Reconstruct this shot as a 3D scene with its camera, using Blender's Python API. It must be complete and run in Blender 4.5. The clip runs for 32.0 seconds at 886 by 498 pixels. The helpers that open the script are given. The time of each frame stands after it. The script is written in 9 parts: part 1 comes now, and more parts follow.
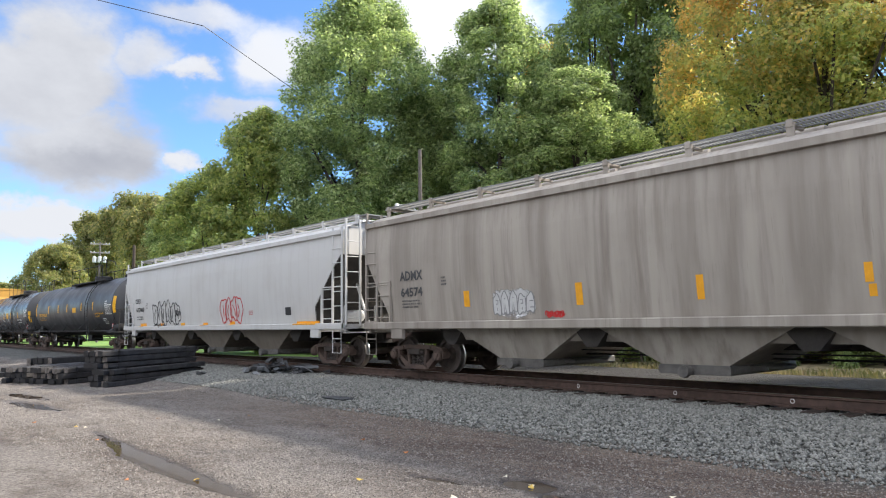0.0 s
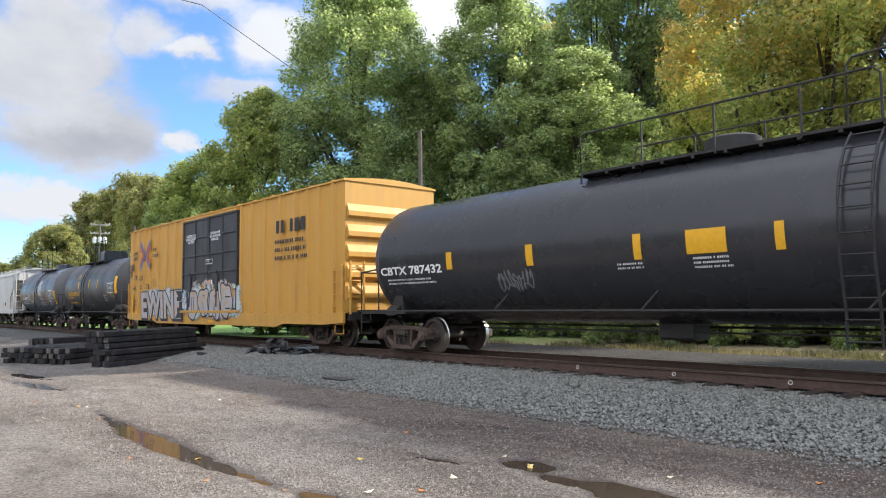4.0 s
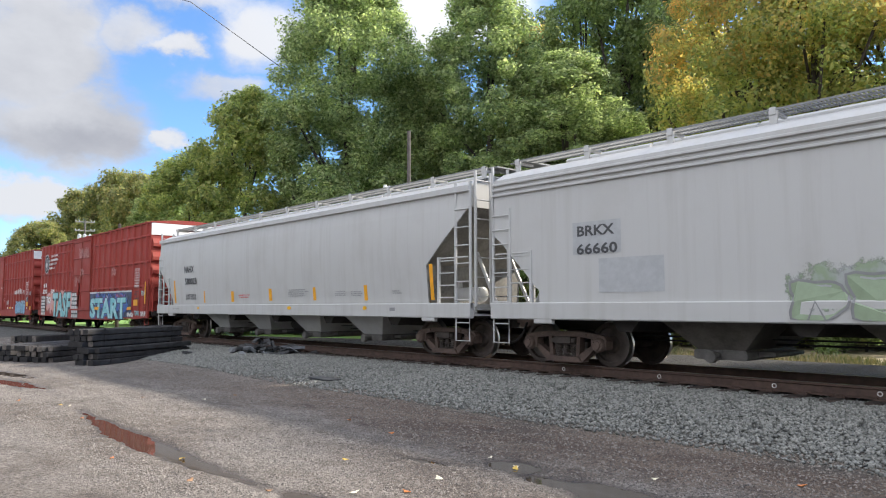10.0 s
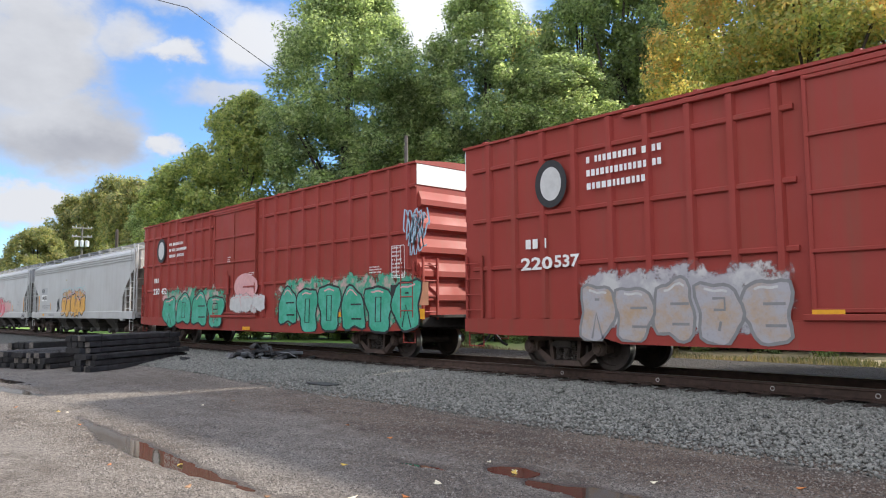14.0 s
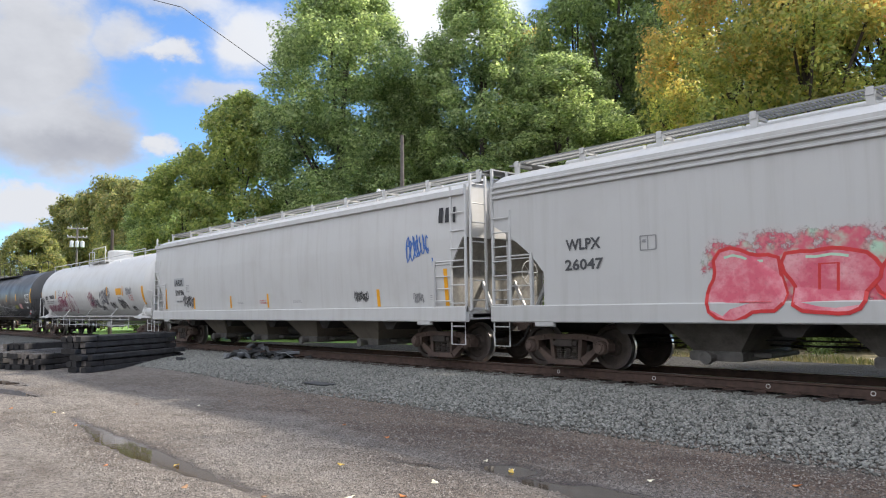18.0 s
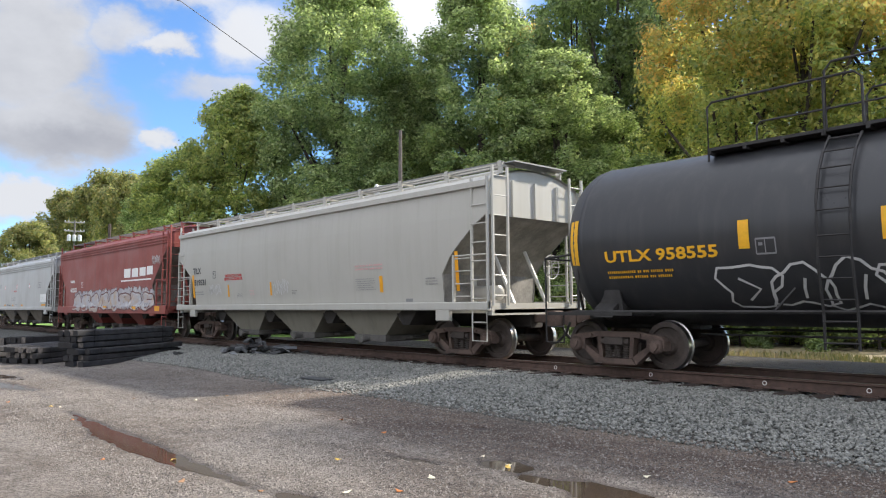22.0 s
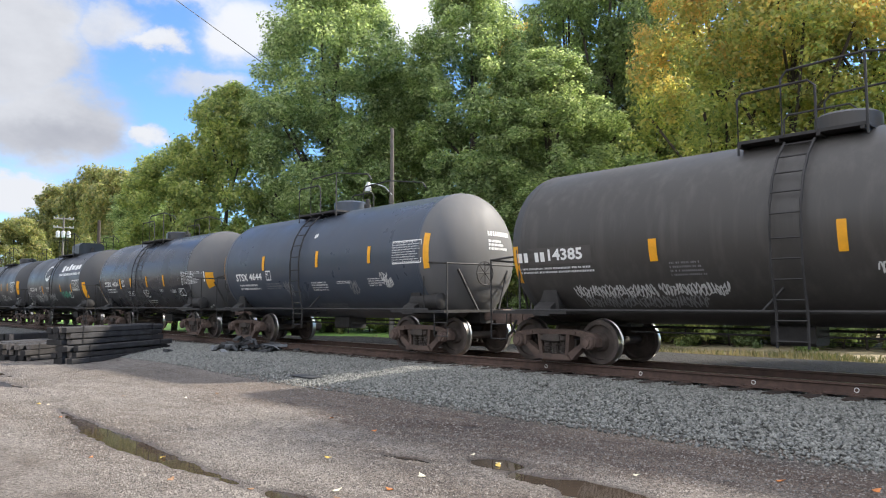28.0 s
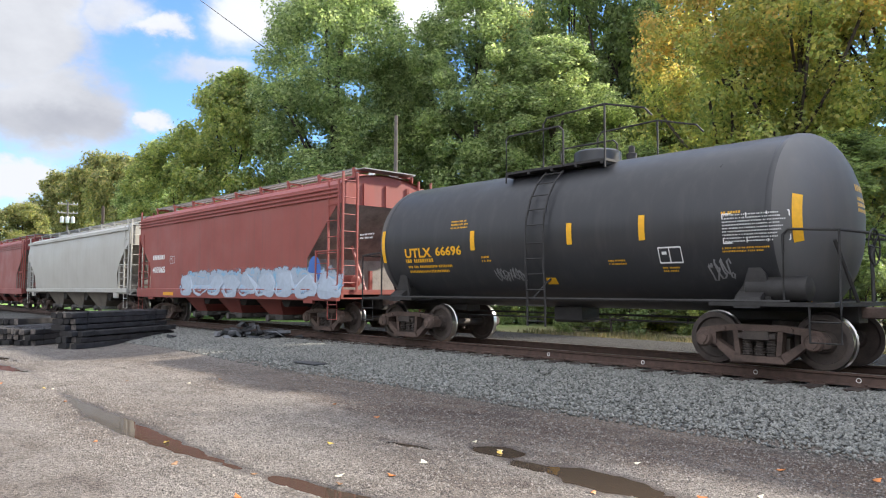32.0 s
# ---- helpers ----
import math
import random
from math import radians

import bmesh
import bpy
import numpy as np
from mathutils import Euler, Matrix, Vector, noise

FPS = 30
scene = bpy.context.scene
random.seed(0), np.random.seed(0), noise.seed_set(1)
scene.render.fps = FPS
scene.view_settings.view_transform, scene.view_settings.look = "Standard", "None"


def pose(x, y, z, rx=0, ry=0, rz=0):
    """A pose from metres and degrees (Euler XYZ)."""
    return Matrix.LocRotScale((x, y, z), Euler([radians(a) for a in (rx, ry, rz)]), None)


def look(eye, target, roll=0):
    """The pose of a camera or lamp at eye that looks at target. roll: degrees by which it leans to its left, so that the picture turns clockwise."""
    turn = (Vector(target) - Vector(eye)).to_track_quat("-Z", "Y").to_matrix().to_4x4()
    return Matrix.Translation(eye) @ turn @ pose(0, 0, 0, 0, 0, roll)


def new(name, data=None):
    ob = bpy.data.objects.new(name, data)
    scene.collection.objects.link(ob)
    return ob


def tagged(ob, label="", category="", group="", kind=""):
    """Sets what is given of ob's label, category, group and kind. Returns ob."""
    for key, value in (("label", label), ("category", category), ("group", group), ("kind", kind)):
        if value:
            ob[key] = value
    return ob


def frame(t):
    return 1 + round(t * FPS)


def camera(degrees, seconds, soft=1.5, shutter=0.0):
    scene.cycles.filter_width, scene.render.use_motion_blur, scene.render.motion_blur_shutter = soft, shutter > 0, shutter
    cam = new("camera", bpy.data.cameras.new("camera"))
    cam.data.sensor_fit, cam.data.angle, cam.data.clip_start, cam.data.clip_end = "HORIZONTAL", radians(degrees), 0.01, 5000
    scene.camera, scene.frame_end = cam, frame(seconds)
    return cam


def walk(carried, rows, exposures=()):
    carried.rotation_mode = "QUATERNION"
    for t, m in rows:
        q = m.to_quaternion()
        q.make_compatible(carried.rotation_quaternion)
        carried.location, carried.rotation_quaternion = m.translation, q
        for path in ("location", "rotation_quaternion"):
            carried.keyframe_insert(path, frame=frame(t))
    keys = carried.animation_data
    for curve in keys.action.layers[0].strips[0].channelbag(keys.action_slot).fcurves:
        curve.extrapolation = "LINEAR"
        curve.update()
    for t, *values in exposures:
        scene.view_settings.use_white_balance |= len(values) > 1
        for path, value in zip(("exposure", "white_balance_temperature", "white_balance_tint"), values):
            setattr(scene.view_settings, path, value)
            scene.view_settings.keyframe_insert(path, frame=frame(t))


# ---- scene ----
# ---- camera ----
RT = 0.42          # rail head above the parking ground
TY = 12.3          # track centre line
SPEED = 14.10      # metres per second
EYE = (0.0, 0.0, 1.592)
AIM = [  # seconds, yaw to the left of +y, pitch up, roll
    (0, 48.973, 5.938, -0.772), (0.5, 49.013, 5.922, -0.644), (1, 49.030, 5.945, -0.650), (1.5, 49.059, 6.019, -0.699),
    (2, 49.102, 5.979, -0.857), (2.5, 49.166, 5.677, -0.597), (3, 49.128, 5.246, -0.868), (3.5, 49.069, 4.863, -0.783),
    (5.5, 48.869, 3.600, -0.575), (6, 48.848, 3.686, -0.486), (6.5, 48.754, 4.029, -0.367), (7, 48.710, 4.167, -0.545),
    (7.5, 48.609, 4.275, -0.975), (8, 48.515, 4.508, -0.857), (8.5, 48.414, 4.591, -0.417), (9, 48.263, 4.653, -0.218),
    (9.5, 48.141, 4.534, -0.281), (10, 48.016, 4.513, -0.166), (10.5, 47.937, 4.528, -0.199), (11, 47.855, 4.601, -0.304),
    (11.5, 47.842, 4.723, -0.465), (12, 47.767, 4.817, -0.539), (12.5, 47.783, 4.855, -0.486), (13, 47.813, 4.855, -0.602),
    (13.5, 47.835, 4.864, -0.413), (14, 47.830, 4.857, -0.464), (14.5, 47.712, 4.749, -0.498), (16.5, 47.485, 4.884, -0.724),
    (17, 47.500, 4.989, -0.732), (17.5, 47.556, 4.894, -0.753), (18, 47.527, 4.801, -0.669), (18.5, 47.535, 4.749, -0.460),
    (19, 47.517, 4.662, -0.308), (19.5, 47.545, 4.492, -0.394), (20, 47.563, 4.361, -0.349), (20.5, 47.588, 4.383, -0.572),
    (21, 47.499, 4.426, -0.578), (21.5, 47.495, 4.471, -0.463), (22, 47.357, 4.450, -0.421), (22.5, 47.338, 4.440, -0.358),
    (23, 47.201, 4.450, -0.264), (23.5, 47.113, 4.509, -0.234), (24, 47.006, 4.579, -0.247), (24.5, 46.916, 4.611, -0.548),
    (25, 46.837, 4.539, -0.362), (25.5, 46.739, 4.490, -0.462), (27.5, 46.656, 4.282, -0.082), (28, 46.663, 4.316, -0.183),
    (28.5, 46.667, 4.336, -0.236), (29, 46.635, 4.143, -0.102), (29.5, 46.601, 3.758, 0.051), (30, 46.688, 3.573, -0.199),
    (30.5, 46.704, 3.452, -0.016), (31, 46.823, 3.345, 0.121), (31.5, 46.917, 3.350, 0.304), (32, 46.922, 3.345, 0.203),
]

cam = camera(63.376, 32.0, soft=1.1)


def turned(yaw, pitch, roll):
    y, p = radians(yaw), radians(pitch)
    way = Vector((-math.sin(y) * math.cos(p), math.cos(y) * math.cos(p), math.sin(p)))
    return look(EYE, Vector(EYE) + way, roll)


walk(cam, [(t, turned(a, b, c)) for t, a, b, c in AIM], exposures=[(0.0, 1.13, 6300, 10), (6.0, 1.16, 6300, 10), (8.0, 1.20, 6300, 10), (10.5, 1.05, 6300, 10), (24.0, 1.03, 6300, 10), (28.0, 1.16, 6300, 10), (32.0, 1.28, 6300, 10)])

# ---- world, sun ----
SUN_WAY = Vector((0.42, 1.0, 0.735)).normalized()     # towards the sun
elev = math.asin(SUN_WAY.z)
world = bpy.data.worlds.new("sky")
scene.world = world
world.use_nodes = True
wt = world.node_tree
wt.nodes.clear()


w_out = wt.nodes.new("ShaderNodeOutputWorld")
w_bg = wt.nodes.new("ShaderNodeBackground")
w_sky = wt.nodes.new("ShaderNodeTexSky")
w_sky.sky_type = "NISHITA"
w_sky.sun_disc = False
w_sky.sun_elevation = elev
w_sky.sun_rotation = math.atan2(SUN_WAY.x, SUN_WAY.y)
w_sky.air_density, w_sky.dust_density, w_sky.ozone_density = 1.0, 0.3, 3.0
w_geo = wt.nodes.new("ShaderNodeTexCoord")


def wlink(a, b):
    wt.links.new(a, b)


def wmath(op, a, b=None, clamp=False):
    n = wt.nodes.new("ShaderNodeMath")
    n.operation, n.use_clamp = op, clamp
    for i, q in enumerate((a, b)):
        if isinstance(q, (int, float)):
            n.inputs[i].default_value = q
        elif q is not None:
            wlink(q, n.inputs[i])
    return n.outputs[0]


def wnoise(scale, detail, rough, at, stretch=1.0):
    mp = wt.nodes.new("ShaderNodeMapping")
    mp.inputs["Location"].default_value = at
    mp.inputs["Scale"].default_value = (1, 1, stretch)
    n = wt.nodes.new("ShaderNodeTexNoise")
    n.inputs["Scale"].default_value, n.inputs["Detail"].default_value, n.inputs["Roughness"].default_value = scale, detail, rough
    wlink(w_geo.outputs["Generated"], mp.inputs["Vector"])
    wlink(mp.outputs[0], n.inputs["Vector"])
    return n.outputs["Fac"]


w_axes = wt.nodes.new("ShaderNodeSeparateXYZ")
wlink(w_geo.outputs["Generated"], w_axes.inputs[0])
w_deg = 180 / math.pi
w_az = wmath("MULTIPLY", wmath("ARCTAN2", wmath("MULTIPLY", w_axes.outputs["X"], -1.0), w_axes.outputs["Y"]), w_deg)
w_el = wmath("MULTIPLY", wmath("ARCSINE", w_axes.outputs["Z"]), w_deg)
# the banks' outlines are torn by a swirl at two scales
for swirl, reach in ((wnoise(7.0, 7.0, 0.58, (2.0, 0.3, 1.1), 1.5), 9.0), (wnoise(26.0, 6.0, 0.6, (0.0, 5.0, 0.0), 1.5), 2.6)):
    w_az = wmath("ADD", w_az, wmath("MULTIPLY", wmath("SUBTRACT", swirl, 0.5), reach))
for swirl, reach in ((wnoise(7.0, 7.0, 0.58, (7.0, 1.3, 4.1), 1.5), 5.0), (wnoise(26.0, 6.0, 0.6, (3.0, 1.0, 6.0), 1.5), 1.6)):
    w_el = wmath("ADD", w_el, wmath("MULTIPLY", wmath("SUBTRACT", swirl, 0.5), reach))


def wcloud(az, el, wide, high, weight):
    """A soft bank of cloud round a direction, in degrees."""
    u = wmath("DIVIDE", wmath("SUBTRACT", w_az, az), wide)
    v = wmath("DIVIDE", wmath("SUBTRACT", w_el, el), high)
    d = wmath("SQRT", wmath("ADD", wmath("MULTIPLY", u, u), wmath("MULTIPLY", v, v)))
    mr = wt.nodes.new("ShaderNodeMapRange")
    mr.interpolation_type = "SMOOTHSTEP"
    mr.inputs["From Min"].default_value, mr.inputs["From Max"].default_value = 0.35, 1.35
    mr.inputs["To Min"].default_value, mr.inputs["To Max"].default_value = weight, 0.0
    wlink(d, mr.inputs["Value"])
    return mr.outputs[0]


# azimuth left of +y, elevation, half width, half height, density, brightness
BANKS = [(78.8, 17.6, 6.2, 5.6, 1.0, 0.16), (76.0, 12.6, 6.8, 4.0, 1.0, 0.04), (78.5, 7.6, 4.2, 1.5, 0.85, 0.30), (68.6, 12.3, 2.2, 1.1, 0.9, 0.40), (69.0, 19.0, 2.0, 1.0, 0.75, 0.25),
         (72.4, 19.6, 3.4, 1.8, 0.70, 0.2), (65.2, 16.4, 4.2, 1.3, 0.62, 0.3), (62.0, 20.8, 4.2, 3.4, 0.80, 0.35), (49.3, 23.0, 9.0, 4.0, 0.95, 0.45), (67.5, 22.6, 5.5, 1.6, 0.66, 0.3), (90.0, 15.0, 9.0, 8.0, 1.0, 0.1)]
w_sum, w_glow = None, None
for *bank, glow in BANKS:
    c = wcloud(*bank)
    w_sum = c if w_sum is None else wmath("MAXIMUM", w_sum, c)
    g = wmath("MULTIPLY", c, glow)
    w_glow = g if w_glow is None else wmath("ADD", w_glow, g)
w_glow = wmath("ADD", w_glow, wcloud(75.6, 11.2, 6.2, 1.6, -0.14))
w_fine = wnoise(3.6, 11.0, 0.60, (3.1, 0.7, 0.35), 1.7)
w_above = wnoise(3.6, 11.0, 0.60, (3.1, 0.7, 0.45), 1.7)
w_wide = wnoise(1.6, 5.0, 0.5, (1.7, 4.2, 0.9), 1.8)


def wrange(value, a, b, lo, hi):
    mr = wt.nodes.new("ShaderNodeMapRange")
    mr.interpolation_type = "SMOOTHSTEP"
    for k, q in (("From Min", a), ("From Max", b), ("To Min", lo), ("To Max", hi)):
        mr.inputs[k].default_value = q
    wlink(value, mr.inputs["Value"])
    return mr.outputs[0]


# broken cloud before the camera, thickening unseen overhead and behind to whiten the fill
w_back = wmath("ADD", wrange(w_axes.outputs["Y"], 0.15, -0.5, 0.0, 0.48), wrange(w_axes.outputs["Z"], 0.45, 0.85, 0.0, 0.42))
w_dens = wmath("ADD", wmath("MULTIPLY", w_sum, 0.62), wmath("MULTIPLY", w_fine, 0.70))
w_dens = wmath("ADD", wmath("ADD", w_dens, wmath("MULTIPLY", w_wide, 0.20)), w_back)
w_mask = wrange(w_dens, 0.46, 0.98, 0.0, 1.0)
w_lit = wmath("ADD", wmath("MULTIPLY", wmath("SUBTRACT", w_fine, w_above), 0.6), wmath("MULTIPLY", wnoise(2.0, 4.0, 0.45, (0.4, 2.2, 5.1), 3.6), 0.5))
w_lit = wmath("ADD", wmath("ADD", w_lit, w_glow), 0.16)
w_cl = wt.nodes.new("ShaderNodeValToRGB")
w_cl.color_ramp.elements[0].color = (4.5, 4.6, 5.1, 1)
w_cl.color_ramp.elements[1].color = (8.35, 8.42, 8.7, 1)
w_cl.color_ramp.elements[0].position, w_cl.color_ramp.elements[1].position = 0.22, 0.72
wlink(w_lit, w_cl.inputs["Fac"])
# clouds brighten towards the sun's side, lifting the fill while the view stays dim
w_dim = wt.nodes.new("ShaderNodeMix")
w_dim.data_type, w_dim.blend_type = "RGBA", "MULTIPLY"
w_dim.inputs["Factor"].default_value = 1.0
wlink(w_cl.outputs["Color"], w_dim.inputs["A"])
wlink(wrange(w_axes.outputs["X"], -0.95, 0.1, 0.31, 1.0), w_dim.inputs["B"])
w_mix = wt.nodes.new("ShaderNodeMix")
w_mix.data_type = "RGBA"
wlink(w_mask, w_mix.inputs["Factor"])
w_blue = wt.nodes.new("ShaderNodeMix")
w_blue.data_type, w_blue.blend_type = "RGBA", "MULTIPLY"
w_blue.inputs["Factor"].default_value = 1.0
w_blue.inputs["B"].default_value = (0.57, 0.69, 0.82, 1)
wlink(w_sky.outputs["Color"], w_blue.inputs["A"])
wlink(w_blue.outputs["Result"], w_mix.inputs["A"])
wlink(w_dim.outputs["Result"], w_mix.inputs["B"])
wlink(w_mix.outputs["Result"], w_bg.inputs["Color"])
w_bg.inputs["Strength"].default_value = 0.15
wlink(w_bg.outputs[0], w_out.inputs["Surface"])

sun = new("sun", bpy.data.lights.new("sun", "SUN"))
sun.data.energy = 4.1
sun.data.angle = radians(2.6)
sun.data.color = (1.0, 0.90, 0.76)
sun.matrix_basis = look(SUN_WAY * 60, (0, 0, 0))

# ---- materials ----
MATS = {}


def shader(name):
    m = bpy.data.materials.new(name)
    m.use_nodes = True
    nt = m.node_tree
    bsdf = nt.nodes["Principled BSDF"]
    return m, nt, bsdf


def node(nt, kind, **kw):
    n = nt.nodes.new(kind)
    for k, v in kw.items():
        n.inputs[k.replace("_", " ")].default_value = v
    return n


def ramp(nt, fac, a, b, ca, cb):
    r = nt.nodes.new("ShaderNodeValToRGB")
    r.color_ramp.elements[0].position, r.color_ramp.elements[1].position = a, b
    r.color_ramp.elements[0].color, r.color_ramp.elements[1].color = (*ca, 1), (*cb, 1)
    nt.links.new(fac, r.inputs["Fac"])
    return r.outputs["Color"]


def mixc(nt, fac, a, b, mode="MIX"):
    m = nt.nodes.new("ShaderNodeMix")
    m.data_type, m.blend_type = "RGBA", mode
    for sock, val in (("Factor", fac), ("A", a), ("B", b)):
        if isinstance(val, (int, float)):
            m.inputs[sock].default_value = val
        elif isinstance(val, tuple):
            m.inputs[sock].default_value = (*val, 1)
        else:
            nt.links.new(val, m.inputs[sock])
    return m.outputs["Result"]


def coords(nt, scale=(1, 1, 1), kind="Object"):
    tc = nt.nodes.new("ShaderNodeTexCoord")
    mp = nt.nodes.new("ShaderNodeMapping")
    mp.inputs["Scale"].default_value = scale
    nt.links.new(tc.outputs[kind], mp.inputs["Vector"])
    return mp.outputs[0]


def noise_fac(nt, vec, scale, detail=4.0, rough=0.55):
    n = node(nt, "ShaderNodeTexNoise", Scale=scale, Detail=detail, Roughness=rough)
    nt.links.new(vec, n.inputs["Vector"])
    return n.outputs["Fac"]


def bump(nt, bsdf, height, strength=0.3, dist=0.02):
    b = node(nt, "ShaderNodeBump", Strength=strength, Distance=dist)
    nt.links.new(height, b.inputs["Height"])
    nt.links.new(b.outputs[0], bsdf.inputs["Normal"])


def plain(name, col, rough=0.6, metal=0.0, vary=0.25, scale=6.0, bumpy=0.1):
    """Colour with two scales of variation."""
    if name in MATS:
        return MATS[name]
    m, nt, b = shader(name)
    v = coords(nt)
    big, fine = noise_fac(nt, v, scale, 3), noise_fac(nt, v, scale * 9, 5)
    dark = tuple(c * (1 - vary) for c in col)
    light = tuple(min(1, c * (1 + vary * 0.6)) for c in col)
    c = ramp(nt, big, 0.35, 0.65, dark, light)
    c = mixc(nt, 0.35, c, ramp(nt, fine, 0.3, 0.7, dark, light))
    nt.links.new(c, b.inputs["Base Color"])
    b.inputs["Roughness"].default_value, b.inputs["Metallic"].default_value = rough, metal
    if bumpy:
        bump(nt, b, fine, bumpy, 0.01)
    MATS[name] = m
    return m


def paint(name, col, rough=0.45, dirt=(0.20, 0.17, 0.14), streak=0.35, grime=0.3, rust=0.0, broad=0.0):
    """Weathered car paint: vertical streaks, blotches, rust spots."""
    if name in MATS:
        return MATS[name]
    m, nt, b = shader(name)
    info = nt.nodes.new("ShaderNodeObjectInfo")
    v = coords(nt, (1, 1, 1))
    streaks = noise_fac(nt, coords(nt, (3.2, 3.2, 0.16)), 1.6, 6, 0.6)
    fine = noise_fac(nt, coords(nt, (14, 14, 0.7)), 2.0, 4, 0.6)
    blot = noise_fac(nt, v, 0.7, 5, 0.6)
    grain = noise_fac(nt, v, 40, 3)
    f1 = ramp(nt, streaks, 0.48, 0.78, (0, 0, 0), (streak,) * 3)
    c = mixc(nt, f1, col, dirt)
    f2 = ramp(nt, blot, 0.5, 0.8, (0, 0, 0), (grime,) * 3)
    c = mixc(nt, f2, c, tuple(0.5 * (x + y) for x, y in zip(col, dirt)))
    if broad:
        panels = noise_fac(nt, coords(nt, (1.0, 1.0, 0.05)), 1.3, 4, 0.65)
        c = mixc(nt, ramp(nt, panels, 0.40, 0.62, (0, 0, 0), (broad,) * 3), c, tuple(0.45 * x + 0.55 * y for x, y in zip(col, dirt)))
    f3 = ramp(nt, fine, 0.62, 0.8, (0, 0, 0), (streak * 0.5,) * 3)
    c = mixc(nt, f3, c, dirt)
    if rust:
        rs = noise_fac(nt, v, 5.0, 8, 0.7)
        c = mixc(nt, ramp(nt, rs, 0.66, 0.74, (0, 0, 0), (rust,) * 3), c, (0.16, 0.07, 0.035))
    nt.links.new(c, b.inputs["Base Color"])
    r = ramp(nt, blot, 0.3, 0.7, (rough - 0.08,) * 3, (min(1, rough + 0.18),) * 3)
    nt.links.new(r, b.inputs["Roughness"])
    bump(nt, b, grain, 0.06, 0.004)
    MATS[name] = m
    return m


def leafy(name, cols, trans=0.35, turned_cols=(), turn_z=(0, 1)):
    """Leaves of mixed tone; turned_cols take over in patches and towards the crown's top."""
    if name in MATS:
        return MATS[name]
    m, nt, b = shader(name)
    geo = nt.nodes.new("ShaderNodeNewGeometry")

    def tones(mix):
        r = nt.nodes.new("ShaderNodeValToRGB")
        els = r.color_ramp.elements
        while len(els) < len(mix):
            els.new(0.5)
        for i, (e, c) in enumerate(zip(els, mix)):
            e.position, e.color = i / (len(mix) - 1), (*c, 1)
        nt.links.new(geo.outputs["Random Per Island"], r.inputs["Fac"])
        return r.outputs["Color"]

    base = tones(cols)
    if turned_cols:
        up = nt.nodes.new("ShaderNodeSeparateXYZ")
        nt.links.new(coords(nt), up.inputs[0])
        mr = node(nt, "ShaderNodeMapRange", From_Min=turn_z[0], From_Max=turn_z[1], To_Min=-0.25, To_Max=0.25)
        nt.links.new(up.outputs["Z"], mr.inputs["Value"])
        ad = nt.nodes.new("ShaderNodeMath")
        nt.links.new(mr.outputs[0], ad.inputs[0])
        nt.links.new(noise_fac(nt, coords(nt), 0.30, 3), ad.inputs[1])
        base = mixc(nt, ramp(nt, ad.outputs[0], 0.46, 0.74, (0, 0, 0), (0.85, 0.85, 0.85)), base, tones(turned_cols))
    big = noise_fac(nt, coords(nt), 0.75, 3)
    c = mixc(nt, 1.0, base, ramp(nt, big, 0.3, 0.7, (0.70, 0.74, 0.72), (1.25, 1.2, 1.1)), "MULTIPLY")
    nt.links.new(c, b.inputs["Base Color"])
    b.inputs["Roughness"].default_value = 0.42
    t = nt.nodes.new("ShaderNodeBsdfTranslucent")
    warm = mixc(nt, 1.0, c, (1.20, 1.25, 0.85), "MULTIPLY")
    nt.links.new(warm, t.inputs["Color"])
    mx = nt.nodes.new("ShaderNodeMixShader")
    mx.inputs[0].default_value = trans
    nt.links.new(b.outputs[0], mx.inputs[1])
    nt.links.new(t.outputs[0], mx.inputs[2])
    nt.links.new(mx.outputs[0], nt.nodes["Material Output"].inputs["Surface"])
    MATS[name] = m
    return m


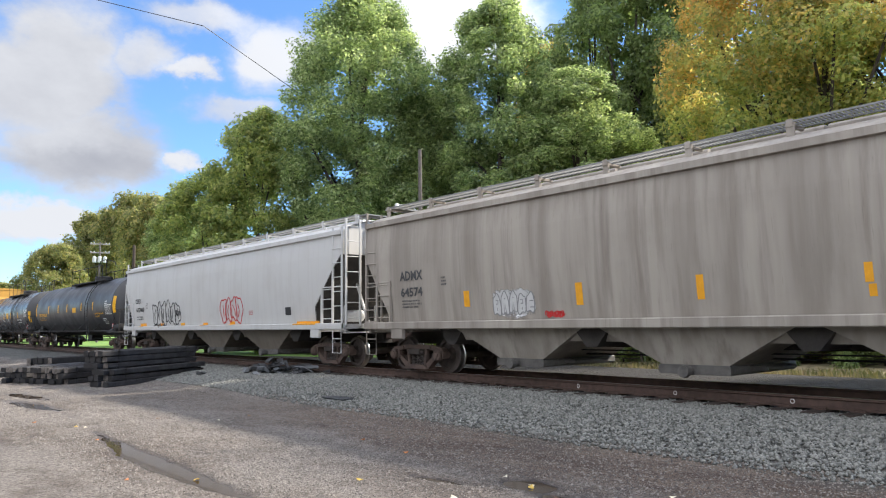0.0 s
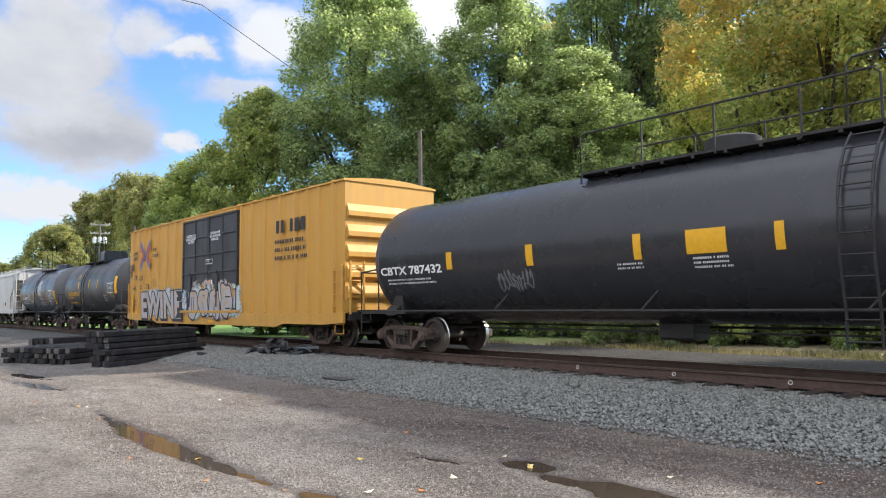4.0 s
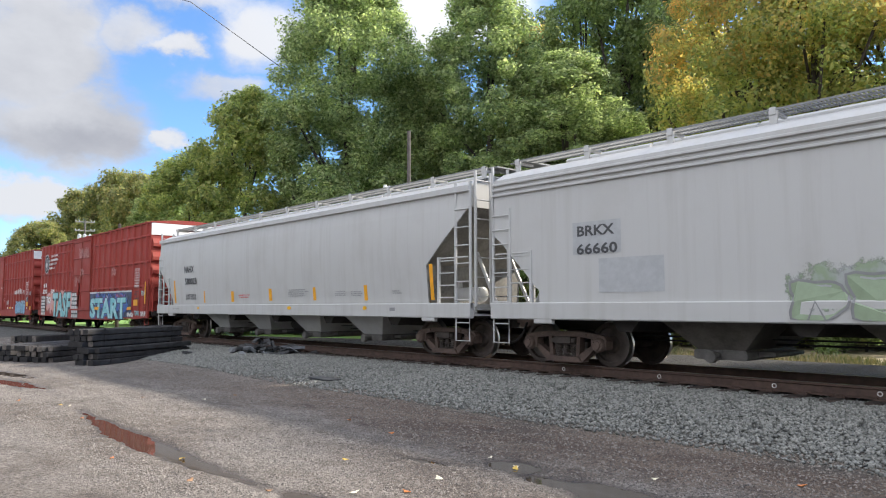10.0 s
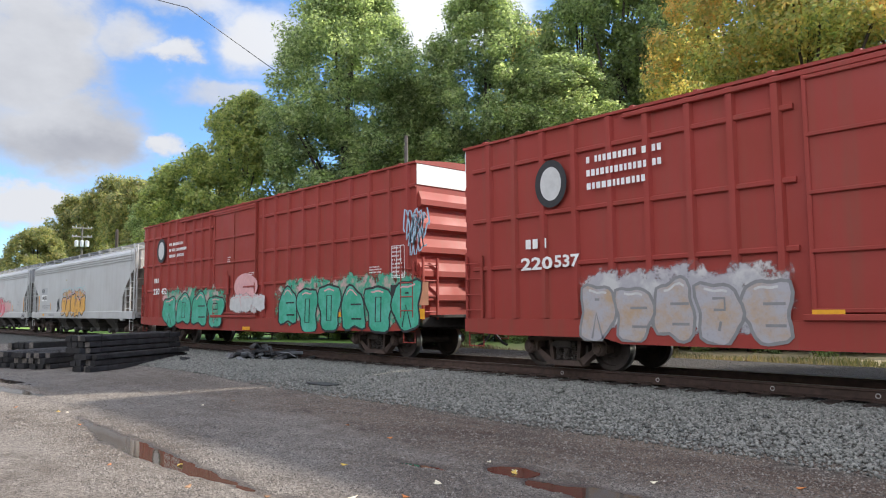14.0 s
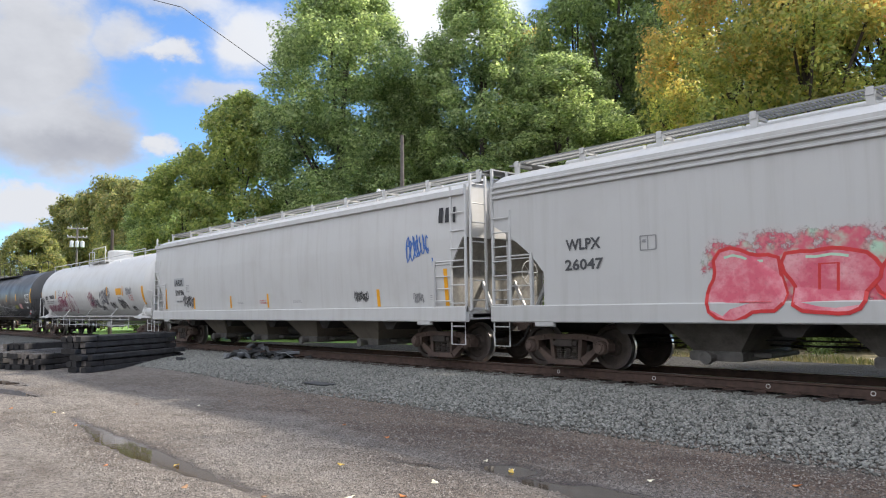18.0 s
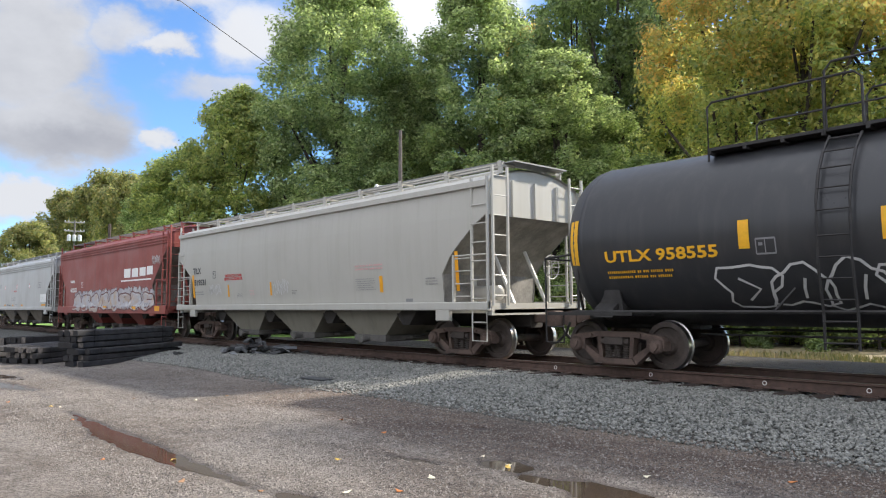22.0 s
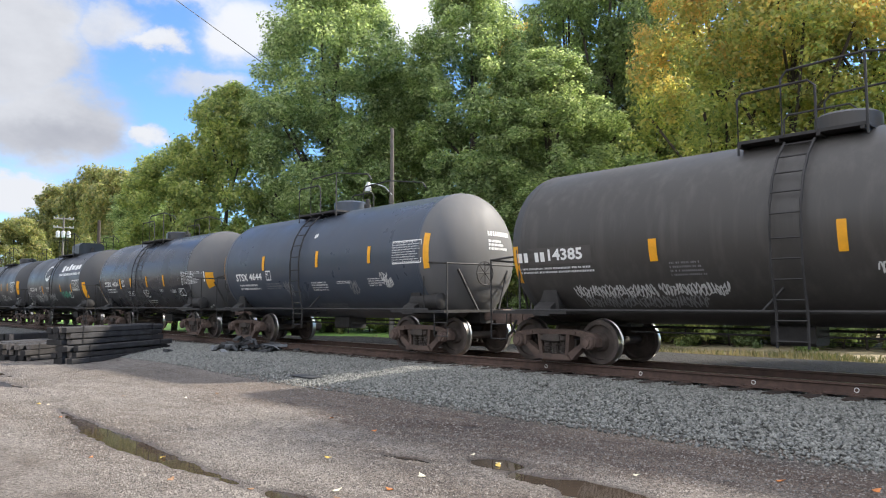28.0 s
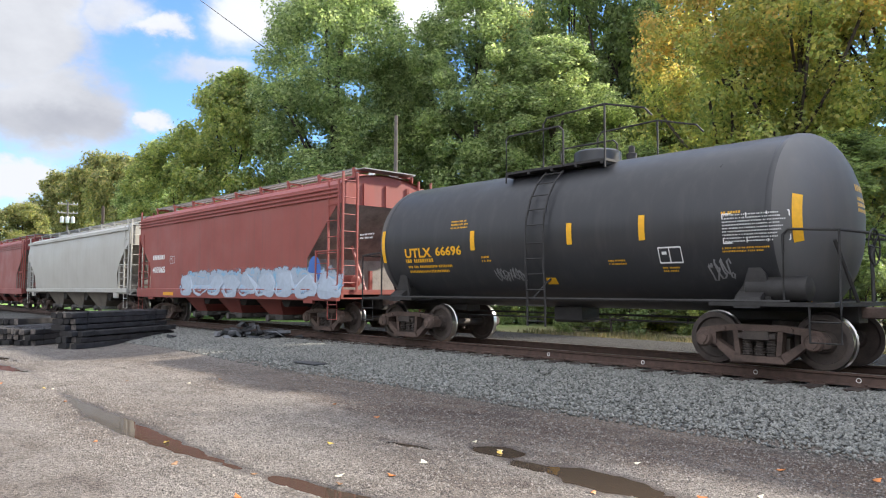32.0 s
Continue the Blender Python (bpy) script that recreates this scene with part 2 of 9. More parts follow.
# ---- mesh helpers ----
class Shape:
    """Collects vertices and faces of one part."""

    def __init__(self):
        self.v, self.f = [], []

    def add(self, verts, faces):
        n = len(self.v)
        self.v += [tuple(p) for p in verts]
        self.f += [tuple(i + n for i in q) for q in faces]
        return self

    def box(self, x0, x1, y0, y1, z0, z1, c=0.0):
        """A block; c chamfers its edges along the longest axis."""
        if c <= 0:
            p = [(x, y, z) for x in (x0, x1) for y in (y0, y1) for z in (z0, z1)]
            return self.add(p, [(0, 1, 3, 2), (4, 6, 7, 5), (0, 4, 5, 1), (2, 3, 7, 6), (0, 2, 6, 4), (1, 5, 7, 3)])
        d = (x1 - x0, y1 - y0, z1 - z0)
        k = d.index(max(d))
        lo, hi = [(x0, x1), (y0, y1), (z0, z1)][k]
        a, b = [(x0, x1), (y0, y1), (z0, z1)][(k + 1) % 3], [(x0, x1), (y0, y1), (z0, z1)][(k + 2) % 3]
        ring = [(a[0] + c, b[0]), (a[1] - c, b[0]), (a[1], b[0] + c), (a[1], b[1] - c), (a[1] - c, b[1]), (a[0] + c, b[1]), (a[0], b[1] - c), (a[0], b[0] + c)]
        pts = []
        for w in (lo, hi):
            for u, v in ring:
                q = [0, 0, 0]
                q[k], q[(k + 1) % 3], q[(k + 2) % 3] = w, u, v
                pts.append(q)
        fs = [(i, (i + 1) % 8, 8 + (i + 1) % 8, 8 + i) for i in range(8)]
        return self.add(pts, fs + [tuple(range(7, -1, -1)), tuple(range(8, 16))])

    def prism(self, poly, y0, y1):
        """A polygon in x, z drawn out along y."""
        n = len(poly)
        p = [(x, y0, z) for x, z in poly] + [(x, y1, z) for x, z in poly]
        return self.add(p, [(i, (i + 1) % n, n + (i + 1) % n, n + i) for i in range(n)] + [tuple(range(n - 1, -1, -1)), tuple(range(n, 2 * n))])

    def prism_x(self, poly, x0, x1):
        """A polygon in y, z drawn out along x."""
        n = len(poly)
        p = [(x0, y, z) for y, z in poly] + [(x1, y, z) for y, z in poly]
        return self.add(p, [(i, (i + 1) % n, n + (i + 1) % n, n + i) for i in range(n)] + [tuple(range(n - 1, -1, -1)), tuple(range(n, 2 * n))])

    def tube(self, pts, r, n=6):
        """A pipe through points."""
        pts = [Vector(p) for p in pts]
        rings = []
        for i, p in enumerate(pts):
            d = (pts[min(i + 1, len(pts) - 1)] - pts[max(i - 1, 0)]).normalized()
            a = d.cross(Vector((0, 0, 1)))
            a = d.cross(Vector((1, 0, 0))) if a.length < 0.05 else a
            a.normalize()
            b = d.cross(a)
            rings.append([p + (a * math.cos(w) + b * math.sin(w)) * r for w in (2 * math.pi * k / n for k in range(n))])
        fs = [(i * n + k, i * n + (k + 1) % n, (i + 1) * n + (k + 1) % n, (i + 1) * n + k) for i in range(len(pts) - 1) for k in range(n)]
        m = (len(pts) - 1) * n
        return self.add([q for g in rings for q in g], fs + [tuple(range(n - 1, -1, -1)), tuple(range(m, m + n))])

    def lathe(self, prof, axis="x", at=(0, 0, 0), n=24):
        """Turns (along, radius) pairs round an axis."""
        k = "xyz".index(axis)
        pts = []
        for s, r in prof:
            for i in range(n):
                w = 2 * math.pi * i / n
                q = [0, 0, 0]
                q[k], q[(k + 1) % 3], q[(k + 2) % 3] = at[k] + s, at[(k + 1) % 3] + r * math.cos(w), at[(k + 2) % 3] + r * math.sin(w)
                pts.append(q)
        m = len(prof)
        fs = [(i * n + j, i * n + (j + 1) % n, (i + 1) * n + (j + 1) % n, (i + 1) * n + j) for i in range(m - 1) for j in range(n)]
        return self.add(pts, fs + [tuple(range(n - 1, -1, -1)), tuple(range((m - 1) * n, m * n))])

    def sheet(self, rows):
        """A skin over rows of points of equal length."""
        n = len(rows[0])
        return self.add([p for r in rows for p in r], [(i * n + j, i * n + j + 1, (i + 1) * n + j + 1, (i + 1) * n + j) for i in range(len(rows) - 1) for j in range(n - 1)])


def made(name, shape, mat, smooth=False):
    me = bpy.data.meshes.new(name)
    me.from_pydata(shape.v, [], shape.f)
    me.materials.append(mat)
    if smooth:
        me.polygons.foreach_set("use_smooth", [True] * len(me.polygons))
        me.set_sharp_from_angle(angle=radians(smooth if smooth is not True else 35))
    me.update()
    return me


def part(name, shape, mat, parent, label="", smooth=False, at=None):
    """One mesh object under a thing or a part; shape may be a Shape or a mesh."""
    me = shape if isinstance(shape, bpy.types.Mesh) else made(name, shape, mat, smooth)
    ob = new(name, me)
    ob.parent = parent
    if at:
        ob.location = at
    if label:
        ob["label"] = label
    return ob


def thing(name, at, label, category, group="", kind=""):
    e = new(name)
    e.empty_display_size = 0.3
    e.location = at
    return tagged(e, label, category, group, kind)


def solid(name, shape, mat, label, category="", group="", kind="", smooth=False, at=None):
    ob = new(name, made(name, shape, mat, smooth))
    if at:
        ob.location = at
    return tagged(ob, label, category, group, kind)

# ---- train materials ----
STEEL = plain("cast_steel", (0.070, 0.056, 0.048), 0.75, 0.0, 0.45, 5, 0.3)
RUSTY = plain("rusty_steel", (0.105, 0.072, 0.058), 0.8, 0.0, 0.5, 4, 0.3)
BLACKGEAR = plain("black_gear", (0.028, 0.026, 0.025), 0.7, 0.0, 0.4, 6, 0.2)
TREAD = plain("bright_tread", (0.50, 0.48, 0.46), 0.28, 1.0, 0.15, 20, 0.0)
WHEELFACE = plain("wheel_plate", (0.070, 0.054, 0.046), 0.7, 0.0, 0.5, 5, 0.2)
YELLOW = plain("reflective_yellow", (0.80, 0.42, 0.015), 0.5, 0.0, 0.12, 12, 0.0)
WHITE = plain("white_paint", (0.80, 0.80, 0.78), 0.55, 0.0, 0.10, 9, 0.0)
BLACKINK = plain("black_paint", (0.025, 0.025, 0.028), 0.6, 0.0, 0.2, 9, 0.0)
REDINK = plain("red_paint", (0.55, 0.03, 0.03), 0.55, 0.0, 0.15, 9, 0.0)
# bay grime with the underside's shade put into its colour
UNDERGREY = plain("shaded_underside_grime", (0.105, 0.094, 0.082), 0.75, 0.0, 0.5, 3, 0.2)
GATEGREY = plain("gate_grey", (0.115, 0.108, 0.10), 0.7, 0.0, 0.4, 6, 0.2)
SLOPEGREY = plain("tan_grey_slope_sheet", (0.23, 0.215, 0.19), 0.7, 0.0, 0.5, 2, 0.2)
# near-black mixes dirt with the shade below cars and in open ends
UNDERDARK = plain("shaded_dirty_steel", (0.040, 0.035, 0.031), 0.8, 0.0, 0.5, 3, 0.2)
GALV = plain("galvanised_grating", (0.24, 0.245, 0.24), 0.6, 0.2, 0.25, 14, 0.0)

# ---- bogie, built once ----
WR = 0.425         # wheel radius
AXLE = 0.845       # half the bogie's wheelbase


def wheelset_mesh():
    wheel = Shape()
    for s in (-1, 1):
        y = s * 0.70
        prof = [(-0.068, 0.335), (-0.066, 0.385), (-0.055, 0.420), (0.035, WR), (0.05, 0.430), (0.062, 0.452), (0.085, 0.448), (0.085, 0.385), (0.045, 0.35), (0.02, 0.17), (0.08, 0.14), (0.08, 0.08)]
        prof = [(-a * s, r) for a, r in prof]
        front = [(-(-0.068) * s, 0.335), (0.01 * s, 0.32), (0.0 * s, 0.18), (0.085 * s, 0.15), (0.085 * s, 0.09)]
        wheel.lathe([(front[4][0], 0.02)] + front[::-1] + prof[1:], "y", (0, y, 0), 32)
    wheel.tube([(0, -0.95, 0), (0, 0.95, 0)], 0.085, 10)
    return made("wheelset", wheel, WHEELFACE, 40)


def side_frame_mesh():
    """Cast side frame: arched top chord, pedestal jaws, slanting tension members, open windows."""
    s = Shape()
    y0, y1 = -0.08, 0.08
    s.prism([(-1.00, 0.50), (-0.93, 0.59), (-0.74, 0.625), (-0.40, 0.665), (0.40, 0.665), (0.74, 0.625), (0.93, 0.59), (1.00, 0.50), (0.72, 0.52), (0.40, 0.565), (-0.40, 0.565), (-0.72, 0.52)], y0, y1)
    for k in (-1, 1):
        s.prism([(k * 1.00, 0.50), (k * 1.00, 0.35), (k * 0.945, 0.33), (k * 0.935, 0.46), (k * 0.74, 0.46), (k * 0.73, 0.33), (k * 0.66, 0.35), (k * 0.66, 0.53)][::k], y0 - 0.03, y1 + 0.03)
        s.prism([(k * 0.70, 0.44), (k * 0.70, 0.33), (k * 0.42, 0.085), (k * 0.30, 0.10), (k * 0.30, 0.19)][::k], y0, y1)
        s.prism([(k * 0.27, 0.15), (k * 0.35, 0.15), (k * 0.39, 0.58), (k * 0.31, 0.58)][::k], y0, y1)
        s.lathe([(-0.10, 0.035), (-0.12, 0.03)], "y", (k * 0.52, 0, 0.60), 8)
    s.prism([(-0.43, 0.085), (0.43, 0.085), (0.36, 0.185), (-0.36, 0.185)], y0 - 0.05, y1 + 0.05)
    return made("side_frame", s, RUSTY, False)


def spring_mesh():
    prof = [(0.185, 0.02)]
    for i in range(6):
        z = 0.188 + i * 0.041
        prof += [(z, 0.055), (z + 0.009, 0.080), (z + 0.024, 0.080), (z + 0.033, 0.055)]
    return made("spring", Shape().lathe(prof + [(0.440, 0.02)], "z", (0, 0, 0), 12), STEEL, 40)


def bolster_mesh():
    s = Shape()
    s.prism_x([(-1.16, 0.44), (-1.16, 0.56), (-0.5, 0.62), (0.5, 0.62), (1.16, 0.56), (1.16, 0.44), (0.5, 0.28), (-0.5, 0.28)], -0.2, 0.2)
    s.lathe([(0, 0.2), (0.14, 0.2)], "z", (0, 0, 0.6), 16)
    for k in (-1, 1):
        s.box(k * 0.36 - 0.06, k * 0.36 + 0.06, -0.9, 0.9, 0.30, 0.46)
    return made("bogie", s, STEEL, False)


def cap_mesh():
    s = Shape().lathe([(0.05, 0.135), (-0.02, 0.135), (-0.05, 0.11), (-0.055, 0.075), (-0.075, 0.07), (-0.08, 0.02)], "y", (0, 0, 0), 18)
    for i in range(3):
        w = 2.1 * i + 0.5
        s.lathe([(-0.05, 0.018), (-0.075, 0.016)], "y", (0.085 * math.cos(w), 0, 0.085 * math.sin(w)), 6)
    return made("bearing_cap", s, RUSTY, 40)


M_WHEEL = wheelset_mesh()
M_FRAME, M_SPRING, M_BOLSTER, M_CAP = side_frame_mesh(), spring_mesh(), bolster_mesh(), cap_mesh()
M_SEAT = made("spring_seat", Shape().box(-0.29, 0.29, -0.13, 0.13, 0.44, 0.535, 0.02), STEEL)
SPUN = []      # wheelsets, for motions()


def bogie(car, x):
    b = part("bogie", M_BOLSTER, None, car, at=(x, 0, 0))
    for s in (-1, 1):
        part("side_frame", M_FRAME, None, b, "rusty cast side frame", at=(0, s * 1.0, 0))
        for x0 in (-0.19, 0.0, 0.19):
            part("spring", M_SPRING, None, b, at=(x0, s * 1.0, 0))
        part("spring_seat", M_SEAT, None, b, at=(0, s * 1.0, 0))
        for k in (-1, 1):
            c = part("bearing_cap", M_CAP, None, b, at=(k * AXLE, s * 1.13, WR))
            if s > 0:
                c.rotation_euler = (0, 0, math.pi)
    for k in (-1, 1):
        w = part("wheelset", M_WHEEL, None, b, "worn steel wheelset with bright treads", at=(k * AXLE, 0, WR))
        SPUN.append(w)
    return b


M_WHEEL.materials.append(TREAD)
for pol in M_WHEEL.polygons:
    zs = [math.hypot(M_WHEEL.vertices[i].co.x, M_WHEEL.vertices[i].co.z) for i in pol.vertices]
    if min(zs) > 0.418:
        pol.material_index = 1


# ---- shared car pieces ----
def coupler_mesh():
    s = Shape()
    s.box(-0.75, -0.22, -0.08, 0.08, -0.09, 0.09, 0.02)
    s.prism([(-0.26, -0.17), (-0.06, -0.17), (0.06, -0.10), (0.06, 0.10), (-0.06, 0.17), (-0.26, 0.17)], -0.16, 0.10)
    s.box(-0.05, 0.14, -0.17, -0.06, -0.14, 0.14, 0.03)
    return made("coupler", s, RUSTY, False)


M_COUPLER = coupler_mesh()


def coupler(car, x, k):
    c = part("coupler", M_COUPLER, None, car, "rusty knuckle coupler", at=(x, 0, 0.86))
    if k < 0:
        c.rotation_euler = (0, 0, math.pi)
    hose = Shape().tube([(0, 0.35, 0.80), (0.12, 0.36, 0.55), (0.35, 0.33, 0.38), (0.55, 0.25, 0.34)], 0.028)
    h = part("air_hose", hose, BLACKGEAR, car, at=(x - k * 0.3, 0, 0))
    if k < 0:
        h.rotation_euler = (0, 0, math.pi)


def ladder(car, mat, x, y, z0, z1, wide=0.42, along="x", rungs=None, name="ladder"):
    """Two stiles and rungs; along: the way the rungs run."""
    n = rungs or max(2, int((z1 - z0) / 0.42))
    a = (wide, 0) if along == "x" else (0, wide)
    s = Shape()
    for q in (0, 1):
        px, py = x + a[0] * q, y + a[1] * q
        s.box(px - 0.03, px + 0.03, py - 0.03, py + 0.03, z0, z1, 0.012)
    for i in range(n):
        z = z0 + (i + 0.5) * (z1 - z0) / n
        s.tube([(x, y - 0.035 if along == "x" else y, z), (x + a[0], (y - 0.035 if along == "x" else y) + a[1], z)], 0.014, 5)
    return part(name, s, mat, car)


def stirrup(car, mat, x, y, z0=0.38, z1=1.0, wide=0.42):
    s = Shape().tube([(x, y, z1), (x, y, z0), (x + wide, y, z0), (x + wide, y, z1)], 0.018, 6)
    s.tube([(x, y, (z0 + z1) / 2 + 0.02), (x + wide, y, (z0 + z1) / 2 + 0.02)], 0.014, 5)
    return part("sill_step", s, mat, car)


def brake_gear(car, half, z=0.62):
    s = Shape()
    s.lathe([(0, 0.10), (0.04, 0.17), (0.62, 0.17), (0.66, 0.10)], "x", (-0.2, -0.55, z), 14)
    part("air_reservoir", s, BLACKGEAR, car, smooth=40)
    r = Shape().tube([(-half, 0.1, z - 0.12), (half, 0.1, z - 0.12)], 0.02)
    r.tube([(-half, -0.3, z - 0.02), (half * 0.4, -0.3, z - 0.02)], 0.016)
    part("brake_rod", r, BLACKGEAR, car)


def brake_wheel(car, mat, x, y, z):
    s = Shape()
    pts = [(0, 0.27 * math.cos(w), 0.27 * math.sin(w)) for w in (2 * math.pi * i / 16 for i in range(17))]
    s.tube(pts, 0.014, 5)
    for i in range(4):
        w = math.pi * i / 4
        s.tube([(0, 0.27 * math.cos(w), 0.27 * math.sin(w)), (0, -0.27 * math.cos(w), -0.27 * math.sin(w))], 0.01, 4)
    part("brake_wheel", s, mat, car, at=(x, y, z))


CARS = []


def new_car(name, ts, mid, over, label, category):
    car = thing(name, (mid, TY, RT), label, category, "freight cars of the train")
    CARS.append((car, mid))
    for k in (-1, 1):
        bogie(car, k * ts / 2)
        coupler(car, k * (ts / 2 + over), k)
    return car


# ---- covered hopper ----
def hopper(ts, mid, label, paint_mat, over=1.87, bays=3, curved=True, z_eave=3.75, z_sill=1.15, ribs=False, under=None, oval=False, end_mat=None, cut=None, deep=0.9, slope_mat=None, ahead=0.0):
    """Covered hopper: side sheets with open ends, slope sheets, bays, roof, hatches, walkways, ladders."""
    car = new_car("covered_hopper", ts, mid, over, label, "hopper car")
    car["skin"], car["sill_z"], car["eave_z"], car["ahead"] = ("curved" if curved else "flat"), z_sill, z_eave, ahead
    under = under or UNDERGREY
    left, right = cut or (((1.35, 1.85, 2.85), (1.45, 1.85, 3.05)) if oval else ((1.25, 1.45, 2.6), (1.5, 2.1, 3.3)))
    E = ts / 2 + 1.42                     # half length at the end posts
    hw = 1.61
    # side sheets
    zs = sorted({z_sill, z_sill + 0.10, 1.6, z_eave - 0.10, z_eave} | {c[1] for c in (left, right)} | {c[2] for c in (left, right)} | {c[2] + 0.004 for c in (left, right)} | {2.2, 2.45, 2.7})
    zs = [z for z in zs if z <= z_eave]

    def inset(z, k):
        """How far the open end bites into the side sheet."""
        b, knee, top = left if k < 0 else right
        if z >= top:
            return 0.06
        if z <= knee:
            return b
        q = (z - knee) / (top - knee)
        return b + (0.10 - b) * (q ** 1.35 if oval else q)

    def out(z):
        if not curved:
            return hw
        q = (z - z_sill) / (z_eave - z_sill)
        return hw - 0.10 + 0.12 * math.sin(min(1, q * 1.15) * math.pi * 0.62) - (0.05 * max(0, q - 0.8) / 0.2)

    for sgn in (-1, 1):
        s = Shape()
        rows = []
        for z in zs:
            e0, e1 = -E + inset(z, -1), E - inset(z, 1)
            rows.append([(e0 + (e1 - e0) * j / 10, sgn * out(z), z) for j in range(11)])
        s.sheet(rows)
        s.sheet([[(x, y - sgn * 0.03, z) for x, y, z in r] for r in rows][::-1])
        part("side_sheet", s, paint_mat, car, smooth=50)
        b = Shape()
        if ribs:
            for i in range(3):
                z = z_eave - 0.10 - 0.11 * i
                b = Shape()
                b.box(-E + 0.05, E - 0.05, sgn * (out(z) + 0.03) - 0.02, sgn * (out(z) + 0.03) + 0.02, z - 0.025, z + 0.025, 0.01)
                part("top_rib", b, paint_mat, car)
        else:
            b.prism_x([(sgn * (hw - 0.06), z_eave - 0.12), (sgn * (hw + 0.05), z_eave - 0.10), (sgn * (hw + 0.05), z_eave + 0.02), (sgn * (hw - 0.10), z_eave + 0.05)][::sgn], -E + 0.04, E - 0.04)
            part("top_chord", b, paint_mat, car)
        part("side_sill", Shape().box(-E, E, sgn * hw - 0.06, sgn * hw + 0.06, z_sill - (0.10 if deep > 1 else 0.25), z_sill + 0.08, 0.02), paint_mat, car)
    # roof
    roof = Shape()
    prof = [(-hw + 0.02, z_eave), (-1.32, z_eave + 0.16), (-0.85, z_eave + 0.30), (-0.4, z_eave + 0.37), (0, z_eave + 0.39), (0.4, z_eave + 0.37), (0.85, z_eave + 0.30), (1.32, z_eave + 0.16), (hw - 0.02, z_eave)]
    roof.sheet([[(x, y, z) for y, z in prof] for x in (-E + 0.06, -E / 2, 0, E / 2, E - 0.06)])
    roof.sheet([[(x, y, z - 0.03) for y, z in prof[::-1]] for x in (-E + 0.06, E - 0.06)])
    part("roof", roof, paint_mat, car, smooth=40)
    # hatches
    zt = z_eave + 0.39
    n = 8
    for i in range(n):
        x0 = -E + 0.9 + i * (2 * E - 1.8) / n
        h = Shape().box(x0 + 0.03, x0 + (2 * E - 1.8) / n - 0.03, -0.30, 0.30, zt - 0.02, zt + 0.13, 0.04)
        part("hatch_cover", h, paint_mat, car)
    # walkways on brackets
    zw = z_eave + 0.50
    for sgn in (-1, 1):
        g = Shape()
        ya, yb = sgn * 0.55, sgn * 1.02
        lo, hi = min(ya, yb), max(ya, yb)
        for y in (lo, (lo + hi) / 2, hi):
            g.box(-E + 0.1, E - 0.1, y - 0.012, y + 0.012, zw - 0.03, zw)
        m = int(2 * E / 0.065)
        for i in range(m):
            x = -E + 0.12 + i * (2 * E - 0.24) / m
            g.box(x, x + 0.016, lo, hi, zw - 0.02, zw + 0.004)
        part("roof_walkway", g, GALV, car)
        nb = int(2 * E / 1.7)
        for i in range(nb + 1):
            x = -E + 0.2 + i * (2 * E - 0.4) / nb
            br = Shape().prism([(x - 0.05, z_eave + 0.1), (x + 0.05, z_eave + 0.1), (x + 0.07, zw - 0.03), (x - 0.07, zw - 0.03)], sgn * 1.0 - 0.02, sgn * 1.0 + 0.02)
            br.box(x - 0.03, x + 0.03, lo, hi, zw - 0.09, zw - 0.04)
            br.box(x - 0.05, x + 0.05, sgn * 1.03 - 0.012, sgn * 1.03 + 0.012, zw - 0.10, zw + 0.02)
            part("walkway_bracket", br, paint_mat, car)
    for k in (-1, 1):
        # upper end sheet, slope sheet, end platform
        e = Shape()
        x = k * (E - 0.10)
        zt0 = (left if k < 0 else right)[2] + 0.01
        pr = [(-hw + 0.04, zt0), (hw - 0.04, zt0)] + [(y, z - 0.02) for y, z in prof[::-1]]
        e.prism_x(pr, min(x, x - k * 0.06), max(x, x - k * 0.06))
        for y in (-0.75, 0, 0.75):
            e.box(min(x, x + k * 0.05), max(x, x + k * 0.05), y - 0.03, y + 0.03, zt0, z_eave + 0.1)
        part("end_sheet", e, end_mat or paint_mat, car)
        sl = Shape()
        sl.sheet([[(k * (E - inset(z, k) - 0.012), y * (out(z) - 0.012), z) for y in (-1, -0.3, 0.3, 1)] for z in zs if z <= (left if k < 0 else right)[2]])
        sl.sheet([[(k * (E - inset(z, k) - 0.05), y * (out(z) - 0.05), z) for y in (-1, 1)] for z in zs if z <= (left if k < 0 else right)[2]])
        part("slope_sheet", sl, slope_mat or SLOPEGREY, car)
        pf = Shape().box(min(k * (E - 1.75), k * E), max(k * (E - 1.75), k * E), -1.45, 1.45, z_sill - 0.16, z_sill - 0.08)
        pf.box(min(k * (E - 0.12), k * E), max(k * (E - 0.12), k * E), -1.53, 1.53, z_sill - 0.20, z_sill + 0.05)
        part("end_platform", pf, paint_mat, car)
        for y in (-0.55, 0.55):
            part("end_strut", Shape().tube([(k * (E - 0.25), y, z_sill), (k * (E - 0.9), y, 2.4)], 0.045, 6), paint_mat, car)
            part("end_post", Shape().box(k * (E - 1.5) - 0.05, k * (E - 1.5) + 0.05, y - 0.05, y + 0.05, z_sill - 0.05, 1.75), paint_mat, car)
        for sgn in (-1, 1):
            x0 = k * (E - 0.03)
            ladder(car, paint_mat, min(x0, x0 - k * 0.46), sgn * hw, z_sill - 0.05, z_eave + (0.1 if k > 0 else -0.6), 0.46, "x", 7)
            ladder(car, paint_mat, x0 + k * 0.08, sgn * (hw - 0.08) - (0.46 if sgn > 0 else 0), z_sill, z_eave + 0.33, 0.46, "y", 7)
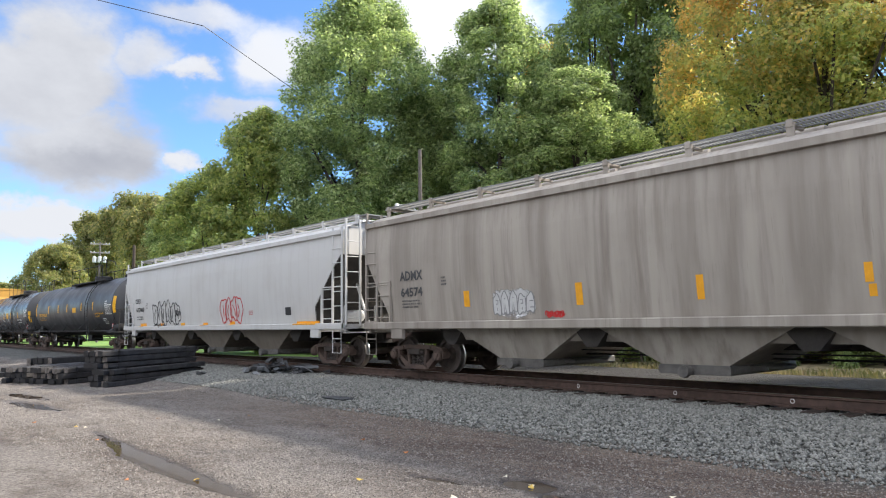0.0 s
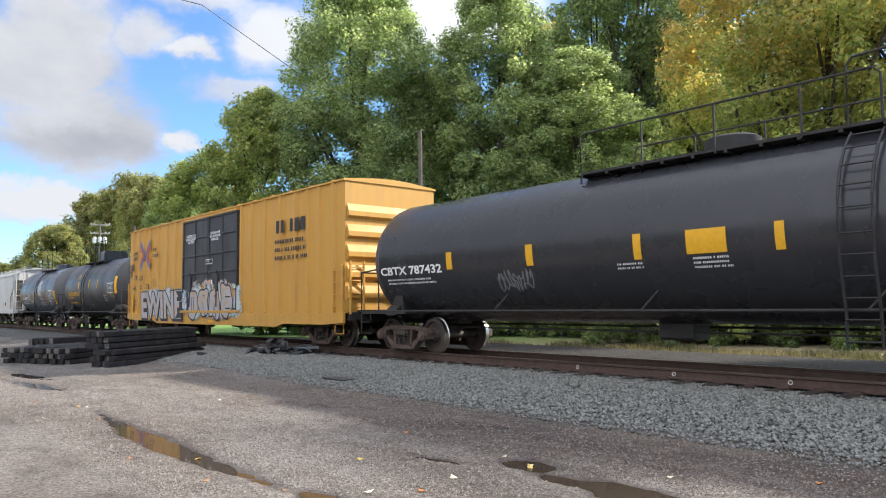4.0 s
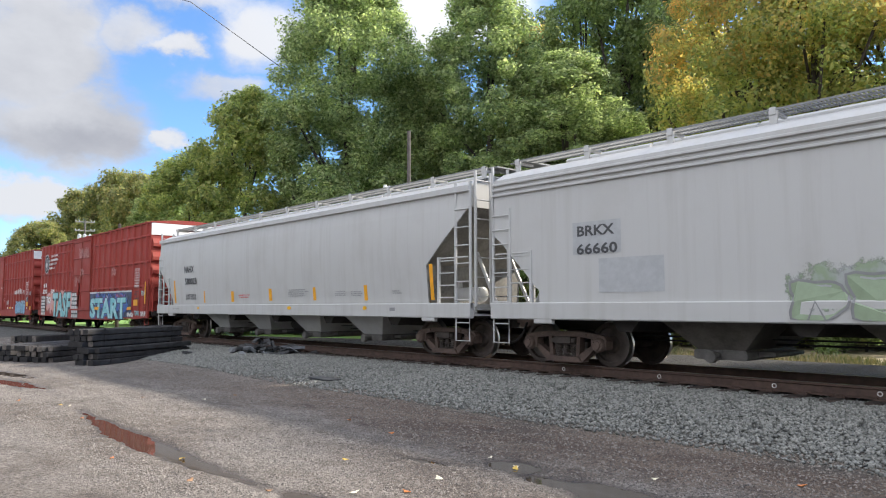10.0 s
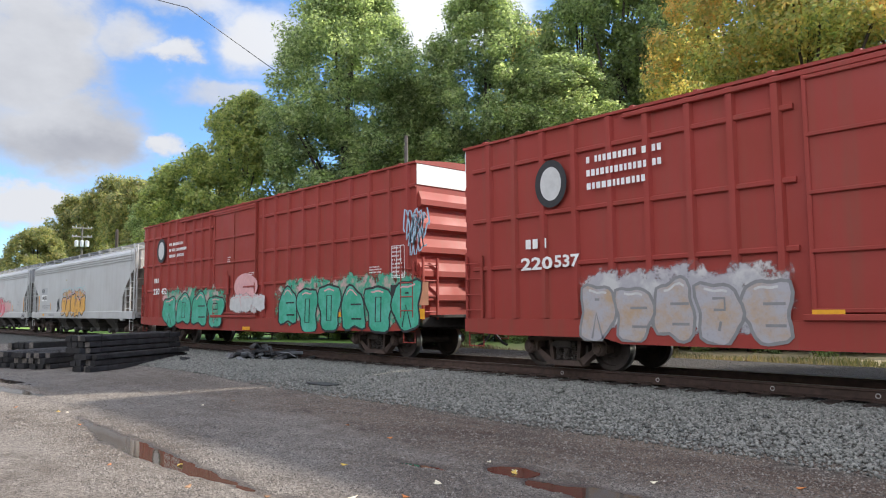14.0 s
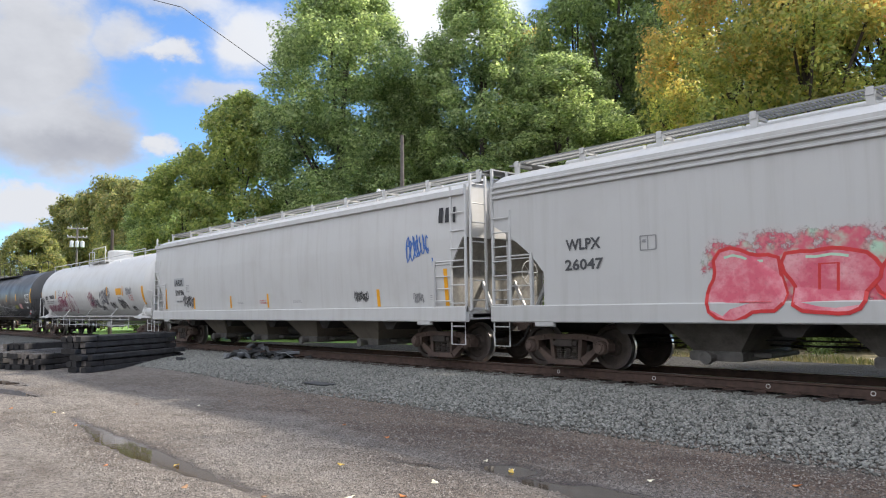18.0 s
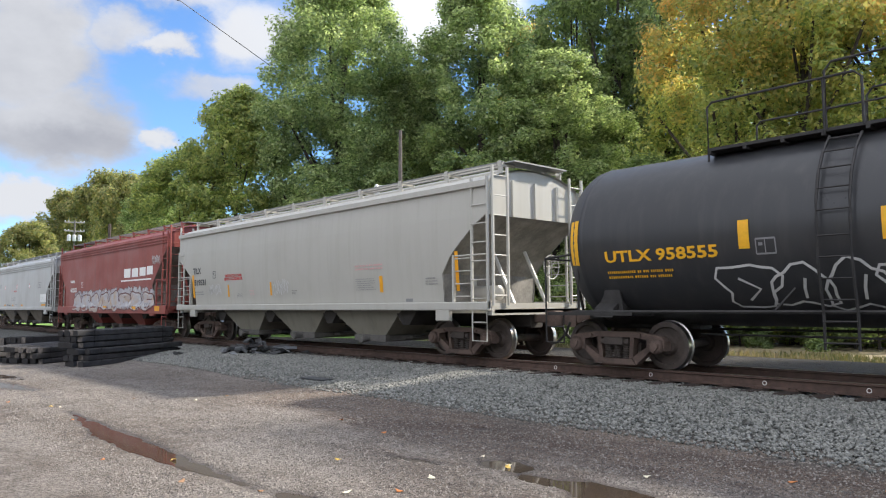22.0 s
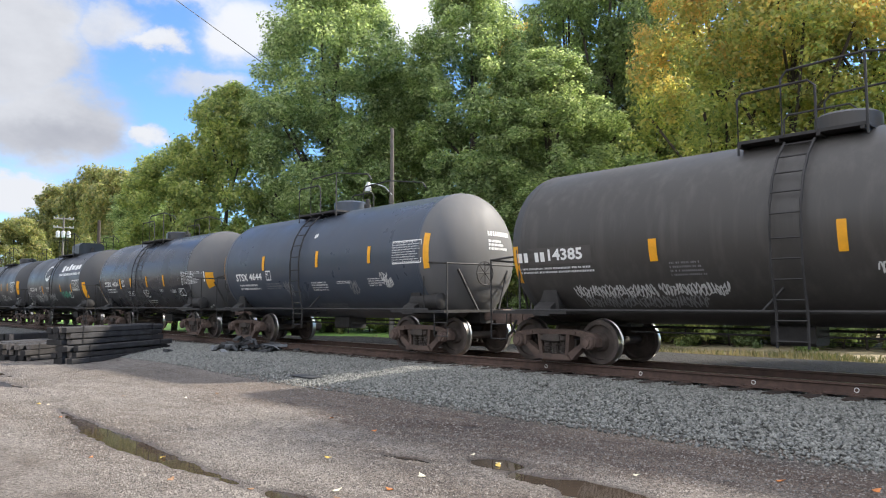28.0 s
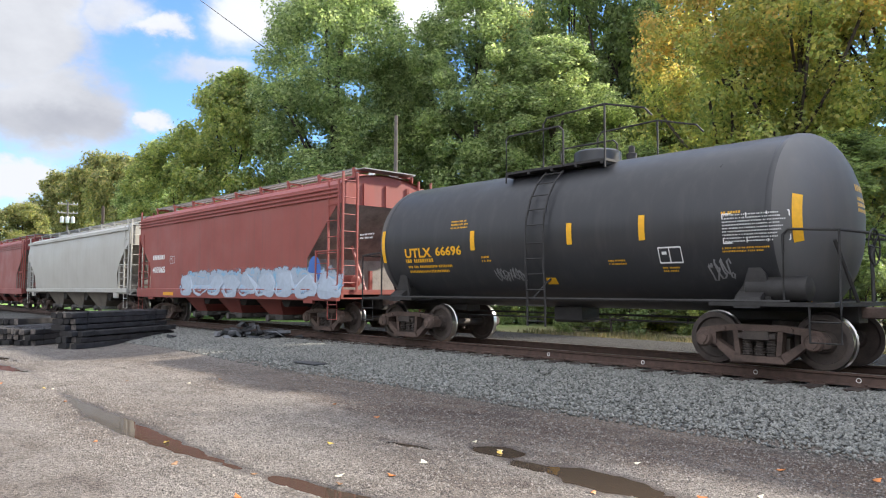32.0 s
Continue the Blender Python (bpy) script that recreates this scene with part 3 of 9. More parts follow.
            post = Shape().box(k * (E - 1.05) - 0.03, k * (E - 1.05) + 0.03, sgn * hw - 0.03, sgn * hw + 0.03, z_sill, 2.25)
            for i in range(4):
                z = z_sill + 0.2 + 0.27 * i
                post.tube([(k * (E - 1.05), sgn * hw, z), (k * (E - 0.5), sgn * hw, z)], 0.014, 5)
            post.tube([(k * (E - 1.05), sgn * hw, 2.22), (k * (E - 0.1), sgn * hw, 2.22)], 0.018, 5)
            part("side_grab", post, paint_mat, car)
            stirrup(car, paint_mat, min(x0, x0 - k * 0.46), sgn * hw, 0.42, z_sill)
            jp = Shape().box(k * (ts / 2 + 0.05) - 0.22, k * (ts / 2 + 0.05) + 0.22, sgn * hw - 0.05, sgn * hw + 0.04, z_sill - 0.33, z_sill - 0.06, 0.02)
            part("jacking_pad", jp, paint_mat, car)
        part("end_walkway", Shape().box(min(k * (E - 0.35), k * (E + 0.12)), max(k * (E - 0.35), k * (E + 0.12)), -0.9, 0.9, zw - 0.03, zw), GALV, car)
    brake_wheel(car, paint_mat, E + 0.02, 0.4, 2.0)
    vr = Shape().lathe([(0, 0.08), (0.05, 0.17), (0.8, 0.17), (0.85, 0.08)], "x", (E - 1.5, -0.55, z_sill + 0.28), 14)
    part("air_reservoir", vr, paint_mat, car, smooth=40)
    # bays and outlets
    span = 2 * (E - 3.0)
    bw = span / bays
    for i in range(bays):
        xc = -span / 2 + (i + 0.5) * bw
        t, o = bw / 2 - (0.02 if deep > 1 else 0.38), (0.60 if deep > 1 else 0.40)
        zb = 0.42
        h = Shape()
        h.add([(xc - t, -1.40, z_sill), (xc + t, -1.40, z_sill), (xc + t, 1.40, z_sill), (xc - t, 1.40, z_sill),
               (xc - o, -deep, zb), (xc + o, -deep, zb), (xc + o, deep, zb), (xc - o, deep, zb)],
              [(0, 1, 5, 4), (1, 2, 6, 5), (2, 3, 7, 6), (3, 0, 4, 7), (4, 5, 6, 7)])
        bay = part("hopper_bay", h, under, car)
        gate = Shape().box(xc - o - 0.06, xc + o + 0.06, -deep - 0.05, deep + 0.05, 0.27, 0.43, 0.03)
        gate.lathe([(-deep - 0.30, 0.03), (-deep - 0.30, 0.10), (-deep - 0.22, 0.11), (-deep - 0.20, 0.075), (deep + 0.20, 0.075), (deep + 0.22, 0.11), (deep + 0.30, 0.10), (deep + 0.30, 0.03)], "y", (xc - 0.05, 0, 0.33), 12)
        gate.box(xc + o, xc + o + 0.35, -0.55, 0.55, 0.33, 0.40, 0.02)
        part("outlet_gate", gate, GATEGREY, bay, "grey outlet gate")
    if deep > 1:
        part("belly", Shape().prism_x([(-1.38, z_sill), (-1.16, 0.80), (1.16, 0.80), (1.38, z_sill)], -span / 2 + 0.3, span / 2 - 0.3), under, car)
    part("centre_sill", Shape().box(-E + 0.1, E - 0.1, -0.2, 0.2, 0.66, 1.05, 0.03), UNDERDARK, car)
    # dark plates added between the bays to darken the see-through gaps
    for i in range(bays + 1):
        xc = -span / 2 + i * bw
        rg = Shape().prism([(xc - 0.42, z_sill - 0.08), (xc + 0.42, z_sill - 0.08), (xc + 0.12, 0.70), (xc - 0.12, 0.70)], -1.34, 1.34)
        part("dark_cross_plate", rg, UNDERDARK, car)
    brake_gear(car, ts / 2 - 1)
    return car


# ---- tank car ----
def bent(x, a, r, zc=2.30):
    """A point on the tank's camera side at angle a (radians up from level)."""
    return (x, -r * math.cos(a), zc + r * math.sin(a))


def tank(ts, mid, label, mat, R=1.53, over=1.87, platform=True, stripes=(), rails="short", dome=True, ext=1.13, zc=2.30, gear=None, ladder_x=None, bands=(), side_ladder=True, deck=None, rail_to=2.2, dome_at=0.4, box_dome=False, head=None, fence=False, ahead=0.0, rail_h=1.0):
    """Tank car; ahead: how far its fittings and markings sit forward of the bogies' middle."""
    car = new_car("tank_car", ts, mid, over, label, "tank car")
    car["skin"], car["shell_radius"], car["half_length"], car["ahead"] = "tank", R, ts / 2 + ext, ahead
    gear = gear or BLACKGEAR
    H = ts / 2 + ext
    hd = 0.72
    curve = [(-H, 0.02)] + [(-H + hd - hd * math.cos(a), R * math.sin(a)) for a in [i * math.pi / 2 / 10 for i in range(1, 11)]]
    part("tank_shell", Shape().lathe([(-H + hd, R), (-H / 2, R), (0, R), (H / 2, R), (H - hd, R)], "x", (0, 0, zc), 64), mat, car, smooth=50)
    for k in (-1, 1):
        part("tank_head", Shape().lathe([(-k * x, r) for x, r in curve], "x", (0, 0, zc), 64), head or mat, car, "dusty domed tank head", smooth=50)
    for x in bands or (-H + hd + 0.05, H - hd - 0.05):
        part("weld_band", Shape().lathe([(-0.05, R), (-0.04, R + 0.004), (0.04, R + 0.004), (0.05, R)], "x", (x, 0, zc), 64), mat, car, smooth=50)
    zt = zc + R
    # top platform and fittings
    if platform:
        px = (ladder_x if ladder_x is not None else -0.3) + ahead
        d0, d1 = (deck[0] + ahead, deck[1] + ahead) if deck else (px - 1.3, px + 1.3)
        rail_to += ahead
        for sgn in (-1, 1):
            lo, hi = (0.45, 0.95) if sgn > 0 else (-0.95, -0.45)
            part("walkway", Shape().box(d0, d1, lo, hi, zt - 0.12, zt - 0.07), gear, car)
        for q in range(int((d1 - d0) / 0.6) + 1):
            part("deck_bearer", Shape().box(d0 + 0.6 * q, d0 + 0.6 * q + 0.06, -0.95, 0.95, zt - 0.17, zt - 0.122), gear, car)
        for sgn in (-1, 1):
            r = Shape()
            y = sgn * 0.95
            e0, e1 = d0 + 0.02, min(d1 - 0.3, px + 0.25)
            r.tube([(e0, y, zt - 0.3), (e0, y, zt + 0.62 * rail_h), (e0 + 0.08, y, zt + 0.7 * rail_h), (e1 - 0.1, y, zt + 0.7 * rail_h), (e1, y, zt + 0.6 * rail_h), (e1, y, zt - 0.1)], 0.020, 6)
            q0 = px - 0.25 if not deck else max(d0 + 0.5, px - 0.25)
            r.tube([(q0, y, zt - 0.1), (q0, y, zt + 0.80 * rail_h), (q0 + 0.1, y, zt + 0.92 * rail_h), (d1, y, zt + 0.95 * rail_h), (rail_to - 0.15, y, zt + 0.72 * rail_h), (rail_to, y, zt + 0.55 * rail_h)], 0.020, 6)
            r.tube([(d1, y, zt - 0.25), (d1, y, zt + 0.95 * rail_h)], 0.020, 6)
            if d1 - d0 > 3:
                for q in range(1, 4):
                    xq = d0 + (d1 - d0) * q / 4
                    r.tube([(xq, y, zt - 0.15), (xq, y, zt + 0.68)], 0.018, 6)
            part("platform_rail", r, gear, car)
        ld = Shape()
        for q in (-0.22, 0.22):
            pts = [bent(px + q, a, R + 0.10, zc) for a in (0.95, 0.7, 0.45, 0.2, 0.0)] + [(px + q, -R - 0.10, zc - 0.6), (px + q, -1.50, 1.0), (px + q, -1.50, 0.50)]
            ld.tube(pts, 0.022, 5)
        for a in (0.9, 0.7, 0.5, 0.3, 0.1):
            ld.tube([bent(px - 0.22, a, R + 0.10, zc), bent(px + 0.22, a, R + 0.10, zc)], 0.014, 5)
        for z in (2.1, 1.8, 1.5, 1.2, 0.9, 0.6):
            y = -R - 0.10 if z > 1.6 else -1.53
            ld.tube([(px - 0.22, y, z), (px + 0.22, y, z)], 0.014, 5)
        if side_ladder:
            part("ladder", ld, gear, car)
        if dome:
            big = 1.25 if fence else 1.0
            d = Shape().lathe([(-0.1, 0.48 * big), (0.24 * big * big, 0.48 * big), (0.28 * big * big, 0.42 * big), (0.31 * big * big, 0.05)], "z", (px + dome_at, 0, zt), 24)
            if box_dome:
                d = Shape().prism_x([(-0.62, zt - 0.15), (-0.62, zt + 0.38), (-0.45, zt + 0.52), (0.45, zt + 0.52), (0.62, zt + 0.38), (0.62, zt - 0.15)], px + dome_at - 0.55, px + dome_at + 0.60)
            part("valve_housing", d, mat if rails != "long" else gear, car, smooth=40)
        v = Shape().lathe([(0, 0.10), (0.16, 0.10), (0.18, 0.06), (0.3, 0.06), (0.32, 0.02)], "z", (max(px, d0) + 1.2, 0, zt - 0.03), 12)
        part("relief_valve", v, gear, car, smooth=40)
        v = Shape().lathe([(0, 0.14), (0.1, 0.14), (0.12, 0.02)], "z", (min(px, d1) - 0.8, 0.1, zt - 0.03), 12)
        part("manway_cover", v, gear, car, smooth=40)
    if fence:
        for sgn in (-1, 1):
            f = Shape().tube([(-H + 0.6, sgn * 0.9, zc + R * 0.88 + 0.2), (H - 0.6, sgn * 0.9, zc + R * 0.88 + 0.2)], 0.022, 6)
            for q in range(11):
                xq = -H + 0.8 + q * (2 * H - 1.6) / 10
                f.tube([(xq, sgn * 0.9, zc + R * 0.80), (xq, sgn * 0.9, zc + R * 0.88 + 0.2)], 0.016, 5)
            part("top_handrail", f, gear, car)
            f = Shape()
            for z in (0.62, 0.88):
                f.tube([(-ts / 2 + 1.3, sgn * 1.42, z), (ts / 2 - 1.3, sgn * 1.42, z)], 0.014, 6)
            for q in range(12):
                xq = -ts / 2 + 1.3 + q * (ts - 2.6) / 11
                f.tube([(xq, sgn * 1.42, 0.5), (xq, sgn * 1.42, 1.03)], 0.014, 5)
            part("side_fence", f, gear, car)
    # running line along the tank, stays, bolster webs, stub sills
    for sgn in (-1, 1):
        r = Shape().tube([(-H + 0.5, sgn * 1.42, 1.03), (H - 0.5, sgn * 1.42, 1.03)], 0.03, 6)
        k = max(2, int(ts / 3))
        for i in range(1, k):
            x = -ts / 2 + i * ts / k
            r.tube([(x, sgn * 1.42, 1.03), (x + 0.25, sgn * R * 0.80, zc - R * 0.60)], 0.022, 5)
        part("side_rail", r, gear, car)
    for k in (-1, 1):
        c = k * ts / 2
        b = Shape().prism_x([(-1.45, 0.93), (1.45, 0.93), (1.40, 1.10), (1.05, 1.30), (-1.05, 1.30), (-1.40, 1.10)], c - 0.2, c + 0.2)
        part("bolster", b, gear, car)
        for sgn in (-1, 1):
            wb = Shape()
            wb.prism([(c - 0.30, 1.02), (c + 0.30, 1.02), (c + 0.22, 1.45), (c + 0.10, 1.62), (c - 0.02, 1.62), (c - 0.12, 1.30)], sgn * 1.22 - 0.03, sgn * 1.22 + 0.03)
            part("bolster_web", wb, gear, car)
        ss = Shape().box(min(c - k * 1.2, c + k * (over - 0.7)), max(c - k * 1.2, c + k * (over - 0.7)), -0.22, 0.22, 0.70, 1.02, 0.03)
        ss.box(min(c - k * 0.6, c + k * 1.25), max(c - k * 0.6, c + k * 1.25), -1.45, 1.45, 0.96, 1.02)
        part("stub_sill", ss, gear, car)
        g = Shape()
        xe, xi = c + k * 1.32, c + k * 0.55
        for sgn in (-1, 1):
            y = sgn * 1.42
            g.tube([(xi, y, 1.0), (xi, y, 2.02), (xi + k * 0.08, y, 2.1), (xe, y, 2.05), (xe + k * 0.1, y * 0.5, 2.05)], 0.022, 6)
            g.tube([(xe, y, 2.05), (xe, y, 0.95)], 0.018, 6)
        g.tube([(xe + k * 0.1, -0.71, 2.05), (xe + k * 0.1, 0.71, 2.05)], 0.022, 6)
        part("end_railing", g, gear, car)
        for y in (-0.35, 0.35):
            part("head_brace", Shape().tube([(xe - k * 0.1, y, 1.0), (xe - k * 0.25, y * 2.4, 1.95)], 0.03, 6), gear, car)
        for sgn in (-1, 1):
            stirrup(car, gear, xe - (0.42 if k > 0 else 0), sgn * 1.42, 0.45, 1.0)
    if ts < 20:
        brake_wheel(car, gear, ts / 2 + 1.45, -0.35, 1.85)
        rsv = Shape().lathe([(0, 0.08), (0.06, 0.19), (0.95, 0.19), (1.0, 0.08)], "x", (ts / 2 - 0.15, -1.1, 1.22), 16)
        part("air_reservoir", rsv, gear, car, smooth=40)
    un = Shape().box(-0.35, 0.35, -0.3, 0.3, zc - R - 0.30, zc - R + 0.05, 0.05)
    un.tube([(-ts / 2 + 1, 0.3, 0.7), (ts / 2 - 1, 0.3, 0.7)], 0.025)
    un.tube([(-ts / 2 + 1.2, -0.2, 0.62), (ts / 2 - 1.2, -0.2, 0.62)], 0.02)
    part("bottom_outlet", un, gear, car)
    for x, a0, a1 in stripes:
        wrap(car, mat, x - 0.055, x + 0.055, a0, a1, YELLOW, R, zc, "yellow_stripe")
    return car


def wrap(car, mat, x0, x1, a0, a1, ink, R=1.53, zc=2.30, name="panel", lift=0.006):
    """A strip that follows the shell, from angle a0 to a1."""
    s = Shape()
    s.sheet([[bent(x0, a, R + lift, zc), bent(x1, a, R + lift, zc)] for a in [a0 + (a1 - a0) * i / 6 for i in range(7)]])
    return part(name, s, ink, car)


# ---- boxcar ----
def post_shape(x, y, sgn, z0, z1):
    """A pressed hat-section side post."""
    s = Shape()
    ring = [(x - 0.085, y), (x - 0.05, y + sgn * 0.075), (x + 0.05, y + sgn * 0.075), (x + 0.085, y)]
    s.add([(a, b, z) for z in (z0, z1) for a, b in ring], [(0, 1, 5, 4), (1, 2, 6, 5), (2, 3, 7, 6), (4, 5, 6, 7), (3, 2, 1, 0)])
    return s


def boxcar(ts, mid, label, mat, door_mat, roof_mat, top=4.62, posts=(), rows=(), doors=(-1.5, 1.5), over=2.9, body_over=2.2, white_band=True, split=None):
    car = new_car("boxcar", ts, mid, over, label, "boxcar")
    car["skin"], car["door_from"], car["door_to"] = "box", doors[0], doors[1]
    E, hw = ts / 2 + body_over, 1.58
    zb = 0.98
    s = Shape().box(-E, E, -hw, hw, zb, top, 0.0)
    part("body", s, mat, car)
    rf = Shape()
    rf.prism_x([(-hw - 0.06, top), (-hw - 0.06, top + 0.05), (-0.6, top + 0.15), (0, top + 0.17), (0.6, top + 0.15), (hw + 0.06, top + 0.05), (hw + 0.06, top)], -E - 0.03, E + 0.03)
    for i in range(15):
        x = -E + 0.6 + i * (2 * E - 1.2) / 14
        rf.prism_x([(-hw - 0.05, top + 0.05), (-hw - 0.05, top + 0.08), (0, top + 0.21), (hw + 0.05, top + 0.08), (hw + 0.05, top + 0.05), (0, top + 0.17)], x - 0.04, x + 0.04)
    part("roof", rf, roof_mat, car)
    for sgn in (-1, 1):
        y = sgn * hw
        lo, hi = min(y, y + sgn * 0.075), max(y, y + sgn * 0.075)
        for x in posts:
            if not doors[0] - 0.1 < x < doors[1] + 0.1:
                part("side_post", post_shape(x, y, sgn, zb + 0.02, top - 0.02), mat, car)
        for z, x0, x1 in rows:
            part("side_rib", Shape().box(x0, x1, min(y, y + sgn * 0.055), max(y, y + sgn * 0.055), z - 0.045, z + 0.045, 0.015), mat, car)
        sill = Shape().prism([(-E, 0.98), (-E, 0.72), (-E + 1.1, 0.66), (-ts / 2 + 1.3, 0.66), (-ts / 2 + 1.7, 0.56), (ts / 2 - 1.7, 0.56), (ts / 2 - 1.3, 0.66), (E - 1.1, 0.66), (E, 0.72), (E, 0.98)], lo, hi)
        part("side_sill", sill, mat, car)
        # doors
        parts = split or (doors,)
        for d0, d1 in parts:
            d = Shape().box(d0, d1, min(y, y + sgn * 0.07), max(y, y + sgn * 0.07), zb + 0.10, top - 0.12)
            dr = part("door", d, door_mat, car)
            fr = Shape()
            n = 5 if split else 4
            for i in range(n + 1):
                z = zb + 0.14 + i * (top - zb - 0.30) / n
                fr.box(d0 + 0.05, d1 - 0.05, min(y + sgn * 0.07, y + sgn * 0.11), max(y + sgn * 0.07, y + sgn * 0.11), z - 0.03, z + 0.03, 0.01)
            for x in (d0 + 0.04, (d0 + d1) / 2, d1 - 0.04):
                fr.box(x - 0.035, x + 0.035, min(y + sgn * 0.07, y + sgn * 0.10), max(y + sgn * 0.07, y + sgn * 0.10), zb + 0.10, top - 0.12, 0.01)
            part("door_frame", fr, door_mat, dr)
            lk = Shape().tube([((d0 + d1) / 2 - 0.35, y + sgn * 0.14, 1.2), ((d0 + d1) / 2 - 0.35, y + sgn * 0.14, 2.5), ], 0.02)
            lk.box((d0 + d1) / 2 - 0.42, (d0 + d1) / 2 - 0.22, min(y + sgn * 0.10, y + sgn * 0.17), max(y + sgn * 0.10, y + sgn * 0.17), 1.75, 2.35, 0.02)
            part("door_latch", lk, door_mat, dr)
        part("lower_track", Shape().box(doors[0] - 0.1, doors[1] + 0.1, min(y, y + sgn * 0.13), max(y, y + sgn * 0.13), zb + 0.0, zb + 0.09, 0.01), mat, car)
        tr = Shape().box(doors[0] - 3.0 if not split else doors[0], doors[1], min(y, y + sgn * 0.10), max(y, y + sgn * 0.10), top - 0.12, top - 0.04, 0.01)
        part("door_track", tr, mat, car)
    for k in (-1, 1):
        x = k * E
        for i in range(5):
            z0 = zb + 0.35 + i * 0.56
            c = Shape()
            q = [(0, z0), (k * 0.09, z0 + 0.07), (k * 0.09, z0 + 0.20), (0, z0 + 0.40)]
            c.prism([(x + a, z) for a, z in q], -hw + 0.06, hw - 0.06)
            part("end_corrugation", c, mat, car)
        if white_band:
            part("end_band", Shape().box(min(x, x + k * 0.02), max(x, x + k * 0.02), -hw, hw, top - 0.50, top - 0.01), WHITE, car, "white upper end panel")
        pf = Shape().box(min(x, x + k * 0.5), max(x, x + k * 0.5), -1.2, 1.2, 1.0, 1.06)
        pf.box(min(x, x + k * 0.1), max(x, x + k * 0.1), -1.5, 1.5, 0.78, 1.0)
        part("end_platform", pf, BLACKGEAR, car)
        for sgn in (-1, 1):
            ladder(car, mat, x - (0.50 if k > 0 else -0.06), sgn * (hw + 0.06), 1.0, 2.3, 0.44, "x", 4)
            ladder(car, mat, x + k * 0.10, sgn * 1.48 - (0.44 if sgn > 0 else 0), 0.95, 2.4, 0.44, "y", 4)
            stirrup(car, mat, x - (0.50 if k > 0 else -0.06), sgn * hw, 0.42, 0.9)
    brake_wheel(car, mat, E + 0.22, 0.55, 2.1)
    bg = Shape().box(E + 0.02, E + 0.25, 0.35, 0.75, 1.6, 2.2, 0.03)
    part("brake_housing", bg, mat, car)
    part("centre_sill", Shape().box(-E - 0.3, E + 0.3, -0.22, 0.22, 0.70, 1.0, 0.03), BLACKGEAR, car)
    fl = Shape()
    for i in range(9):
        xx = -E + 1.2 + i * (2 * E - 2.4) / 8
        fl.box(xx - 0.06, xx + 0.06, -1.4, 1.4, 0.80, 0.98)
    part("floor_beam", fl, BLACKGEAR, car)
    brake_gear(car, ts / 2 - 1)
    return car

# ---- ground ----
def bed_edge(x):
    """Where the bed behind the track, darkened for the train's shade, ends; it is wider before the camera."""
    return 15.0 + 3.5 * max(0.0, min(1.0, (x + 34) / 9))


def ground_height(x, y):
    """Parking ground near the camera, ballast shoulder, track bed, verge."""
    z = 0.018 * noise.noise(Vector((x * 0.35, y * 0.35, 0))) + 0.008 * noise.noise(Vector((x * 1.7, y * 1.7, 3)))
    z += 0.011 * noise.noise(Vector((x * 3.6, y * 5.0, 9))) + 0.007 * noise.noise(Vector((x * 8.0, y * 9.0, 5)))
    for px, py, a, b, w, d in HOLLOWS:
        c, s = math.cos(w), math.sin(w)
        u, v = ((x - px) * c + (y - py) * s) / a, (-(x - px) * s + (y - py) * c) / b
        q = u * u + v * v
        if q < 6:
            z -= d * math.exp(-q * 1.2)
    toe = 7.9 + 0.25 * noise.noise(Vector((x * 0.5, 0, 7))) - (1.1 * max(0, min(1, (-13 - x) / 4)))
    bed = bed_edge(x)
    if y > toe:
        z = z * max(0, 1 - (y - toe)) + 0.20 * min(1, (y - toe) / 2.2) * (1 if y < bed else max(-1.2, 1 - (y - bed) * 0.5))
    return z


# centre x, y, half axes, turn, depth of the puddle hollows
HOLLOWS = [(-5.75, 4.93, 0.42, 0.08, 0.15, 0.046), (-4.96, 5.42, 0.32, 0.20, 0.1, 0.076), (-4.36, 5.19, 0.28, 0.12, -0.05, 0.060), (-3.62, 5.24, 0.56, 0.24, -0.12, 0.072),
           (-17.4, 3.50, 1.5, 0.22, 0.12, 0.042), (-14.6, 3.60, 0.9, 0.16, 0.0, 0.020), (-11.7, 3.32, 0.8, 0.13, -0.08, 0.026), (-10.4, 3.20, 0.8, 0.17, -0.08, 0.036), (-9.2, 3.13, 0.8, 0.19, -0.03, 0.042),
           (-8.1, 3.12, 0.7, 0.20, 0.0, 0.050), (-7.1, 3.13, 0.6, 0.17, 0.05, 0.040), (-6.3, 3.16, 0.4, 0.09, 0.05, 0.026), (-5.2, 3.28, 0.6, 0.12, 0.08, 0.050), (-4.3, 3.36, 0.6, 0.15, 0.08, 0.050), (-19.8, 3.9, 1.2, 0.22, 0.1, 0.034)]


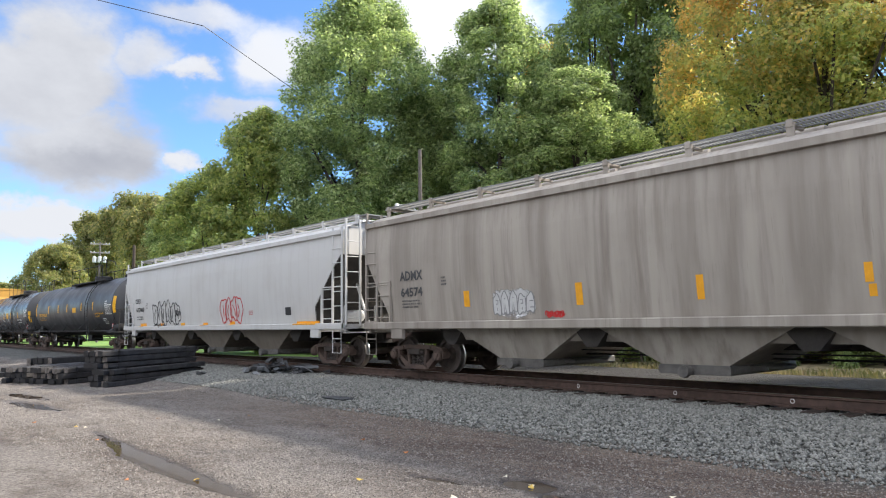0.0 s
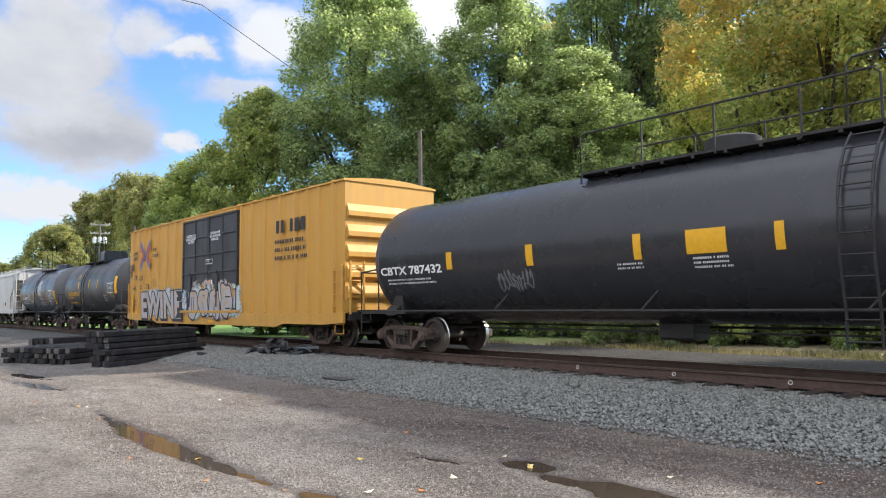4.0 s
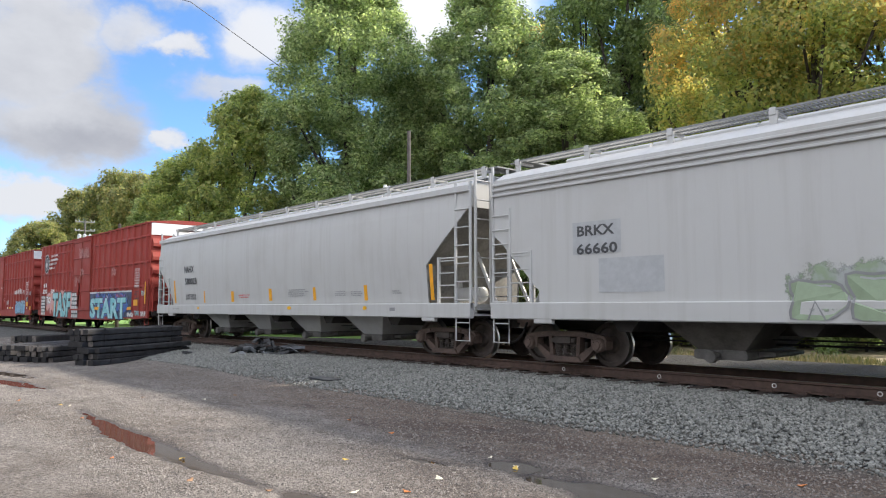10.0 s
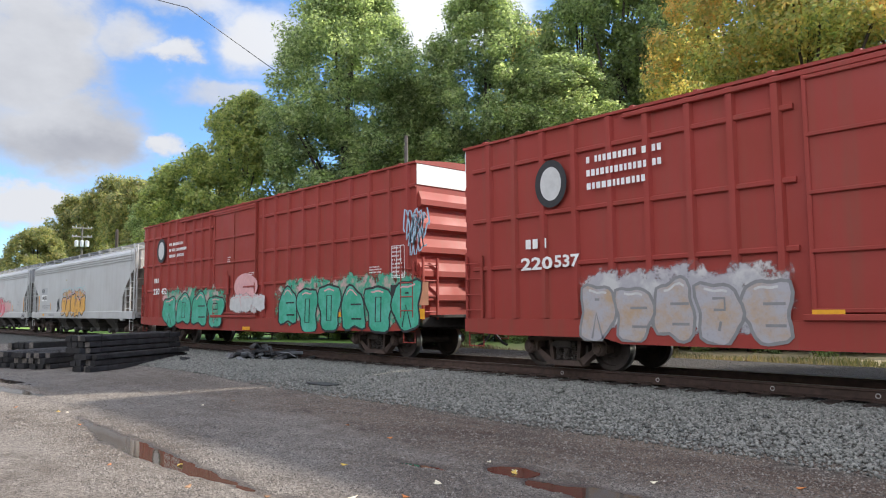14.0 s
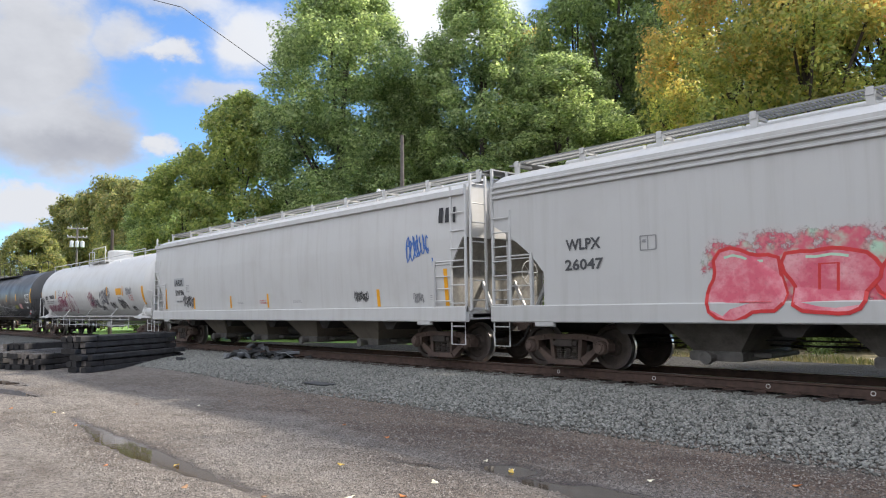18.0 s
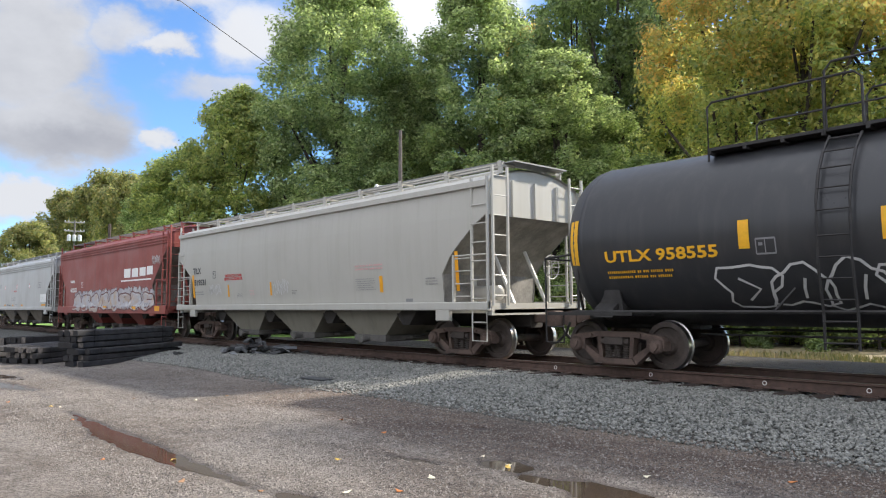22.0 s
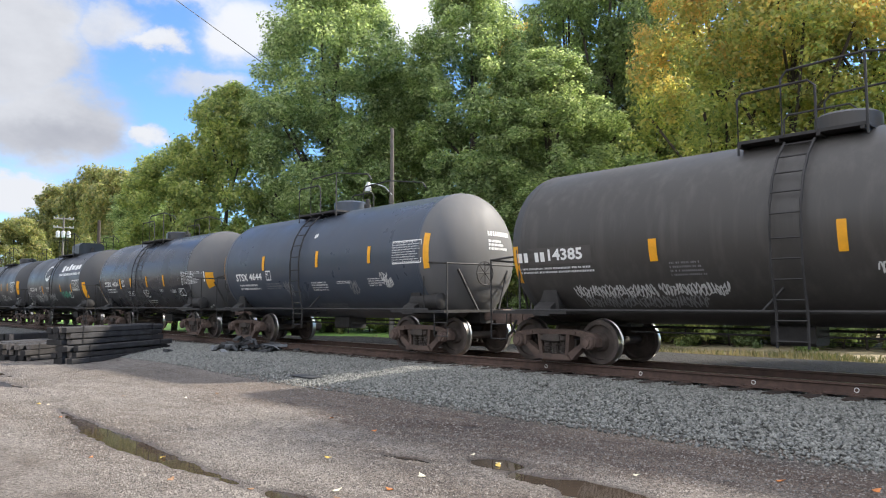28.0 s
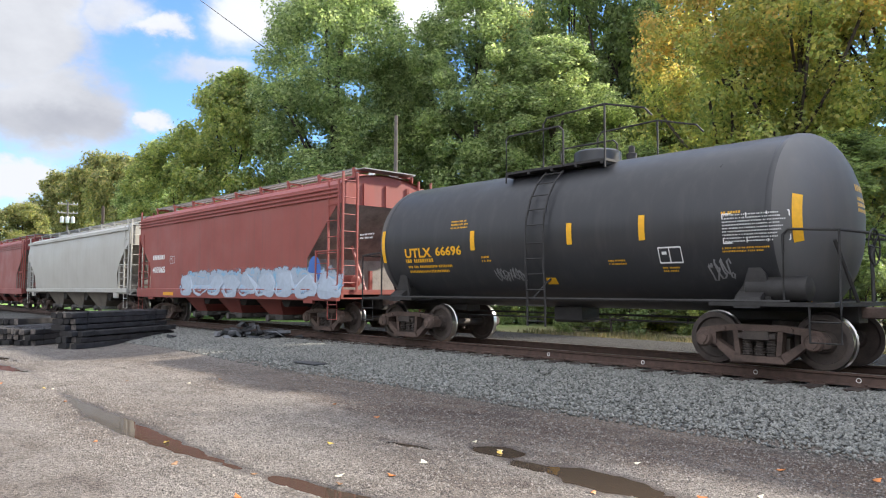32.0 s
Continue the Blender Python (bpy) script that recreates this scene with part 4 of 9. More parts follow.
def ground_material():
    """Crushed stone of mixed tone in brown dirt, wet in the hollows, browner along the ballast."""
    m, nt, b = shader("gravel_ground")
    v = coords(nt)
    vor = node(nt, "ShaderNodeTexVoronoi", Scale=42.0)
    nt.links.new(v, vor.inputs["Vector"])
    vor2 = node(nt, "ShaderNodeTexVoronoi", Scale=105.0)
    nt.links.new(v, vor2.inputs["Vector"])
    big = noise_fac(nt, coords(nt, (0.45, 1.0, 1.0)), 0.55, 6, 0.65)
    mid = noise_fac(nt, coords(nt, (0.6, 1.0, 1.0)), 2.2, 6, 0.65)
    stone = ramp(nt, vor.outputs["Color"], 0.15, 0.85, (0.060, 0.052, 0.045), (0.405, 0.362, 0.318))
    fine = ramp(nt, vor2.outputs["Color"], 0.15, 0.85, (0.070, 0.060, 0.052), (0.39, 0.348, 0.305))
    c = mixc(nt, 0.5, stone, fine)
    c = mixc(nt, ramp(nt, big, 0.44, 0.60, (0, 0, 0), (0.85, 0.85, 0.85)), c, mixc(nt, 1.0, c, (0.55, 0.49, 0.45), "MULTIPLY"))
    c = mixc(nt, ramp(nt, mid, 0.50, 0.68, (0, 0, 0), (0.75, 0.75, 0.75)), c, mixc(nt, 1.0, c, (0.48, 0.43, 0.40), "MULTIPLY"))
    geo = nt.nodes.new("ShaderNodeNewGeometry")
    sep = nt.nodes.new("ShaderNodeSeparateXYZ")
    nt.links.new(geo.outputs["Position"], sep.inputs[0])
    # a browner, darker strip before the ballast's toe
    wob = nt.nodes.new("ShaderNodeMath")
    wob.operation = "MULTIPLY_ADD"
    nt.links.new(big, wob.inputs[0])
    wob.inputs[1].default_value = 3.2
    nt.links.new(sep.outputs["Y"], wob.inputs[2])
    dirt = node(nt, "ShaderNodeMapRange", From_Min=6.9, From_Max=7.9)
    nt.links.new(wob.outputs[0], dirt.inputs["Value"])
    far = node(nt, "ShaderNodeMapRange", From_Min=-17.0, From_Max=-11.0)
    nt.links.new(sep.outputs["X"], far.inputs["Value"])
    both = nt.nodes.new("ShaderNodeMath")
    both.operation = "MULTIPLY"
    nt.links.new(dirt.outputs[0], both.inputs[0])
    nt.links.new(far.outputs[0], both.inputs[1])
    c = mixc(nt, both.outputs[0], c, mixc(nt, 1.0, c, (0.70, 0.585, 0.51), "MULTIPLY"))
    # stone dust under the ballast
    bed = node(nt, "ShaderNodeMapRange", From_Min=9.0, From_Max=9.7)
    nt.links.new(wob.outputs[0], bed.inputs["Value"])
    c = mixc(nt, bed.outputs[0], c, mixc(nt, 0.85, c, (0.085, 0.090, 0.084)))
    # near-black between and behind the rails paints in the train's shade
    train_shade = node(nt, "ShaderNodeMapRange", From_Min=11.0, From_Max=11.6)
    nt.links.new(sep.outputs["Y"], train_shade.inputs["Value"])
    c = mixc(nt, train_shade.outputs[0], c, mixc(nt, 0.93, c, (0.020, 0.017, 0.015)))
    # damp around the hollows: low ground is darker and smoother
    mr = node(nt, "ShaderNodeMapRange", From_Min=-0.022, From_Max=-0.004, To_Min=1.0, To_Max=0.0)
    nt.links.new(sep.outputs["Z"], mr.inputs["Value"])
    c = mixc(nt, mr.outputs[0], c, mixc(nt, 1.0, c, (0.36, 0.32, 0.29), "MULTIPLY"))
    nt.links.new(c, b.inputs["Base Color"])
    rr = node(nt, "ShaderNodeMapRange", From_Min=0.0, From_Max=1.0, To_Min=0.88, To_Max=0.38)
    nt.links.new(mr.outputs[0], rr.inputs["Value"])
    nt.links.new(rr.outputs[0], b.inputs["Roughness"])
    h = mixc(nt, 0.5, vor.outputs["Distance"], vor2.outputs["Distance"])
    bump(nt, b, h, 1.0, 0.04)
    return m


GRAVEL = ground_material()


def grass_material():
    m, nt, b = shader("grass_ground")
    v = coords(nt)
    c = ramp(nt, noise_fac(nt, v, 0.5, 4), 0.35, 0.65, (0.09, 0.20, 0.03), (0.20, 0.33, 0.06))
    c = mixc(nt, 0.5, c, ramp(nt, noise_fac(nt, v, 14, 4), 0.3, 0.7, (0.06, 0.14, 0.02), (0.21, 0.32, 0.07)))
    dry = ramp(nt, noise_fac(nt, v, 3, 5), 0.3, 0.7, (0.13, 0.11, 0.06), (0.30, 0.24, 0.14))
    sep = nt.nodes.new("ShaderNodeSeparateXYZ")
    nt.links.new(v, sep.inputs[0])
    mr = node(nt, "ShaderNodeMapRange", From_Min=-30.0, From_Max=-20.0)
    nt.links.new(sep.outputs["X"], mr.inputs["Value"])
    c = mixc(nt, mr.outputs[0], c, dry)
    nt.links.new(c, b.inputs["Base Color"])
    b.inputs["Roughness"].default_value = 0.9
    return m


GRASS = grass_material()


def ground_sheet():
    me_s = Shape()
    xs = [-2500, -900, -300, -150, -90, -60, -45, -36, -30] + [-27 + 0.16 * i for i in range(75)] + [-15 + 0.07 * i for i in range(258)] + [3.5, 6, 10, 20, 40, 90, 250, 900, 2500]
    ys = [-2500, -900, -300, -100, -40, -15, -6, -2, 0, 1] + [1.5 + 0.13 * i for i in range(9)] + [2.67 + 0.055 * i for i in range(60)] + [5.97 + 0.12 * i for i in range(24)] + [8.9 + 0.3 * i for i in range(30)] + [18.5, 20, 23, 27, 33, 42, 60, 90, 150, 300, 900, 2500]
    rows = [[(x, y, ground_height(x, y) if -60 < x < 45 and 0.5 < y < 19 else (0 if y < 8 else 0.20 if y < 15.5 else -0.24)) for x in xs] for y in ys]
    me_s.sheet(rows)
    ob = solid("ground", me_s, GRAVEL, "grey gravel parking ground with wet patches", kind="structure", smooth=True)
    ob.data.materials.append(GRASS)
    for p in ob.data.polygons:
        if p.center.y > bed_edge(p.center.x) + (2.0 - 0.6 * (bed_edge(p.center.x) - 15.0)):
            p.material_index = 1
    return ob


ground_sheet()


def water_material():
    m, nt, b = shader("puddle_water")
    b.inputs["Base Color"].default_value = (0.055, 0.041, 0.030, 1)
    b.inputs["Roughness"].default_value = 0.04
    b.inputs["IOR"].default_value = 1.33
    bump(nt, b, noise_fac(nt, coords(nt), 4.0, 4), 0.04, 0.01)
    return m


WATER = water_material()


def puddle(line, half):
    """A level sheet of water along a line of hollows; the ground shapes its edge."""
    s = Shape()
    top = [(x, y - half, -0.021) for x, y in line] + [(x, y + half, -0.021) for x, y in line[::-1]]
    n = len(top)
    s.add(top + [(x, y, -0.07) for x, y, z in top], [tuple(range(n))] + [(i, i + n, (i + 1) % n + n, (i + 1) % n) for i in range(n)])
    solid("puddle", s, WATER, "shallow muddy rain puddle in the gravel", "puddle", "puddles in the gravel")


puddle([(-21.0, 3.95), (-17.0, 3.55), (-14.0, 3.50), (-12.9, 3.40)], 0.5)
puddle([(-12.8, 3.35), (-8.0, 3.14), (-6.05, 3.16)], 0.34)
puddle([(-6.0, 3.2), (-5.2, 3.28), (-3.4, 3.42)], 0.32)
puddle([(-6.4, 4.85), (-5.75, 4.93), (-5.32, 5.0)], 0.22)
puddle([(-5.3, 5.43), (-4.68, 5.38)], 0.32)
puddle([(-4.66, 5.25), (-3.6, 5.27), (-2.8, 5.2)], 0.34)

# ---- track ----
RAILSIDE = plain("rail_rust", (0.085, 0.052, 0.040), 0.8, 0.0, 0.4, 8, 0.2)
TIEWOOD = plain("tie_wood", (0.050, 0.036, 0.029), 0.85, 0.0, 0.5, 7, 0.4)
X0, X1 = -420.0, 120.0
for sgn in (-1, 1):
    y = TY + sgn * 0.755
    s = Shape().prism_x([(y - 0.075, RT - 0.178), (y + 0.075, RT - 0.178), (y + 0.072, RT - 0.165), (y + 0.012, RT - 0.145), (y + 0.009, RT - 0.05), (y + 0.036, RT - 0.035), (y + 0.036, RT - 0.004), (y + 0.028, RT - 0.0015), (y - 0.028, RT - 0.0015), (y - 0.036, RT - 0.004), (y - 0.036, RT - 0.035), (y - 0.009, RT - 0.05), (y - 0.012, RT - 0.145), (y - 0.072, RT - 0.165)], X0, X1)
    r = solid("rail", s, RAILSIDE, "rusty steel rail with a bright worn head", "rail", "rails of the track")
    part("rail_head", Shape().box(X0, X1, y - 0.024, y + 0.024, RT - 0.003, RT + 0.0005), TREAD, r, "polished running surface")
tie = Shape().box(-0.115, 0.115, -1.3, 1.3, 0.06, 0.24, 0.015)
tie_me = made("tie", tie, TIEWOOD)
plate_s = Shape()
for sgn in (-1, 1):
    plate_s.box(-0.10, 0.10, sgn * 0.755 - 0.18, sgn * 0.755 + 0.18, 0.24, 0.252)
    for q in (-1, 1):
        plate_s.box(-0.07, -0.05, sgn * 0.755 + q * 0.095 - 0.01, sgn * 0.755 + q * 0.095 + 0.01, 0.25, 0.275)
        plate_s.box(0.05, 0.07, sgn * 0.755 + q * 0.095 - 0.01, sgn * 0.755 + q * 0.095 + 0.01, 0.25, 0.275)
plate_me = made("tie_plate", plate_s, RAILSIDE)
track = thing("track_bed", (0, TY, 0), "dark creosoted wooden ties under the rails", "", kind="structure")
far_ties = Shape()
for i in range(330):
    x = 14 - 0.53 * i
    if x > -62:
        t = part("tie", tie_me, None, track, at=(x, random.uniform(-0.04, 0.04), random.uniform(-0.008, 0.004)))
        t.rotation_euler = (0, 0, random.uniform(-0.02, 0.02))
        part("tie_plate", plate_me, None, t)
    else:
        far_ties.box(x - 0.115, x + 0.115, -1.3, 1.3, 0.06, 0.24)
ft = part("far_ties", far_ties, TIEWOOD, track)
ft["kind"] = "stuff"


def ballast():
    """Loose crushed stone on the shoulder and between the ties."""
    rng = np.random.default_rng(4)
    base = np.array([(1, 0, 0), (-1, 0, 0), (0, 1, 0), (0, -1, 0), (0, 0, 1), (0, 0, -1)], float)
    tri = np.array([(0, 2, 4), (2, 1, 4), (1, 3, 4), (3, 0, 4), (2, 0, 5), (1, 2, 5), (3, 1, 5), (0, 3, 5)])
    n = 105000
    u = rng.random(n)
    x = 3.0 - 38.0 * u ** 1.25
    y = 7.55 + 3.75 * rng.random(n) ** 0.9
    y = np.where(rng.random(n) < 0.03, 11.3 + 3.6 * rng.random(n), y)
    keep = [k for k in range(n) if not (y[k] < 7.9 - (1.1 if x[k] < -15 else 0) and rng.random() < 0.65)]
    x, y = x[keep], y[keep]
    n = len(x)
    z = np.array([ground_height(a, b) for a, b in zip(x, y)]) + 0.012
    r = rng.uniform(0.016, 0.036, n)
    q = base[None] * rng.uniform(0.65, 1.25, (n, 6, 1)) + rng.normal(0, 0.16, (n, 6, 3))
    a = rng.uniform(0, 2 * np.pi, n)
    t = rng.uniform(-0.9, 0.9, n)
    ca, sa, ct, st = np.cos(a), np.sin(a), np.cos(t), np.sin(t)
    qx, qy, qz = q[..., 0], q[..., 1], q[..., 2] * 0.75
    qy, qz = qy * ct[:, None] - qz * st[:, None], qy * st[:, None] + qz * ct[:, None]
    qx, qy = qx * ca[:, None] - qy * sa[:, None], qx * sa[:, None] + qy * ca[:, None]
    v = np.stack([qx, qy, qz], -1) * r[:, None, None] + np.stack([x, y, z], -1)[:, None]
    f = (tri[None] + 6 * np.arange(n)[:, None, None]).reshape(-1, 3)
    me = bpy.data.meshes.new("ballast")
    me.vertices.add(n * 6)
    me.vertices.foreach_set("co", v.ravel())
    me.loops.add(len(f) * 3)
    me.loops.foreach_set("vertex_index", f.ravel())
    me.polygons.add(len(f))
    me.polygons.foreach_set("loop_start", np.arange(len(f)) * 3)
    me.update()
    m, nt, b = shader("ballast_stone")
    geo = nt.nodes.new("ShaderNodeNewGeometry")
    c = ramp(nt, geo.outputs["Random Per Island"], 0.0, 1.0, (0.040, 0.041, 0.037), (0.325, 0.322, 0.290))
    c = mixc(nt, 0.4, c, ramp(nt, noise_fac(nt, coords(nt), 30, 3), 0.3, 0.7, (0.08, 0.082, 0.075), (0.28, 0.282, 0.258)))
    nt.links.new(c, b.inputs["Base Color"])
    b.inputs["Roughness"].default_value = 0.85
    me.materials.append(m)
    tagged(new("ballast", me), "loose grey crushed stone along the track", kind="stuff")


ballast()


def scatter(name, n, x0, x1, y0, y1, r0, r1, cols, seed, label):
    """Loose small stones on the ground, joined."""
    rng = np.random.default_rng(seed)
    base = np.array([(1, 0, 0), (-0.5, 0.87, 0), (-0.5, -0.87, 0), (0, 0, 0.8)], float)
    tri = np.array([(0, 1, 3), (1, 2, 3), (2, 0, 3)])
    x, y = x1 - (x1 - x0) * rng.random(n) ** 1.5, rng.uniform(y0, y1, n)
    z = np.array([ground_height(a, b) for a, b in zip(x, y)])
    ok = z > -0.012
    x, y, z = x[ok], y[ok], z[ok]
    n = len(x)
    q = base[None] * rng.uniform(0.6, 1.3, (n, 4, 1)) + rng.normal(0, 0.12, (n, 4, 3))
    a = rng.uniform(0, 6.3, n)
    qx = q[..., 0] * np.cos(a)[:, None] - q[..., 1] * np.sin(a)[:, None]
    qy = q[..., 0] * np.sin(a)[:, None] + q[..., 1] * np.cos(a)[:, None]
    v = np.stack([qx, qy, q[..., 2]], -1) * rng.uniform(r0, r1, n)[:, None, None] + np.stack([x, y, z - 0.002], -1)[:, None]
    f = (tri[None] + 4 * np.arange(n)[:, None, None]).reshape(-1, 3)
    me = bpy.data.meshes.new(name)
    me.vertices.add(n * 4)
    me.vertices.foreach_set("co", v.ravel())
    me.loops.add(len(f) * 3)
    me.loops.foreach_set("vertex_index", f.ravel())
    me.polygons.add(len(f))
    me.polygons.foreach_set("loop_start", np.arange(len(f)) * 3)
    me.update()
    m, nt, b = shader(name + "_stone")
    geo = nt.nodes.new("ShaderNodeNewGeometry")
    nt.links.new(ramp(nt, geo.outputs["Random Per Island"], 0.0, 1.0, *cols), b.inputs["Base Color"])
    b.inputs["Roughness"].default_value = 0.85
    me.materials.append(m)
    tagged(new(name, me), label, kind="stuff")


scatter("pebbles", 120000, -22, 1.5, 2.2, 8.0, 0.006, 0.017, ((0.05, 0.044, 0.038), (0.30, 0.268, 0.235)), 8, "small loose grey and pale pebbles on the parking ground")


def weeds(name, n, x0, x1, y0, y1, h0, h1, mat, seed, label):
    """Thin upright blades, joined."""
    rng = np.random.default_rng(seed)
    x, y = rng.uniform(x0, x1, n), rng.uniform(y0, y1, n)
    z = np.array([ground_height(a, b) if b < 18.5 else max(-0.24, ground_height(a, 18.5) - (ground_height(a, 18.5) + 0.24) * (b - 18.5) / 1.5) for a, b in zip(x, y)]) - 0.02
    h = rng.uniform(h0, h1, n) * (0.6 + 0.5 * np.sin(x * 0.9) * np.sin(y * 1.3 + x * 0.2))
    a = rng.uniform(0, 6.3, n)
    w = rng.uniform(0.008, 0.022, n)
    lean = rng.normal(0, 0.22, (n, 2)) * h[:, None]
    c, s = np.cos(a) * w, np.sin(a) * w
    v = np.stack([np.stack([x - c, y - s, z], -1), np.stack([x + c, y + s, z], -1), np.stack([x + lean[:, 0] * 0.4 + c * 0.8, y + lean[:, 1] * 0.4 + s * 0.8, z + h * 0.6], -1), np.stack([x + lean[:, 0], y + lean[:, 1], z + h], -1)], 1)
    f = (np.array([(0, 1, 2), (0, 2, 3)])[None] + 4 * np.arange(n)[:, None, None]).reshape(-1, 3)
    me = bpy.data.meshes.new(name)
    me.vertices.add(n * 4)
    me.vertices.foreach_set("co", v.ravel())
    me.loops.add(len(f) * 3)
    me.loops.foreach_set("vertex_index", f.ravel())
    me.polygons.add(len(f))
    me.polygons.foreach_set("loop_start", np.arange(len(f)) * 3)
    me.materials.append(mat)
    me.update()
    tagged(new(name, me), label, kind="stuff")


DRYWEED = leafy("dry_weeds", [(0.17, 0.14, 0.085), (0.27, 0.22, 0.145), (0.11, 0.12, 0.058), (0.30, 0.235, 0.165)], 0.3)
GREENWEED = leafy("green_weeds", [(0.060, 0.075, 0.030), (0.105, 0.105, 0.045), (0.17, 0.14, 0.075)], 0.3)
weeds("dry_grass", 24000, -24, 8, 18.45, 21.5, 0.10, 0.32, DRYWEED, 21, "dry tan grass and weeds behind the track")
weeds("green_grass", 20000, -20, 10, 20.0, 26.0, 0.12, 0.38, GREENWEED, 22, "green weeds behind the track")

# ---- timber stacks ----
OLDTIE = plain("weathered_timber", (0.036, 0.035, 0.037), 0.85, 0.0, 0.7, 4, 0.7)
MIDTIE = plain("brown_timber", (0.030, 0.027, 0.027), 0.85, 0.0, 0.7, 4, 0.7)
DARKTIE = plain("dark_timber", (0.026, 0.024, 0.024), 0.85, 0.0, 0.5, 6, 0.5)
ENDGRAIN = plain("pale_end_grain", (0.15, 0.13, 0.115), 0.85, 0.0, 0.6, 9, 0.5)
STRAP = plain("steel_strap", (0.02, 0.02, 0.022), 0.5, 0.3, 0.2, 9, 0.0)


def bundle(x, y, z, turn, cols, rows, length, mat=None, wide=0.24, high=0.24, strapped=True):
    """Railway ties strapped into one bundle; x, y is its near corner, turn the way its ties run."""
    e = thing("tie_bundle", (x, y, z), "strapped bundle of weathered grey wooden railway ties", "timber bundle", "stacked tie bundles")
    e.rotation_euler = (0, 0, radians(turn))
    for i in range(cols):
        for j in range(rows):
            a = random.uniform(-0.12, 0.12)
            s = Shape().box(a, length + random.uniform(-0.08, 0.08), i * wide + random.uniform(0.002, 0.022), (i + 1) * wide - random.uniform(0.002, 0.022), j * high + 0.004, (j + 1) * high - random.uniform(0.004, 0.026), 0.016)
            t = part("timber", s, mat or random.choice((OLDTIE, OLDTIE, MIDTIE)), e)
            t.data.materials.append(DARKTIE)
            t.data.materials.append(ENDGRAIN)
            for pol in t.data.polygons:
                if abs(pol.normal.x) > 0.9:
                    pol.material_index = 1 if random.random() < 0.7 else 2
            t.rotation_euler = (random.uniform(-0.008, 0.008), random.uniform(-0.005, 0.005), random.uniform(-0.010, 0.010))
    if strapped:
        for q in (0.13, 0.87):
            o = 0.008
            ring = [(-o, -0.006), (cols * wide + o, -0.006), (cols * wide + o, rows * high + o), (-o, rows * high + o)]
            s = Shape()
            for k in range(4):
                (y0, z0), (y1, z1) = ring[k], ring[(k + 1) % 4]
                s.box(length * q - 0.02, length * q + 0.02, min(y0, y1) - 0.003, max(y0, y1) + 0.003, min(z0, z1) - 0.003, max(z0, z1) + 0.003)
            part("strap", s, STRAP, e, "dark steel strap")
    return e


bundle(-20.72, 6.10, 0.0, 121, 4, 3, 4.0, wide=0.1875, high=0.163)
bundle(-21.05, 6.02, 0.49, 121, 4, 3, 3.9, wide=0.1875, high=0.163)
bundle(-22.75, 5.45, 0.0, 124, 4, 3, 3.2, wide=0.18, high=0.16)
bundle(-23.55, 5.05, 0.0, 124, 3, 3, 3.0, wide=0.16, high=0.16)
bundle(-24.35, 4.75, 0.0, 126, 5, 3, 3.0, wide=0.19, high=0.16, strapped=False)
bundle(-31.2, 6.9, 0.0, 118, 5, 2, 3.4, DARKTIE)

SCRAP = plain("scrap_plastic", (0.040, 0.042, 0.045), 0.6, 0.0, 0.5, 8, 0.3)
PALESCRAP = plain("grey_scrap_steel", (0.17, 0.18, 0.19), 0.5, 0.3, 0.5, 9, 0.2)
pile = thing("scrap_pile", (-19.35, 10.45, 0.17), "dark heap of bent scrap plates and tie offcuts", "scrap pile")
for i in range(46):
    a, b = random.gauss(0, 0.75), random.gauss(0, 0.32)
    lx, ly, lz = random.uniform(0.18, 0.75), random.uniform(0.06, 0.26), random.uniform(0.02, 0.09)
    k = random.uniform(-0.10, 0.10)
    s = Shape().prism([(-lx / 2, 0), (0, k), (lx / 2, 0), (lx / 2, lz), (0, k + lz), (-lx / 2, lz)], -ly / 2, ly / 2)
    t = part("offcut", s, (SCRAP, SCRAP, OLDTIE, PALESCRAP, SCRAP)[i % 5], pile, at=(a * 0.82, b + a * 0.55, max(0.02, 0.46 - 0.34 * abs(a) - 0.4 * abs(b)) * random.uniform(0.15, 1.0)))
    t.rotation_euler = (random.uniform(-0.35, 0.35), random.uniform(-0.35, 0.35), random.uniform(0, 3.1))
mat_p = thing("rubber_mat", (-13.0, 8.35, 0.055), "flat dark rubber crossing mat on the ballast", "mat")
part("sheet", Shape().box(-0.42, 0.42, -0.16, 0.16, 0, 0.03, 0.01), SCRAP, mat_p)

# ---- fallen leaves ----
FALLEN = [plain("fallen_leaf_" + n, c, 0.6, 0.0, 0.3, 30, 0.0) for n, c in (("yellow", (0.62, 0.42, 0.08)), ("orange", (0.58, 0.20, 0.05)), ("pale", (0.75, 0.68, 0.50)), ("brown", (0.28, 0.15, 0.07)))]
SPOTS = [(-4.88, 3.97, 1), (-5.38, 5.5, 2), (-3.69, 5.91, 2), (-8.04, 2.55, 1), (-12.9, 3.28, 0), (-12.7, 3.36, 2), (-4.95, 5.42, 2), (-4.9, 5.36, 0), (-7.6, 3.12, 0), (-6.3, 4.3, 0)]
SPOTS += [(random.uniform(-14, -1.5), random.uniform(2.6, 7.4), random.randrange(4)) for _ in range(20)]
